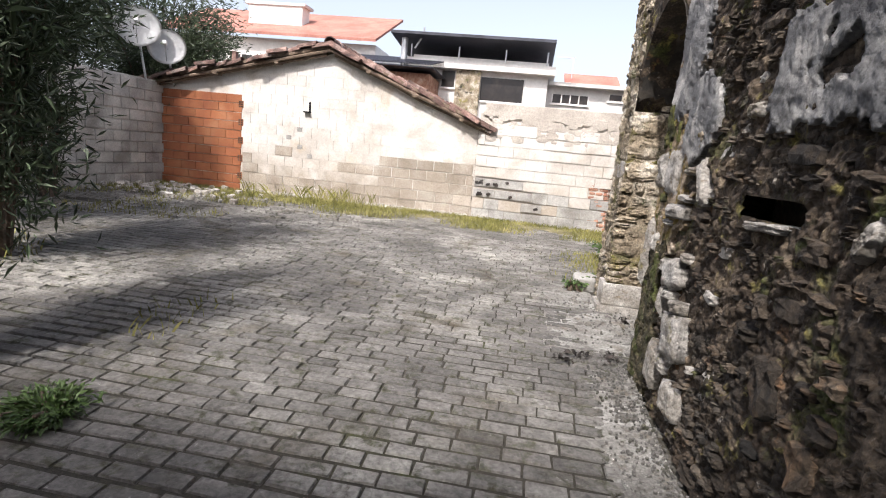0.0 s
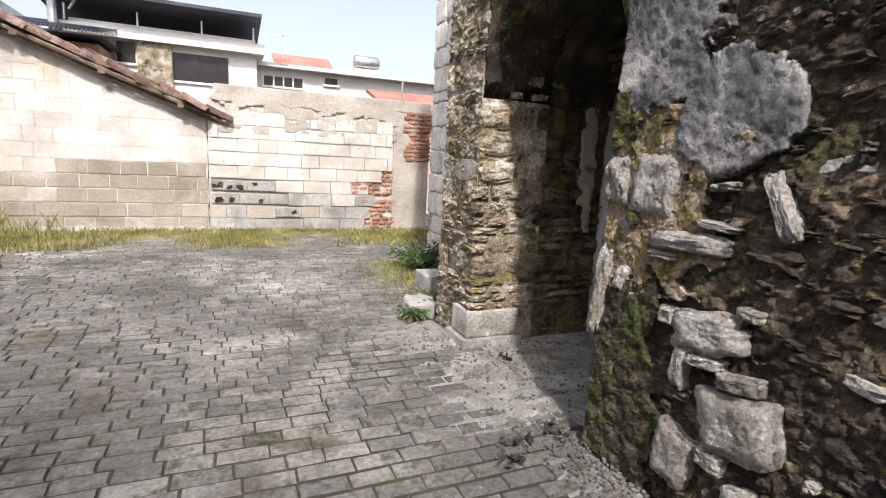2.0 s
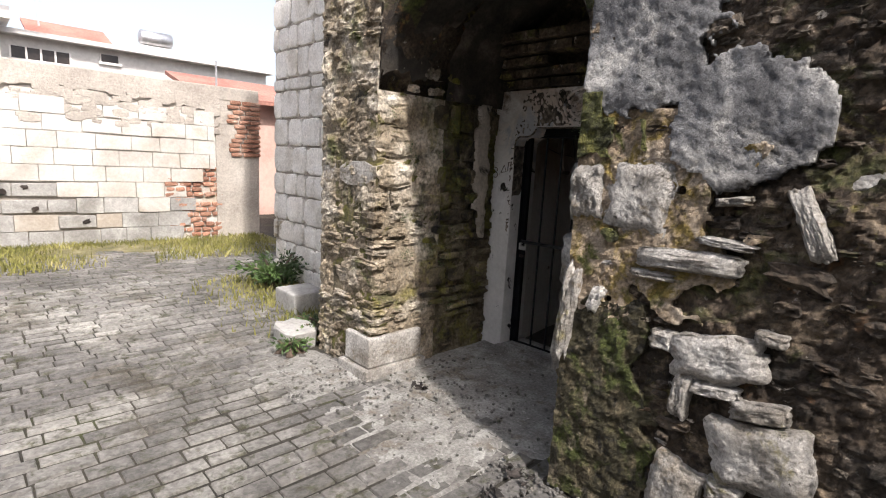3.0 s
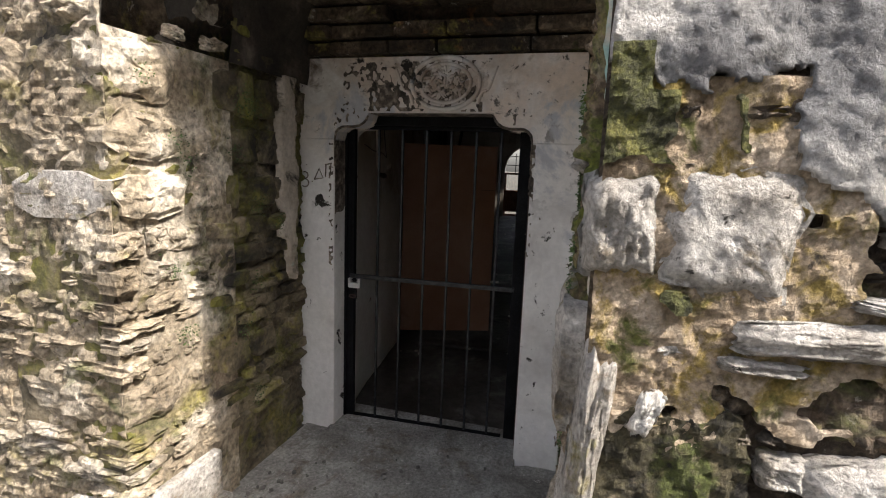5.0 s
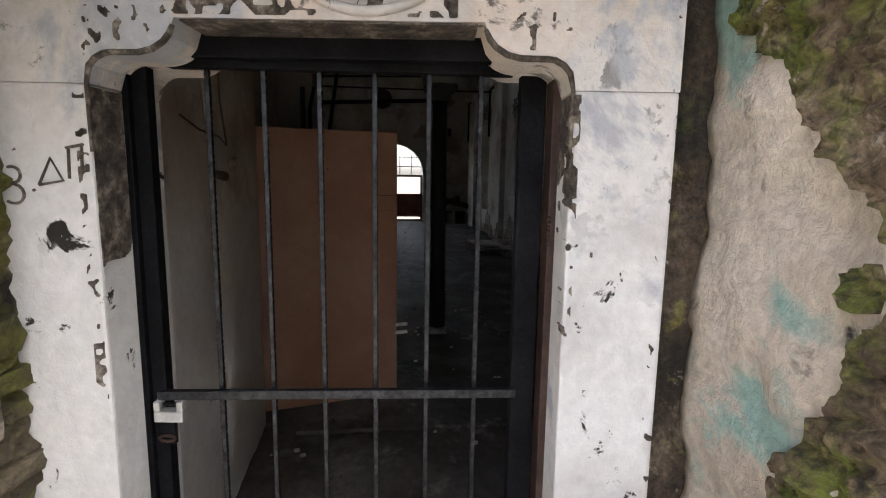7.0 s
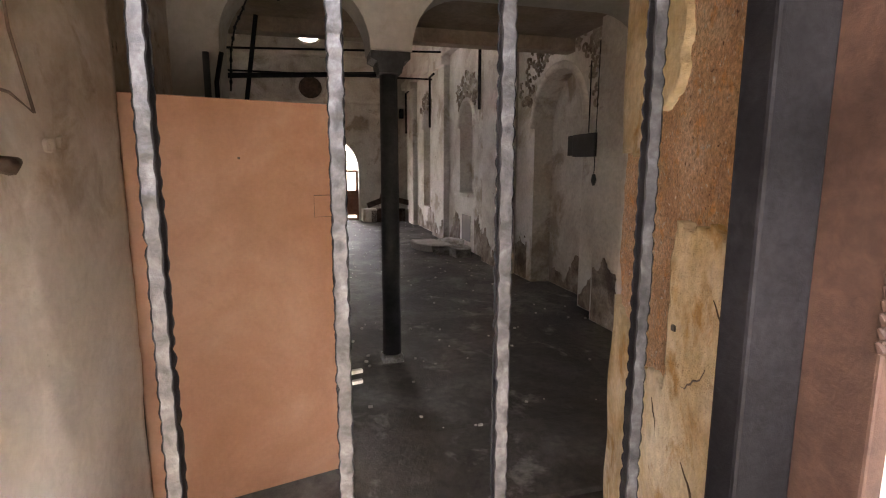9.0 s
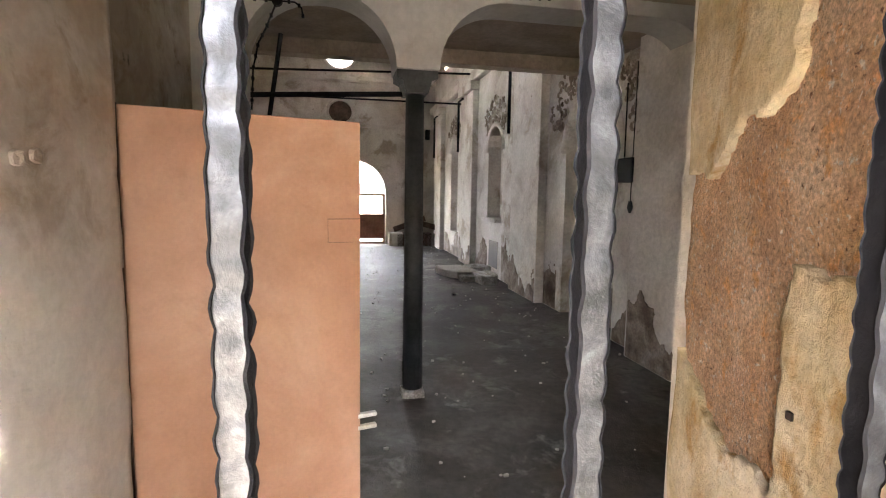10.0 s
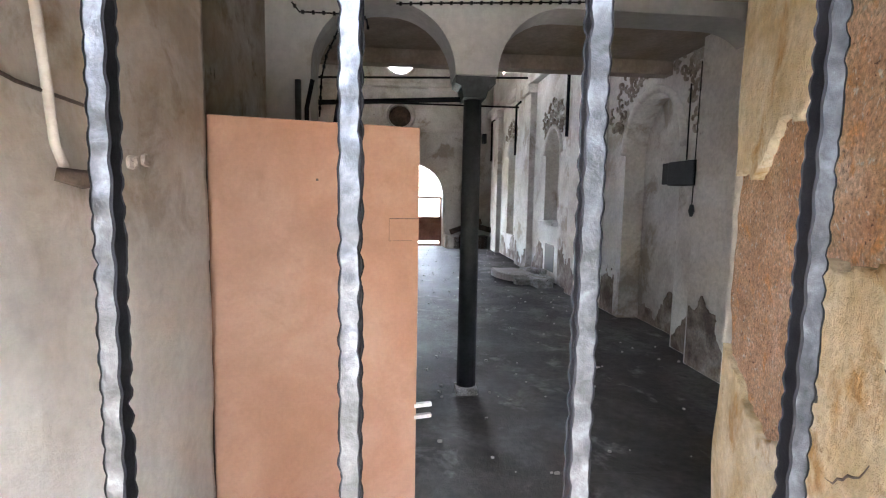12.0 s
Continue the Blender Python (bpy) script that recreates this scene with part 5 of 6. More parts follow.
    while y < 8.84:
        w = min(rw.uniform(0.2, 0.62), 8.86 - y)
        if w > 0.06:
            WING.append((rw.choice(ASHES) if rw.random() < 0.97 else ASH_RED, Matrix.Translation((1.955 - rw.uniform(0.0, 0.02), y + w / 2, z + h / 2)) @ Matrix.Rotation(radians(rw.gauss(0, 1.0)), 4, "X") @ Matrix.Diagonal((0.10, w - 0.008, h - 0.010, 1))))
        y += w
    z += h

# ---- houses beyond the yard ----
def window(parent, x0, x1, y, z0, z1, bars=0, frame_mat=None):
    w = part("window", boxes((x0, x1, y - 0.02, y + 0.03, z0, z1)), M_GLASSDARK, parent, "dark open window")
    for a, b, c, e in ((x0 - 0.06, x0, z0, z1), (x1, x1 + 0.06, z0, z1)):
        part("frame", boxes((a, b, y - 0.05, y + 0.03, c, e)), frame_mat or M_HOUSE2, w)
    part("sill", boxes((x0 - 0.1, x1 + 0.1, y - 0.10, y + 0.03, z0 - 0.09, z0)), M_HOUSE, w)
    for k in range(bars):
        x = x0 + (x1 - x0) * (k + 1) / (bars + 1)
        part("mullion", boxes((x - 0.03, x + 0.03, y - 0.05, y - 0.02, z0, z1)), M_HOUSE, w)

h = thing("house", "white unfinished house under a dark sheet roof", "house", at=(-3, 27, 0))
part("wall", boxes((-6.6, 0.45, 27, 34, -0.15, 5.55)), M_HOUSE, h)
part("balcony_slab", boxes((-6.9, 0.75, 26.5, 34, 5.55, 5.95)), M_HOUSE, h, "white concrete slab edge")
part("parapet", boxes((-6.4, 0.4, 26.9, 27.05, 5.95, 6.15)), M_HOUSE, h)
window(h, -4.86, -4.2, 26.99, 4.68, 5.48)
window(h, -2.85, -0.71, 26.99, 4.17, 5.30)
part("chimney_breast", boxes((-4.1, -2.87, 26.7, 27.0, 2.0, 5.85)), M_PIER, h, "bare stone chimney breast")
bm = bmesh.new()
prism(bm, [(25.6, 6.85), (32, 6.15), (32, 6.25), (25.6, 6.98)], "x", -7.3, 0.6)
part("roof", bm, M_DARKROOF, h, "dark corrugated sheet roof")
for x in (-6.4, -4.0, -1.7, 0.3):
    bm = bmesh.new()
    tube(bm, [(x, 26.4, 5.95), (x, 26.4, 6.55)], 0.04, 6)
    part("post", bm, M_PIPE, h)
bm = bmesh.new()
tube(bm, [(-6.75, 26.3, 4.6), (-6.75, 26.3, 6.9)], 0.16, 10)
part("flue", bm, M_PIPE, h, "grey metal flue pipe")
bm = bmesh.new()
tube(bm, [(-6.2, 26.2, 6.3), (-5.8, 26.2, 7.0), (-5.8, 26.2, 7.3)], 0.05, 6)
part("pipe", bm, M_PIPE, h)
part("railing", boxes((0.75, 1.6, 26.6, 26.65, 6.4, 6.45), (1.5, 1.55, 26.6, 26.65, 5.5, 6.45)), M_PIPE, h)
bm = bmesh.new()
tube(bm, [(-3.0, 30, 7.3), (-1.8, 30, 7.3)], 0.2, 10)
part("roof_tank", bm, M_DISH, h)

h = thing("house", "white house with a red tiled roof and chimney", "house", at=(-14, 29, 0))
part("wall", boxes((-22, -9.2, 29.3, 38, -0.15, 6.9)), M_HOUSE, h)
bm = bmesh.new()
prism(bm, [(28.6, 6.95), (34, 9.3), (34, 9.45), (28.6, 7.1)], "x", -22.6, -9.0)
part("roof", bm, M_REDROOF, h, "faded red tiled roof")
part("chimney", boxes((-17.6, -14.2, 30.5, 31.5, 7.6, 9.0)), M_HOUSE, h)
part("chimney_cap", boxes((-17.8, -14.0, 30.4, 31.6, 9.0, 9.15)), M_HOUSE2, h)
window(h, -18.0, -16.6, 29.29, 5.0, 5.9, 1)
window(h, -15.0, -13.4, 29.29, 5.0, 5.9, 2)

h = thing("shed", "low shed with a dark corrugated lean-to roof", "shed", at=(-9, 24, 0))
part("wall", boxes((-12.0, -5.0, 24.5, 28, -0.15, 4.9)), M_REDBRICK, h)
bm = bmesh.new()
n = 60
for k in range(n):
    x = -12.3 + 7.6 * k / n
    prism(bm, [(23.6, 5.15), (28, 6.1), (28, 6.16), (23.6, 5.21)], "x", x, x + 0.08)
box(bm, -12.3, -4.7, 23.7, 28, 5.05, 5.10)
part("roof", bm, M_DARKROOF, h, "dark corrugated roof sheets", kind="stuff")

h = thing("house", "grey flat-roofed house with a strip window", "house", at=(4, 28, 0))
part("wall", boxes((0.47, 10.5, 28, 35, -0.15, 5.25)), M_HOUSE2, h)
part("roof_slab", boxes((0.5, 10.7, 27.5, 35, 5.25, 5.42)), M_HOUSE2, h)
window(h, 0.8, 2.55, 27.99, 4.45, 4.88, 3, M_HOUSE)
window(h, 3.6, 4.2, 27.99, 4.75, 5.05)
bm = bmesh.new()
prism(bm, [(28.2, 5.45), (30, 6.15), (30, 6.25), (28.2, 5.5)], "x", 1.3, 4.1)
part("roof_hut", bm, M_REDROOF, h, "small red tiled roof lantern")

t = thing("water_tank", "grey rooftop solar water tank on a white base", "water tank", at=(5.5, 26, 5.4))
part("stand", boxes((5.0, 6.1, 27.6, 28.2, 5.42, 5.62), bevel=0.02), M_HOUSE, t)
bm = bmesh.new()
tube(bm, [(4.95, 27.8, 5.95), (5.0, 27.8, 5.95), (6.15, 27.8, 5.95), (6.2, 27.8, 5.95)], [0.22, 0.30, 0.30, 0.22], 16)
part("barrel", bm, M_PIPE, t, smooth=True)

h = thing("house", "small pink house with a red tiled roof beyond the yard", "house", at=(5, 16, 0))
part("wall", boxes((3.4, 8, 16, 20, -0.15, 2.75)), mat("pink_render", [(0.4, (0.55, 0.36, 0.30)), (0.6, (0.65, 0.45, 0.38))], 1, 10, 0.1, 0.2, 20), h)
bm = bmesh.new()
prism(bm, [(15.6, 2.7), (18, 3.4), (18, 3.5), (15.6, 2.8)], "x", 3.2, 8.2)
part("roof", bm, M_REDROOF, h)
bm = bmesh.new()
tube(bm, [(3.25, 14.5, 0), (3.25, 14.5, 3.4)], 0.02, 6)
tagged(part("antenna_pole", bm, M_PIPE), "thin grey antenna pole", "pole")

# plain walls added on the unseen sides to close the yard and shade it
structure("wall_house_behind", boxes((-9.2, 3.0, -9.0, -6.0, -0.15, 10.0)), M_HOUSE2, "plain unseen wall added behind the yard to shade its near part", "wall")

# unseen gabled block: cuts the low side sky, casts a slanting shadow on the hut
bm = bmesh.new()
prism(bm, [(-9.4, -0.15), (-9.4, 9.3), (-13.4, 12.9), (-17.4, 9.3), (-17.4, -0.15)], "y", -6.0, 5.0)
structure("wall_house_side", bm, M_GREYBLOCK, "plain unseen gabled wall added to block side sky and shadow the hut", "wall")

# ---- sheets of flaked plaster ----
def flake_sheet(origin, sdir, ndir, s0, s1, z0, z1, step, thick, seed, fn, rubble=0.0, grain=0.0):
    o, sd, nd = Vector(origin), Vector(sdir).normalized(), Vector(ndir).normalized()
    bm = bmesh.new()
    cache = {}
    q = random.Random(seed)
    def v(i, j):
        if (i, j) not in cache:
            s, z = s0 + i * step, z0 + j * step
            h = thick + noise.noise(Vector((s * 6, z * 6, seed))) * thick * 0.5
            if grain:
                w_ = o + sd * s + Vector((0, 0, z))
                h += grain * (1.5 * noise.noise(w_ * 13) + noise.noise(w_ * 34) + 0.6 * noise.noise(w_ * 80))
            if rubble:
                w_ = o + sd * s + Vector((0, 0, z))
                h += rubble * cells(w_) + 0.35 * rubble * noise.noise(w_ * 45)
            cache[i, j] = bm.verts.new(o + sd * (s + q.uniform(-0.3, 0.3) * step) + Vector((0, 0, z + q.uniform(-0.3, 0.3) * step)) + nd * h)
        return cache[i, j]
    for i in range(int((s1 - s0) / step)):
        for j in range(int((z1 - z0) / step)):
            s, z = s0 + (i + 0.5) * step, z0 + (j + 0.5) * step
            w = noise.noise(Vector((s * 7, z * 7, seed))) * 0.05 + noise.noise(Vector((s * 20, z * 20, seed))) * 0.02
            if fn(s, z, w):
                bm.faces.new((v(i, j), v(i + 1, j), v(i + 1, j + 1), v(i, j + 1)))
    for _ in range(3):
        bmesh.ops.smooth_vert(bm, verts=list({g for e in bm.edges if len(e.link_faces) == 1 for g in e.verts}), factor=0.5, use_axis_x=True, use_axis_y=True, use_axis_z=True)
    rim = [e for e in bm.edges if len(e.link_faces) == 1]
    r = bmesh.ops.extrude_edge_only(bm, edges=rim)
    for g in r["geom"]:
        if isinstance(g, bmesh.types.BMVert):
            g.co -= nd * (thick + 0.03)
    return bm

def reveal_plaster(s, z, w):
    upper = z > 1.56 + 0.25 * (s - 0.1) + w and s < 0.36 + w
    lower = z < 1.40 + w * 0.6 and s > 0.40 + w * 0.7
    foot = z < 1.06 + 0.9 * (s - 0.25) ** 2 + w * 0.6
    top = z > 1.95 + w
    return upper or lower or foot or top
wr = thing("wall_plaster", "cream plaster left on the red pebbly reveal", "wall plaster")
wr["kind"] = "structure"
part("plaster_skin", flake_sheet((3.27, 4.03, 0), (-0.966, 0.2585, 0), (0.2585, 0.966, 0), -0.09, 0.735, FZ, 2.5, 0.012, 0.016, 5.0, reveal_plaster), M_CREAM, wr, smooth=True)

for ck, (cs, cz, cd) in enumerate(((0.44, 1.13, -0.5), (0.52, 1.00, 0.15), (0.60, 1.30, -0.9), (0.30, 0.93, 0.1), (0.50, 0.86, -0.3))):
    cr = random.Random(60 + ck)
    pts = []
    for k in range(14):
        pts.append((3.27 - 0.966 * cs + 0.2585 * 0.0175, 4.03 + 0.2585 * cs + 0.966 * 0.0175, cz))
        cd += cr.gauss(0, 0.45)
        cs, cz = cs + 0.014 * math.cos(cd), cz + 0.014 * math.sin(cd)
    bm = bmesh.new()
    tube(bm, pts, [0.0006 + 0.0016 * math.sin(math.pi * k / 13) for k in range(14)], 5)
    part("crack", bm, M_DARKWOOD, wr, "dark crack in the plaster")
part("nail_hole", boxes((-0.005, 0.005, -0.005, 0.005, -0.005, 0.005), m=Matrix.Translation((3.27 - 0.966 * 0.44, 4.03 + 0.2585 * 0.44 + 0.018, 1.21))), M_GLASSDARK, wr)

# moss mat at the wall corner and lichened mortar under the stucco
M_MOSSMAT = mat("moss_mat", [(0.3, (0.022, 0.019, 0.010)), (0.5, (0.058, 0.050, 0.024)), (0.7, (0.15, 0.12, 0.07))], 9, 70, 0.55, 1.0, 70,
                patches=[((0.065, 0.078, 0.016), 0.57, 0.05, 6.0, 4, None, None), ((0.24, 0.20, 0.14), 0.62, 0.05, 9, 8, None, None), ((0.02, 0.017, 0.011), 0.60, 0.04, 12, 13, None, None)])
bm = flake_sheet((WX + 0.01, 3.925, 0), (0, -1, 0), (-1, 0, 0), 0.0, 0.62, 0.0, 1.1, 0.014, 0.012, 44.0, lambda s, z, w: s < 0.46 - 0.30 * max(0, z - 0.55) + w * 2.2 and z < 0.98 + w * 3, grain=0.012)
part("moss_mat", bm, M_MOSSMAT, wall_church, "dark green moss mat")
M_LICHENED = mat("tan_lime_mortar", [(0.3, (0.20, 0.145, 0.09)), (0.5, (0.36, 0.28, 0.195)), (0.68, (0.50, 0.42, 0.33))], 6, 70, 0.4, 1.0, 75,
                 patches=[((0.26, 0.19, 0.05), 0.58, 0.05, 8, 3, None, None), ((0.10, 0.105, 0.02), 0.62, 0.04, 6, 17, None, None), ((0.06, 0.045, 0.03), 0.66, 0.03, 13, 27, None, None)])
bm = flake_sheet((WX + 0.014, 3.925, 0), (0, -1, 0), (-1, 0, 0), 0.0, 1.30, 0.75, 1.90, 0.012, 0.012, 46.0, lambda s, z, w: s < 0.62 + w * 6 and 0.95 + w * 4 < z < (1.79 if s < 0.45 else 1.58 + w * 3), grain=0.010)
part("lime_mortar", bm, M_LICHENED, wall_church, "tan lime mortar with yellow lichen")
M_GREENMOSS = mat("green_moss", [(0.32, (0.028, 0.028, 0.010)), (0.5, (0.072, 0.076, 0.018)), (0.66, (0.17, 0.16, 0.04))], 12, 90, 0.6, 1.0, 90,
                  patches=[((0.24, 0.21, 0.11), 0.66, 0.04, 18, 8, None, None)])
bm = flake_sheet((WX - 0.002, 3.925, 0), (0, -1, 0), (-1, 0, 0), 0.0, 0.36, 1.52, 1.90, 0.009, 0.012, 49.0, lambda s, z, w: s < 0.17 + w * 2.4 and 1.585 + w * 1.5 < z < (1.87 if s < 0.1 else 1.765) or 0.27 < s + w < 0.30 and 1.64 + w < z < 1.75, grain=0.008)
part("moss_cushion", bm, M_GREENMOSS, wall_church, "green moss cushion under the stucco")
bm = flake_sheet((WX - 0.008, 3.925, 0), (0, -1, 0), (-1, 0, 0), 0.0, 0.36, 1.15, 1.45, 0.009, 0.012, 51.0, lambda s, z, w: (s - 0.20) ** 2 + ((z - 1.27) * 1.2) ** 2 < (0.05 + w * 0.8) ** 2, grain=0.008)
part("moss_cushion", bm, M_GREENMOSS, wall_church, "green moss cushion")

# niche side by the door: flaked plaster with bare mossy masonry towards the yard
bm = flake_sheet((DX, NY0, 0), (-1, 0, 0), (0, 1, 0), 0.0, 1.2, 0.0, 2.1, 0.011, 0.02, 8.0, lambda s, z, w: s > (0.40 if z < 1.45 else 0.40 - 0.9 * min(z - 1.45, 0.35)) + 0.10 * math.sin(z * 4 + 2) + w * 2 + (0.25 if z < 0.6 else 0), rubble=0.035, grain=0.006)
part("bare_masonry", bm, mat("mossy_masonry", [(0.3, (0.06, 0.042, 0.026)), (0.5, (0.16, 0.115, 0.070)), (0.7, (0.40, 0.32, 0.24))], 7, 60, 0.7, 1.0, 60,
     patches=[((0.115, 0.135, 0.020), 0.51, 0.05, 3.4, 4, None, None), (MOSSY, 0.61, 0.05, 8, 9, None, None), ((0.42, 0.36, 0.30), 0.65, 0.02, 10, 29, None, None), ((0.035, 0.03, 0.016), 0.62, 0.04, 17, 19, None, None)]), wall_church, "mossy bare masonry")

# pale plaster streak deep in the niche's other side
bm = flake_sheet((DX, NY1, 0), (-1, 0, 0), (0, -1, 0), 0.0, 0.75, 0.0, 2.0, 0.016, 0.012, 9.0, lambda s, z, w: 0.13 + w < s < 0.25 + 0.04 * math.sin(z * 5) + w * 1.5 and z > 0.95 + w)
part("pale_streak", bm, M_TEAL, wall_church, "remnant of pale plaster", smooth=True)

# tufts of moss and tiny ferns rooted in the reveals
tufts = random.Random(91)
def tuft_spot(q):
    k = q.randrange(40)
    kr = random.Random(3000 + k)
    if k < 26:
        x, y, side = kr.uniform(1.05, 1.85), NY0 + 0.045, 1
    else:
        x, y, side = kr.uniform(1.1, 2.1), NY1 - 0.04, -1
    z = kr.uniform(0.3, 1.95)
    return (x + q.gauss(0, 0.03), y + side * abs(q.gauss(0, 0.006)), z + q.gauss(0, 0.03)), (q.gauss(0, 0.5), side, q.gauss(0.2, 0.5))
vs, fs = leaf_cloud(tuft_spot, 2600, 0.010, tufts, 1.5)
raw_part("moss_tufts", vs, fs, M_LEAF2, wall_church, "tiny green plants in the joints", kind="stuff")

# dark slabs over the lintel
rl = random.Random(3)
for k in range(5):
    y = NY0 + 0.02
    while y < NY1 - 0.05:
        w = min(rl.uniform(0.25, 0.6), NY1 - y)
        x0 = DX - 0.02 - 0.05 * k - rl.uniform(0, 0.04)
        z = 2.13 + k * 0.075
        if rl.random() < 0.92:
            part("lintel_slab", boxes((x0, DX + 0.2, y, y + w - 0.01, z, z + 0.06), bevel=0.008), M_EARTH, wall_church)
        y += w

# ---- carved wreath and flakes on the lintel ----
def wreath():
    bm = bmesh.new()
    c = Vector((DX - 0.004, 4.70, 1.985))
    for r_, t_ in ((0.155, 0.012), (0.115, 0.010)):
        pts = [c + Vector((0, 1.15 * r_ * math.cos(a), 0.82 * r_ * math.sin(a))) for a in [2 * math.pi * k / 36 for k in range(37)]]
        tube(bm, pts, t_, 6, caps=False)
    q = random.Random(8)
    for k in range(46):
        a, r_ = q.uniform(0, 6.28), 0.095 * math.sqrt(q.random())
        p = c + Vector((0.004, 1.15 * r_ * math.cos(a), 0.82 * r_ * math.sin(a)))
        d_ = Vector((0, q.gauss(0, 1), q.gauss(0, 1))).normalized() * q.uniform(0.012, 0.03)
        tube(bm, [p - d_, p + Vector((-0.008, 0, 0)), p + d_], [0.004, 0.009, 0.004], 5)
    for s_ in (-1, 1):
        pts = [c + Vector((0, s_ * (0.17 + 0.012 * k), -0.10 + 0.02 * k + 0.02 * math.sin(k))) for k in range(9)]
        tube(bm, pts, [0.010 - 0.0008 * k for k in range(9)], 6)
    return bm
part("carved_wreath", wreath(), M_FRAME, frame_ob, "worn carved wreath", smooth=True)
def soot_flake(y0, y1, z0, z1, seed, thr=0.0, step=0.006):
    return flake_sheet((DX, y1, 0), (0, -1, 0), (-1, 0, 0), 0, y1 - y0, z0, z1, step, 0.0025, seed, lambda s, z, w: w * 0.55 + 0.035 * noise.noise(Vector((s * 46, z * 38, seed))) > thr + 0.006)
M_DARKPATCH = mat("flaked_dark_patch", [(0.35, (0.045, 0.038, 0.033)), (0.52, (0.14, 0.115, 0.092)), (0.66, (0.34, 0.29, 0.24))], 22, 90, 0.45, 0.8, 80)
for y0, y1, z0, z1, sd, th in ((4.50, 5.27, 1.845, 2.10, 3.0, -0.004), (4.14, 4.42, 1.80, 2.02, 12.0, 0.018), (5.32, 5.355, 0.95, 1.70, 31.0, -0.002), (4.22, 4.255, 1.10, 1.70, 33.0, 0.0), (4.10, 4.24, 1.15, 1.60, 14.0, 0.022), (5.30, 5.50, 1.62, 1.85, 17.0, 0.015),
                               (5.355, 5.50, 1.38, 1.58, 21.0, 0.03), (4.01, 4.04, 0.1, 2.1, 23.0, 0.01), (5.53, 5.58, 0.1, 2.1, 24.0, -0.006)):
    part("flaked_paint", soot_flake(y0, y1, z0, z1, sd, th), M_DARKPATCH, frame_ob)
for y_, sg in ((5.32, -1), (4.245, 1)):
    bm = bmesh.new()
    pts = [(DX - 0.002, y_ + sg * 0.002, 1.55), (DX - 0.002, y_ + sg * 0.002, 1.70)]
    pts += [(DX - 0.002, y_ + sg * e, 1.70 + 0.065 * math.sqrt(1 - (1 - e / 0.06) ** 2)) for e in (0.01, 0.025, 0.045, 0.06)]
    pts += [(DX - 0.002, y_ + sg * e, 1.765 + 0.075 * (1 - math.sqrt(max(0, 1 - (max(0, e - 0.11) / 0.09) ** 2)))) for e in (0.09, 0.12, 0.15, 0.175, 0.19, 0.198)]
    tube(bm, pts, [0.004, 0.005] + [0.007] * (len(pts) - 3) + [0.005], 8)
    part("corbel_rim", bm, M_DARKPATCH, frame_ob, "blackened rim of the corbel", smooth=True)
    part("scroll", soot_flake(min(y_, y_ + sg * 0.17), max(y_, y_ + sg * 0.17), 1.775, 1.87, 37.0 + sg, 0.004), M_DARKPATCH, frame_ob)
# dark patches on the upper inner jamb faces and the lintel's underside
part("soot_stain", flake_sheet((DX, 5.32, 0), (1, 0, 0), (0, -1, 0), 0.004, 0.125, 1.15, 1.70, 0.006, 0.002, 53.0, lambda s, z, w: z > 1.28 + w * 3 + s * 0.6), M_DARKPATCH, frame_ob)
part("soot_stain", flake_sheet((DX, 4.245, 0), (1, 0, 0), (0, 1, 0), 0.004, 0.125, 1.0, 1.70, 0.006, 0.002, 54.0, lambda s, z, w: z > 1.50 + w * 4), M_DARKPATCH, frame_ob)
part("soot_stain", boxes((DX + 0.004, DX + 0.13, 4.46, 5.11, 1.834, 1.8385)), M_DARKPATCH, frame_ob)
# painted marks on the jamb
bm = bmesh.new()
def stroke(pts):
    tube(bm, [(DX - 0.003, y - 0.012, z) for y, z in pts], 0.0035, 5)
stroke([(5.515 - 0.02 * math.sin(a), 1.515 - 0.018 + 0.018 * math.cos(a)) for a in [math.pi * k / 8 - 0.4 for k in range(10)]])
stroke([(5.515 - 0.024 * math.sin(a), 1.475 - 0.021 + 0.022 * math.cos(a)) for a in [math.pi * k / 8 - 0.1 for k in range(11)]])
stroke([(5.47, 1.462), (5.466, 1.464)])
stroke([(5.455, 1.475), (5.425, 1.535), (5.40, 1.485), (5.455, 1.475)])
stroke([(5.385, 1.49), (5.382, 1.56)])
stroke([(5.355, 1.50), (5.352, 1.565)])
stroke([(5.388, 1.558), (5.348, 1.566)])
part("painted_marks", bm, M_DARKPATCH, frame_ob, "hand-painted dark characters")
# dark timber head and brown steel frame inside the stone
part("head_board", boxes((2.40, 2.44, 4.24, 5.34, 1.785, 1.86), bevel=0.004), M_IRON, frame_ob, "blackened timber head board")
part("steel_frame", boxes((2.395, 2.475, 4.243, 4.264, 0.03, 1.80), bevel=0.003), M_BROWNSTEEL, frame_ob, "brown painted steel angle")
part("steel_frame", boxes((2.395, 2.44, 5.305, 5.333, 0.03, 1.80), bevel=0.003), M_IRON, frame_ob, "black steel angle")
bm = bmesh.new()
rr_ = random.Random(2)
for k in range(7):
    tube(bm, [(2.398, 4.257, 1.33 + k * 0.012), (2.396, 4.261, 1.336 + k * 0.012), (2.400, 4.264, 1.342 + k * 0.012)], [0.002, 0.006, 0.002], 8)
part("weld_bead", bm, M_BROWNSTEEL, frame_ob)

# padlock
lock = thing("padlock", "pale steel shutter padlock on the gate", "padlock", at=(2.40, 5.25, 0.86))
bm = boxes((2.385, 2.42, 5.215, 5.292, 0.845, 0.875), (2.385, 2.42, 5.275, 5.292, 0.875, 0.902), (2.385, 2.42, 5.215, 5.232, 0.875, 0.902), bevel=0.004)
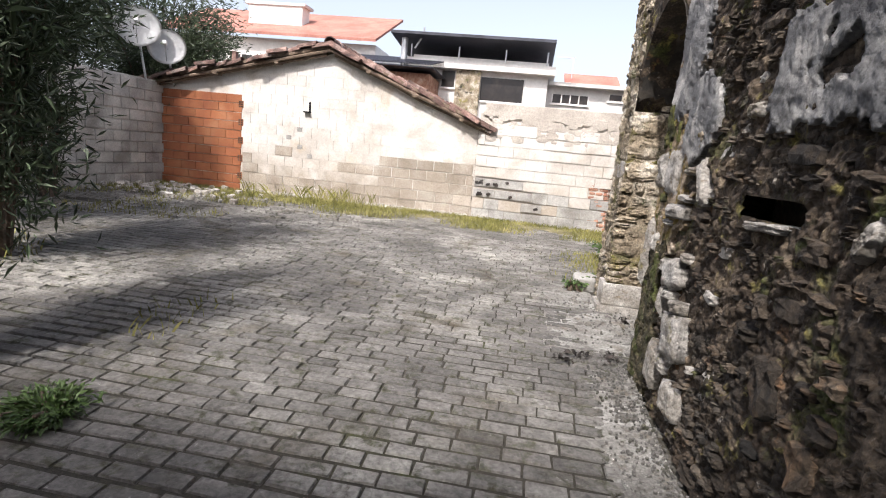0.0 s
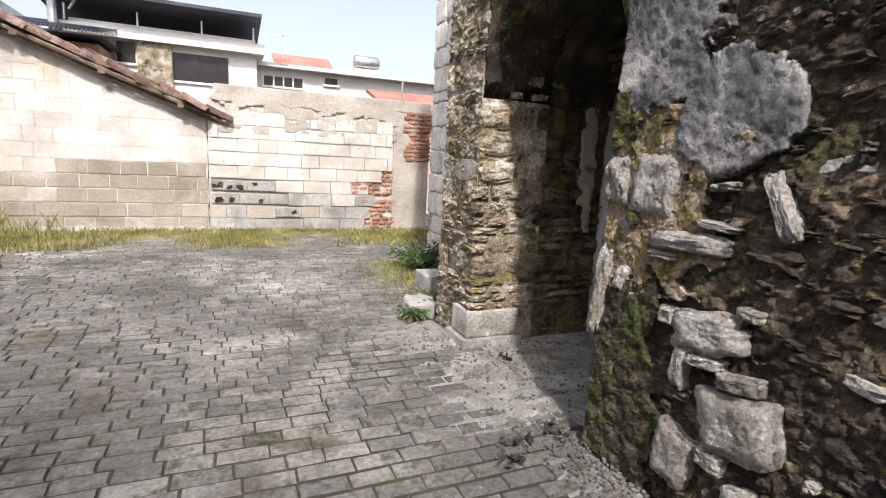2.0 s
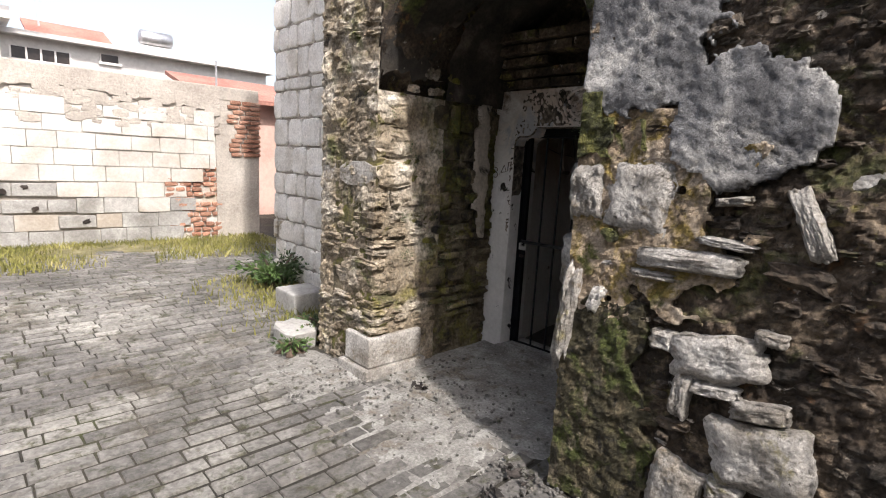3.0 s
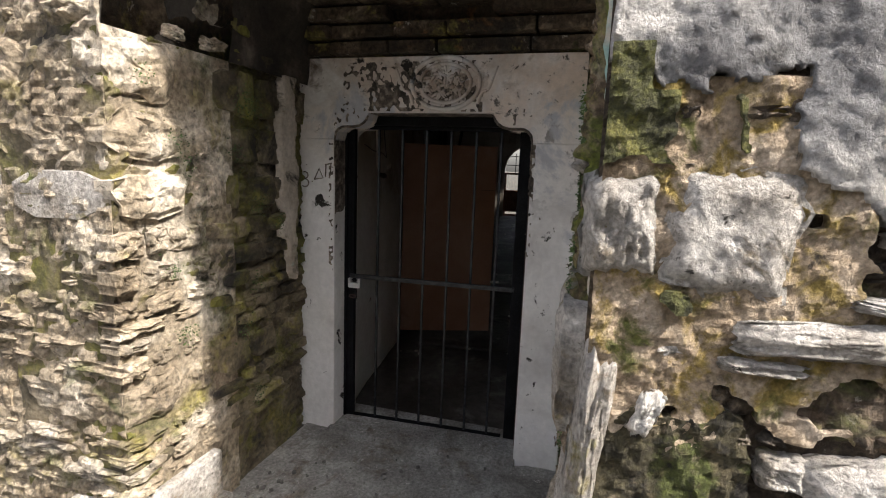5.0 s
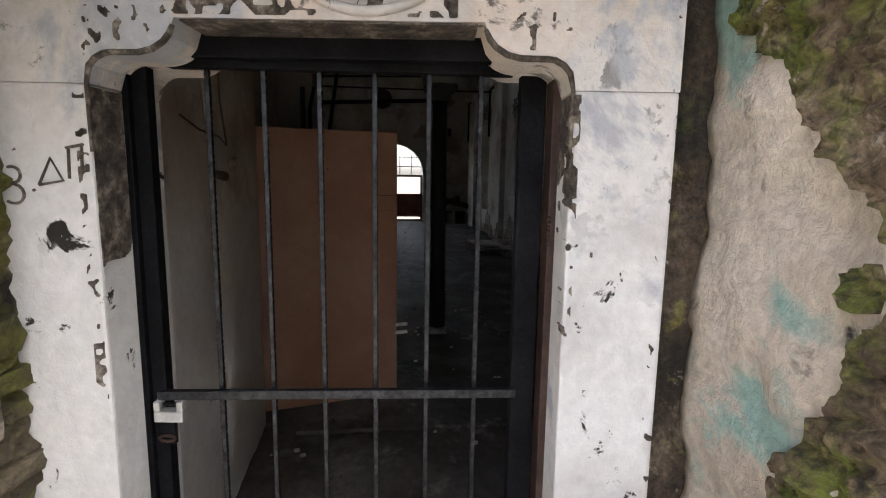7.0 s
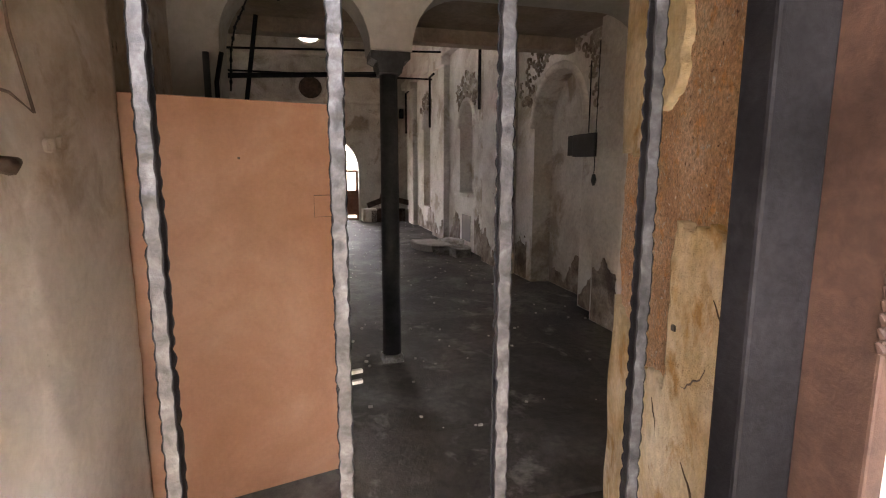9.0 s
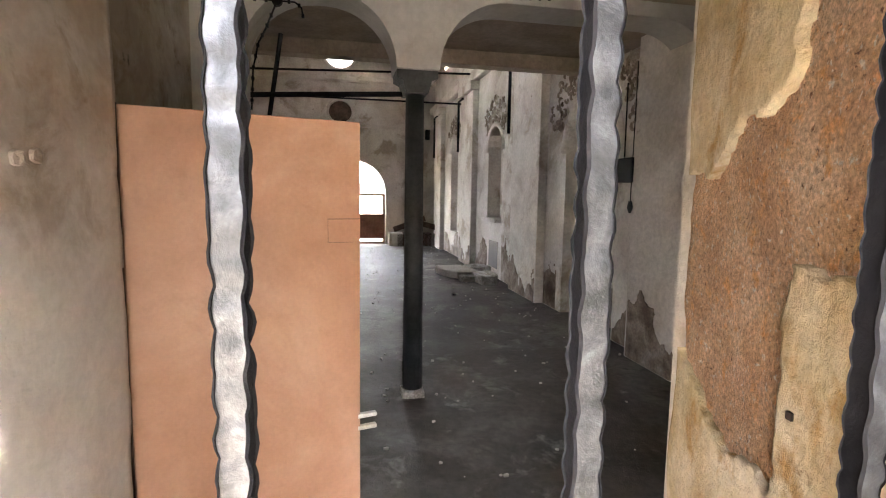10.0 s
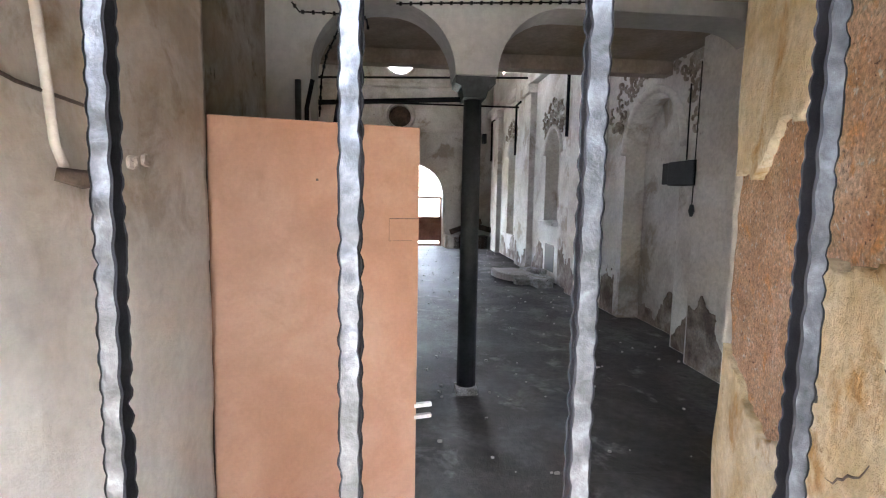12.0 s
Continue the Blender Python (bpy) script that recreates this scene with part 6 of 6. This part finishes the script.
part("body", bm, M_STEEL, lock)
bm = bmesh.new()
tube(bm, [(2.402, 5.236, 0.890), (2.402, 5.272, 0.890)], 0.006, 8)
part("shackle", bm, M_IRON, lock)
hasp = thing("gate_hasp", "rusty ring hasp below the padlock", "hasp", at=(2.41, 5.26, 0.78))
bm = bmesh.new()
tube(bm, [(2.405, 5.27 - 0.022 * math.cos(a), 0.79 + 0.008 * math.sin(a)) for a in [2 * math.pi * k / 14 for k in range(15)]], 0.004, 6, caps=False)
part("ring", bm, M_BROWNSTEEL, hasp)
part("plate", boxes((2.41, 2.425, 5.25, 5.29, 0.77, 0.84), bevel=0.002), M_IRON, hasp)

# ---- door leaf details ----
for z in (0.425, 0.48):
    part("lug", boxes(((p1 - p0).length - 0.01, (p1 - p0).length + 0.075, -0.004, 0.02, z, z + 0.018), m=lm, bevel=0.002), M_ASHLAR, leaf, "pale wooden lug")
part("repair_strip", boxes((0.75, (p1 - p0).length - 0.002, -0.0012, 0.001, 1.366, 1.369), (0.75, 0.7515, -0.0012, 0.001, 1.27, 1.366), (0.75, (p1 - p0).length - 0.03, -0.0011, 0.001, 1.268, 1.2695), m=lm), M_DARKWOOD, leaf, "cut line of a patched-in piece")
part("peephole", boxes((0.435, 0.445, -0.002, 0.001, 1.525, 1.535), m=lm), M_DARKWOOD, leaf)
part("hinge", boxes((-0.03, 0.02, -0.012, 0.0, 1.20, 1.32), m=lm, bevel=0.002), M_REVEALW, leaf, "pale painted hinge")

# passage wall fittings
def wall_y(x):
    return 5.40 + 0.134 * (x - 2.56)
pipe = thing("water_pipe", "old painted water pipe with a dark tap", "pipe", at=(3.18, wall_y(3.18), 1.5))
bm = bmesh.new()
tube(bm, [(3.15, wall_y(3.15) - 0.02, 2.8), (3.15, wall_y(3.15) - 0.02, 1.85), (3.19, wall_y(3.19) - 0.02, 1.56), (3.21, wall_y(3.21) - 0.03, 1.50)], 0.010, 8)
part("run", bm, M_REVEALW, pipe, smooth=True)
bm = bmesh.new()
tube(bm, [(3.17, wall_y(3.17) - 0.03, 1.50), (3.20, wall_y(3.2) - 0.07, 1.49), (3.27, wall_y(3.27) - 0.05, 1.50)], [0.014, 0.02, 0.010], 8)
part("tap", bm, M_DARKWOOD, pipe, smooth=True)
cable = thing("wall_cable", "thin drooping cable on the passage wall", "cable", at=(3.3, wall_y(3.3), 1.7))
bm = bmesh.new()
tube(bm, [(2.9, wall_y(2.9) - 0.012, 1.70), (3.1, wall_y(3.1) - 0.012, 1.665), (3.35, wall_y(3.35) - 0.012, 1.655), (3.45, wall_y(3.45) - 0.014, 1.62), (3.38, wall_y(3.38) - 0.012, 1.80), (3.33, wall_y(3.33) - 0.012, 2.3)], 0.004, 6)
part("strand", bm, M_DARKWOOD, cable)
for x, z in ((3.60, 1.555), (3.52, 1.545)):
    b = part("wall_lump", stone_bm(int(x * 100), 9, 0.3), M_REVEALW)
    b.matrix_basis = Matrix.Translation((x, wall_y(x) + 0.0, z)) @ Matrix.Rotation(radians(90), 4, "Z") @ Matrix.Diagonal((0.03, 0.045, 0.04, 1))
    tagged(b, "broken plaster lump round an old fixing", "plaster lump", "plaster lumps")

# ---- nave fittings ----
def at_in(u, v, z):
    return AXIS @ Vector((u, v, z))
def tube_in(pts, r, sides=8):
    bm = bmesh.new()
    return tube(bm, [at_in(*p) for p in pts], r, sides)
tie = thing("tie_rod", "dark iron tie rod between the arches", "tie rod", "tie rods", at=at_in(3.8, 0, 2.18))
part("rod", tube_in([(3.76, 0.75, 2.165), (3.60, -0.41, 2.20)], 0.019), M_IRON, tie)
tie = thing("tie_rod", "thin iron tie rod across the nave", "tie rod", "tie rods", at=at_in(5.0, 0, 2.6))
part("rod", tube_in([(5.0, 1.0, 2.62), (5.0, -1.25, 2.70)], 0.011), M_IRON, tie)
tie = thing("tie_rod", "thin iron tie rod across the nave", "tie rod", "tie rods", at=at_in(10, 0, 3.4))
part("rod", tube_in([(11.3, LW, 3.5), (11.3, RW, 3.5)], 0.02), M_IRON, tie)
strut = thing("iron_strut", "slanting iron strut beside the arch", "strut", at=at_in(3.9, 0.5, 2.0))
part("rod", tube_in([(3.74, 0.60, 1.75), (3.74, 0.47, 2.60)], 0.017), M_IRON, strut)
cond = thing("conduit", "dark clipped wiring and pipes following the arch", "conduit", at=at_in(3.3, 0.7, 2))
part("pipe", tube_in([(3.33, 0.76, 0.0), (3.33, 0.76, 2.24)], 0.022), M_COLUMN, cond, smooth=True)
part("pipe", tube_in([(3.31, 0.70, 0.0), (3.31, 0.70, 2.05), (3.31, 0.66, 2.24)], 0.016), M_IRON, cond, smooth=True)
def wiring(route):
    """A cable along the spandrel with a clip every 7 cm."""
    part("cable", tube_in([(3.345, v, z) for v, z in route], 0.006, 6), M_IRON, cond)
    rest = 0.03
    for (va, za), (vb, zb) in zip(route, route[1:]):
        run = math.hypot(vb - va, zb - za)
        while rest < run:
            q = rest / run
            v, z = va + (vb - va) * q, za + (zb - za) * q
            part("clip", inside((3.334, 3.358, v - 0.009, v + 0.009, z - 0.011, z + 0.011), bevel=0.003), M_IRON, cond)
            rest += 0.07
        rest -= run
wiring([(0.80, 2.75), (0.75, 2.69), (0.45, 2.69), (0.34, 2.69), (0.30, 2.66), (0.29, 2.60)])
wiring([(0.45, 2.69), (0.52, 2.52), (0.57, 2.42), (0.605, 2.26), (0.62, 2.0)])
wiring([(0.45, 2.69), (0.45, 2.90)])
wiring([(0.10, 2.775), (-0.30, 2.80), (-1.44, 2.865)])
bm = bmesh.new()
tube(bm, [at_in(3.325, 0.45, 2.69), at_in(3.36, 0.45, 2.69)], 0.034, 14)
part("junction_box", bm, M_IRON, cond, "round black junction box")
part("switch", boxes((3.42, 3.46, -0.565, -0.535, 1.86, 1.93), m=AXIS, bevel=0.004), M_IRON, col, "small black switch")

# pilasters, cornice, respond
trim = thing("trim_nave", "peeling plaster pilasters and cornice of the nave wall", "trim")
trim["kind"] = "structure"
for ua, ub in ((6.55, 7.70), (10.25, 11.30), (13.6, 14.3)):
    part("pilaster", inside((ua, ub, RW, RW + 0.13, FZ, 3.62), bevel=0.015), M_NAVE, trim)
    part("pilaster_cap", inside((ua - 0.05, ub + 0.05, RW, RW + 0.20, 3.62, 3.80), bevel=0.02), M_NAVE, trim)
part("cornice", inside((6.2, BACK, RW, RW + 0.16, 3.80, 4.0), bevel=0.03), M_NAVE, trim)
part("respond", inside((3.36, 4.15, RW, RW + 0.16, FZ, 2.92), bevel=0.01), M_NAVE, trim)
part("cornice_end", inside((BACK - 0.12, BACK, RW, LW, 4.66, 4.78), bevel=0.03), M_NAVE, trim)
part("cornice_end", inside((BACK - 0.09, BACK, RW, LW, 3.36, 3.44), bevel=0.02), M_NAVE, trim)
part("shelf", inside((8.55, 9.45, RW - 0.2, RW + 0.12, 0.98, 1.05), bevel=0.01), M_NAVE, trim, "niche ledge")
part("niche_hole", inside((8.72, 9.28, RW - 0.0, RW + 0.006, 0.12, 0.62), bevel=0.002), M_GLASSDARK, trim, "dark broken opening below the niche")
for v, z, r_ in OC:
    bm = bmesh.new()
    tube(bm, [at_in(BACK - 0.02, v + (r_ + 0.08) * math.cos(a), z + (r_ + 0.08) * math.sin(a)) for a in [2 * math.pi * k / 28 for k in range(29)]], 0.05, 8, caps=False)
    part("window_ring", bm, M_NAVE, trim, smooth=True)
# dark panel added to close the lower round recess
part("oculus_back", inside((BACK + 0.30, BACK + 0.34, -0.4, 0.4, 3.45, 4.2)), M_DARKWOOD, trim, "dark panel added behind the lower round recess")
def archivolt(ua, ub, zs, wd):
    c, r_ = (ua + ub) / 2, (ub - ua) / 2 + wd / 2
    bm = bmesh.new()
    pts = [at_in(c + r_ * math.cos(math.pi * k / 20), RW + 0.005, zs + r_ * math.sin(math.pi * k / 20)) for k in range(21)]
    return tube(bm, pts, wd / 2, 8)
for ua, ub, zs, sill in NICHES:
    part("archivolt", archivolt(ua, ub, zs, 0.09), M_NAVE, trim, smooth=True)
def stucco(c, zs, r0, r1, a0, a1, count, seed):
    """Curling stucco leaves in a fan over a niche."""
    bm = bmesh.new()
    q = random.Random(seed)
    for _ in range(count):
        a, r_ = q.uniform(a0, a1), q.uniform(r0, r1)
        u0, z0_ = c + r_ * math.cos(a), zs + r_ * math.sin(a)
        k0, sg, sz = q.uniform(0, 6.28), q.choice((-1, 1)), q.uniform(0.03, 0.075)
        pts = [at_in(u0 + sz * (1 - 0.12 * i) * math.cos(k0 + sg * i * 0.7), RW + 0.012, z0_ + sz * (1 - 0.12 * i) * math.sin(k0 + sg * i * 0.7)) for i in range(6)]
        tube(bm, pts, [0.010, 0.016, 0.018, 0.016, 0.012, 0.006], 5)
    return bm
M_STUCCORELIEF = mat("dirty_stucco_relief", [(0.35, (0.16, 0.12, 0.09)), (0.52, (0.30, 0.25, 0.20)), (0.7, (0.48, 0.43, 0.37))], 4, 40, 0.3, 0.4, 40)
part("stucco_relief", stucco(5.32, 2.02, 0.85, 1.25, 0.35, 3.0, 170, 1), M_STUCCORELIEF, trim, "crumbling stucco leaf relief")
part("stucco_relief", stucco(9.0, 2.28, 0.55, 0.98, 0.6, 2.55, 120, 2), M_STUCCORELIEF, trim, "crumbling stucco leaf relief")
part("stucco_relief", stucco(12.42, 2.5, 0.45, 0.85, 0.6, 2.55, 90, 3), M_STUCCORELIEF, trim, "crumbling stucco leaf relief")
for k, (u, zt_, zb_) in enumerate(((7.78, 3.62, 2.46), (11.36, 3.55, 2.44), (14.35, 3.6, 2.5))):
    rod = thing("wall_rod", "dark iron rod bracketed to the nave wall", "iron rod", "wall rods", at=at_in(u, RW + 0.15, zb_))
    part("rod", tube_in([(u - 0.35, RW + 0.16, zt_ + 0.02), (u, RW + 0.17, zt_), (u, RW + 0.17, zb_)], 0.026), M_IRON, rod)

# rotted dado: dark bare masonry where plaster fell
def dado(u0, u1, v, top, seed, along="u"):
    o = at_in(u0, v, 0) if along == "u" else at_in(u0, v, 0)
    sd = (AXIS.to_3x3() @ Vector((1, 0, 0)))
    nd = (AXIS.to_3x3() @ Vector((0, 1, 0)))
    return flake_sheet(o, sd, nd, 0, u1 - u0, FZ, top + 0.35, 0.025, 0.006, seed, lambda s, z, w: z < top * (0.55 + 6.5 * w + 0.35 * math.sin(s * 5 + seed)))
for u0, u1, v, top, sd in ((4.16, 4.68, RW, 0.75, 2.0), (3.4, 4.14, RW + 0.16, 0.65, 5.0), (6.12, 6.55, RW, 0.6, 7.0), (6.57, 7.7, RW + 0.13, 0.55, 9.0), (7.75, 8.5, RW, 0.7, 11.0),
                           (9.4, 10.2, RW, 0.7, 13.0), (10.27, 11.28, RW + 0.13, 0.6, 15.0), (11.35, 13.5, RW, 0.6, 17.0), (4.7, 5.94, RW - 0.26, 0.5, 19.0)):
    part("bare_dado", dado(u0, u1, v, top, sd), M_DADO, trim, "dark rotted plaster edge", smooth=True)

# junction box and hanging bulb
jb = thing("meter_box", "dark metal box hanging open on the nave wall", "meter box", at=at_in(4.45, RW + 0.2, 1.63))
part("case", inside((4.17, 4.62, RW, RW + 0.17, 1.62, 1.85), bevel=0.01), M_IRON, jb)
part("lid", inside((4.62, 4.95, RW + 0.02, RW + 0.05, 1.64, 1.86), bevel=0.005), M_IRON, jb)
part("wire", tube_in([(4.3, RW + 0.05, 1.87), (4.3, RW + 0.04, 2.75)], 0.008, 6), M_IRON, jb)
part("wire", tube_in([(4.5, RW + 0.05, 1.87), (4.52, RW + 0.04, 2.6)], 0.008, 6), M_IRON, jb)
bulb = thing("hanging_bulb", "dead bulb hanging on a thin wire", "light bulb", at=at_in(4.12, RW + 0.2, 1.33))
part("wire", tube_in([(4.11, RW + 0.19, 2.7), (4.11, RW + 0.2, 1.42)], 0.005, 6), M_IRON, bulb)
part("holder", tube_in([(4.11, RW + 0.2, 1.44), (4.11, RW + 0.2, 1.38), (4.11, RW + 0.2, 1.33)], [0.016, 0.028, 0.012], 10), M_COLUMN, bulb, smooth=True)

# stone basin fragments by the wall
for k, (u, v, z, sx, sy, sz, rz, lab) in enumerate(((8.95, -2.05, 0.06, 0.9, 0.55, 0.14, 20, "broken round stone basin lying on the floor"), (8.6, -2.2, 0.01, 0.5, 0.35, 0.11, -15, "pale broken stone slab on the floor"),
                                         (8.35, -2.45, 0.03, 0.6, 0.38, 0.16, 5, "pale squared stone fragment on the floor"), (9.1, -2.5, 0.05, 0.5, 0.4, 0.2, 40, "grey stone fragment against the wall"))):
    t = thing("stone_fragment", lab, "stone fragment", "stone fragments", at=at_in(u, v, FZ))
    b = part("body", stone_bm(700 + k, 14, 0.5 if k == 0 else 0.85), M_PALE if k else M_CEMENT, t)
    b.matrix_basis = AXIS @ Matrix.Translation((u, v, z)) @ Matrix.Rotation(radians(rz), 4, "Z") @ Matrix.Rotation(radians(90), 4, "Y") @ Matrix.Diagonal((sz, sy, sx, 1))
# stacked boards and boxes beside the far door
rk = random.Random(12)
for k in range(6):
    v = -1.55 - 0.22 * k
    w = rk.uniform(0.18, 0.3)
    zb = FZ if k % 2 == 0 else FZ + 0.36
    t = thing("crate", "pale dusty crate stacked by the far wall", "crate", "crates by the wall", at=at_in(14.8, v, zb))
    part("body", inside((14.6, 15.05, v - w / 2 - 0.1, v + w / 2 + 0.06, FZ if k % 2 == 0 else FZ + 0.0, FZ + rk.uniform(0.3, 0.42)), bevel=0.01), rk.choice((M_CEMENT, M_DARKWOOD, M_NAVE)), t)
for k, (u, v, a) in enumerate(((14.5, -2.0, 20), (14.6, -2.4, -15))):
    t = thing("board", "loose dark board leaning on the crates", "board", "loose boards", at=at_in(u, v, 0.4))
    bm = boxes((-0.5, 0.5, -0.02, 0.02, -0.08, 0.08), m=AXIS @ Matrix.Translation((14.95, v, 0.58)) @ Matrix.Rotation(radians(90), 4, "Z") @ Matrix.Rotation(radians(a), 4, "Y"))
    part("plank", bm, M_DARKWOOD, t)

# far door: arched glazed leaf
fd = thing("door_far", "arched glazed door with a red-brown lower panel", "door", at=at_in(BACK + 0.2, DOOR_V, FZ))
fd["kind"] = "structure"
def fbox(v0, v1, z0, z1, d=0.05, off=0.2):
    return inside((BACK + off, BACK + off + d, v0, v1, z0, z1))
for v in (DOOR_V - DOOR_R, DOOR_V - 0.03, DOOR_V + DOOR_R - 0.07):
    part("stile", fbox(v, v + 0.07, FZ, 1.43), M_REDWOOD, fd)
for z in (FZ, 0.78, 1.39):
    part("rail", fbox(DOOR_V - DOOR_R, DOOR_V + DOOR_R, z, z + 0.07, 0.052, 0.199), M_REDWOOD, fd)
part("panel", fbox(DOOR_V - DOOR_R + 0.07, DOOR_V - 0.03, 0.10, 0.78, 0.03), M_REDWOOD, fd)
part("panel", fbox(DOOR_V + 0.04, DOOR_V + DOOR_R - 0.07, 0.10, 0.78, 0.03), M_REDWOOD, fd)
for k in range(1, 5):
    v = DOOR_V - DOOR_R + 2 * DOOR_R * k / 5
    hgt = math.sqrt(DOOR_R ** 2 - (v - DOOR_V) ** 2)
    part("muntin", fbox(v - 0.012, v + 0.012, 1.43, 1.38 + hgt, 0.03, 0.21), M_IRON, fd)
for z in (1.72, 2.02):
    hw = math.sqrt(DOOR_R ** 2 - (z - DOOR_S) ** 2)
    part("muntin", fbox(DOOR_V - hw, DOOR_V + hw, z - 0.012, z + 0.012, 0.032, 0.209), M_IRON, fd)
g = part("pane", fbox(DOOR_V - DOOR_R + 0.07, DOOR_V + DOOR_R - 0.07, 0.85, 1.39, 0.006, 0.222), M_GLASS, fd)
g.visible_shadow = False

# dust and scraps on the nave floor
rf = random.Random(55)
scr = []
for _ in range(420):
    u, v = rf.uniform(1.2, 14.5), rf.uniform(-2.6, 1.0)
    s = rf.uniform(0.008, 0.035)
    scr.append((rf.choice(PALES), AXIS @ Matrix.Translation((u, v, FZ + 0.015)) @ Matrix.Rotation(rf.uniform(0, 6.3), 4, "Z") @ Matrix.Rotation(1.57, 4, "Y") @ Matrix.Diagonal((s * 0.4, s, s * 0.7, 1))))
tagged(joined("floor_scraps", scr, M_CEMENT, None), "plaster scraps scattered on the nave floor", "debris", kind="stuff")
part("threshold", inside((1.55, 2.25, -2.6, 0.6, FZ + 0.0, FZ + 0.03), bevel=0.01), M_FLOOR, trim, "low stone step on the floor")

# ---- pieces of walls and paving ----
for by, bz, bw, bh, bt, bp in BIG:
    deep = by > 3.84
    piece("stone", STONES[int(by * 100) % 12] if 1.72 < by < 2.31 else BIGS[BIG.index((by, bz, bw, bh, bt, bp))], wall_church, put_stone(by + (0.02 if deep else 0), bz, bw * (1.08 if by > 2.6 else 0.72), bh * (1.08 if by > 2.6 else 0.72), -bt, bp * 0.6 if by > 2.6 else 0.002, 0.36 if deep else 0.14))
for x_, z_, w_, h_, tl, me in ((1.24, 1.05, 0.40, 0.44, 4, BIGS[4]), (1.40, 1.42, 0.16, 0.06, -5, BIGS[1]), (1.22, 1.60, 0.20, 0.07, 3, BIGS[3]), (1.58, 1.33, 0.09, 0.05, 6, BIGS[5]),
                               (1.48, 0.80, 0.24, 0.10, -4, PIERS[2]), (1.66, 0.55, 0.20, 0.08, 5, PIERS[6]), (1.42, 0.42, 0.34, 0.18, -2, PIERS[0])):
    piece("stone", me, wall_church, Matrix.Translation((x_, NY0 + (0.012 if h_ > 0.3 else -0.004), z_)) @ Matrix.Rotation(radians(-90), 4, "Z") @ Matrix.Rotation(radians(tl), 4, "X") @ Matrix.Diagonal((0.14, w_, h_, 1)))
for me, m in NEAR_RUBBLE:
    piece("stone", me, wall_church, m)
joined("rubble_stones", FAR_RUBBLE, M_RUBBLE, wall_church, "smaller and higher rubble stones")
for me, m in PIER_FRONT[:120] + PIER_SIDE[:150]:
    piece("pier_stone", me, wall_church, m)
joined("pier_stones", PIER_FRONT[120:] + PIER_SIDE[150:], M_PIER, wall_church, "higher pier stones")
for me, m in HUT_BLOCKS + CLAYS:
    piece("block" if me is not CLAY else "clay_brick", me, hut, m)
for k, (me, m) in enumerate(TILES[:290]):
    piece("roof_tile", me, hut, m)
joined("roof_tiles", TILES[290:], M_TILE, hut, "clay barrel tiles")
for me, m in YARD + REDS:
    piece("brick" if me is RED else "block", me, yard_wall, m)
for me, m in LEFTB:
    piece("block", me, left_wall, m)
for me, m in WING:
    piece("ashlar_block", me, wing, m)

# paving setts
paving = thing("pavement_yard", "grey rectangular paving setts in running bond with mossy joints", "paving")
paving["kind"] = "structure"
def sett_bm(seed):
    r = random.Random(seed)
    bm = bmesh.new()
    lo = [bm.verts.new((sx * 0.5, sy * 0.5, -0.5)) for sx, sy in ((-1, -1), (1, -1), (1, 1), (-1, 1))]
    md = [bm.verts.new((sx * (0.5 - r.uniform(0, 0.012)), sy * (0.5 - r.uniform(0, 0.05)), 0.28)) for sx, sy in ((-1, -1), (1, -1), (1, 1), (-1, 1))]
    hi = [bm.verts.new((sx * (0.484 - r.uniform(0, 0.018)), sy * (0.455 - r.uniform(0, 0.06)), 0.5 + r.uniform(-0.05, 0.05))) for sx, sy in ((-1, -1), (1, -1), (1, 1), (-1, 1))]
    for a, b in ((lo, md), (md, hi)):
        for k in range(4):
            bm.faces.new((a[k], a[(k + 1) % 4], b[(k + 1) % 4], b[k]))
    bm.faces.new(hi)
    return bm
SETTS = [mesh_of("sett", sett_bm(500 + k), M_PAVER) for k in range(8)]
rs = random.Random(77)
nearby, rest = [], []
y = -1.2
row = 0
while y < 11.2:
    dep = rs.uniform(0.114, 0.132)
    x = -9.0 + rs.uniform(0, 0.2)
    while x < 3.0:
        w = rs.uniform(0.18, 0.28)
        cx, cy = x + w / 2, y + dep / 2
        bowed = 0.06 * math.sin(cx * 0.5 + 1.0)
        cy += bowed
        ok = cx < 0.97 or cy > 6.3 and cx < 1.85 or 3.97 < cy < 5.40 and cx < 1.15 or cy > 8.95
        if ok and not (cx < -5.5 and noise.noise(Vector((cx * 0.6, cy * 0.6, 2))) > 0.25 and cy > 8):
            h = noise.noise(Vector((cx * 1.2, cy * 1.2, 0))) * 0.006 + rs.uniform(-0.003, 0.003)
            m = Matrix.Translation((cx, cy, -0.035 + h)) @ Matrix.Rotation(radians(rs.uniform(-2.2, 2.2)), 4, "Z") @ Matrix.Rotation(radians(rs.uniform(-0.8, 0.8)), 4, "X") @ \
                Matrix.Diagonal((w - 0.006, dep - 0.020, 0.07, 1))
            (nearby if -1.9 < cx < 0.9 and 1.9 < cy < 4.4 and len(nearby) < 290 else rest).append((rs.choice(SETTS), m))
        x += w
    y += dep
    row += 1
for me, m in nearby:
    piece("sett", me, paving, m)
joined("setts", rest, M_PAVER, paving, "grey paving setts")
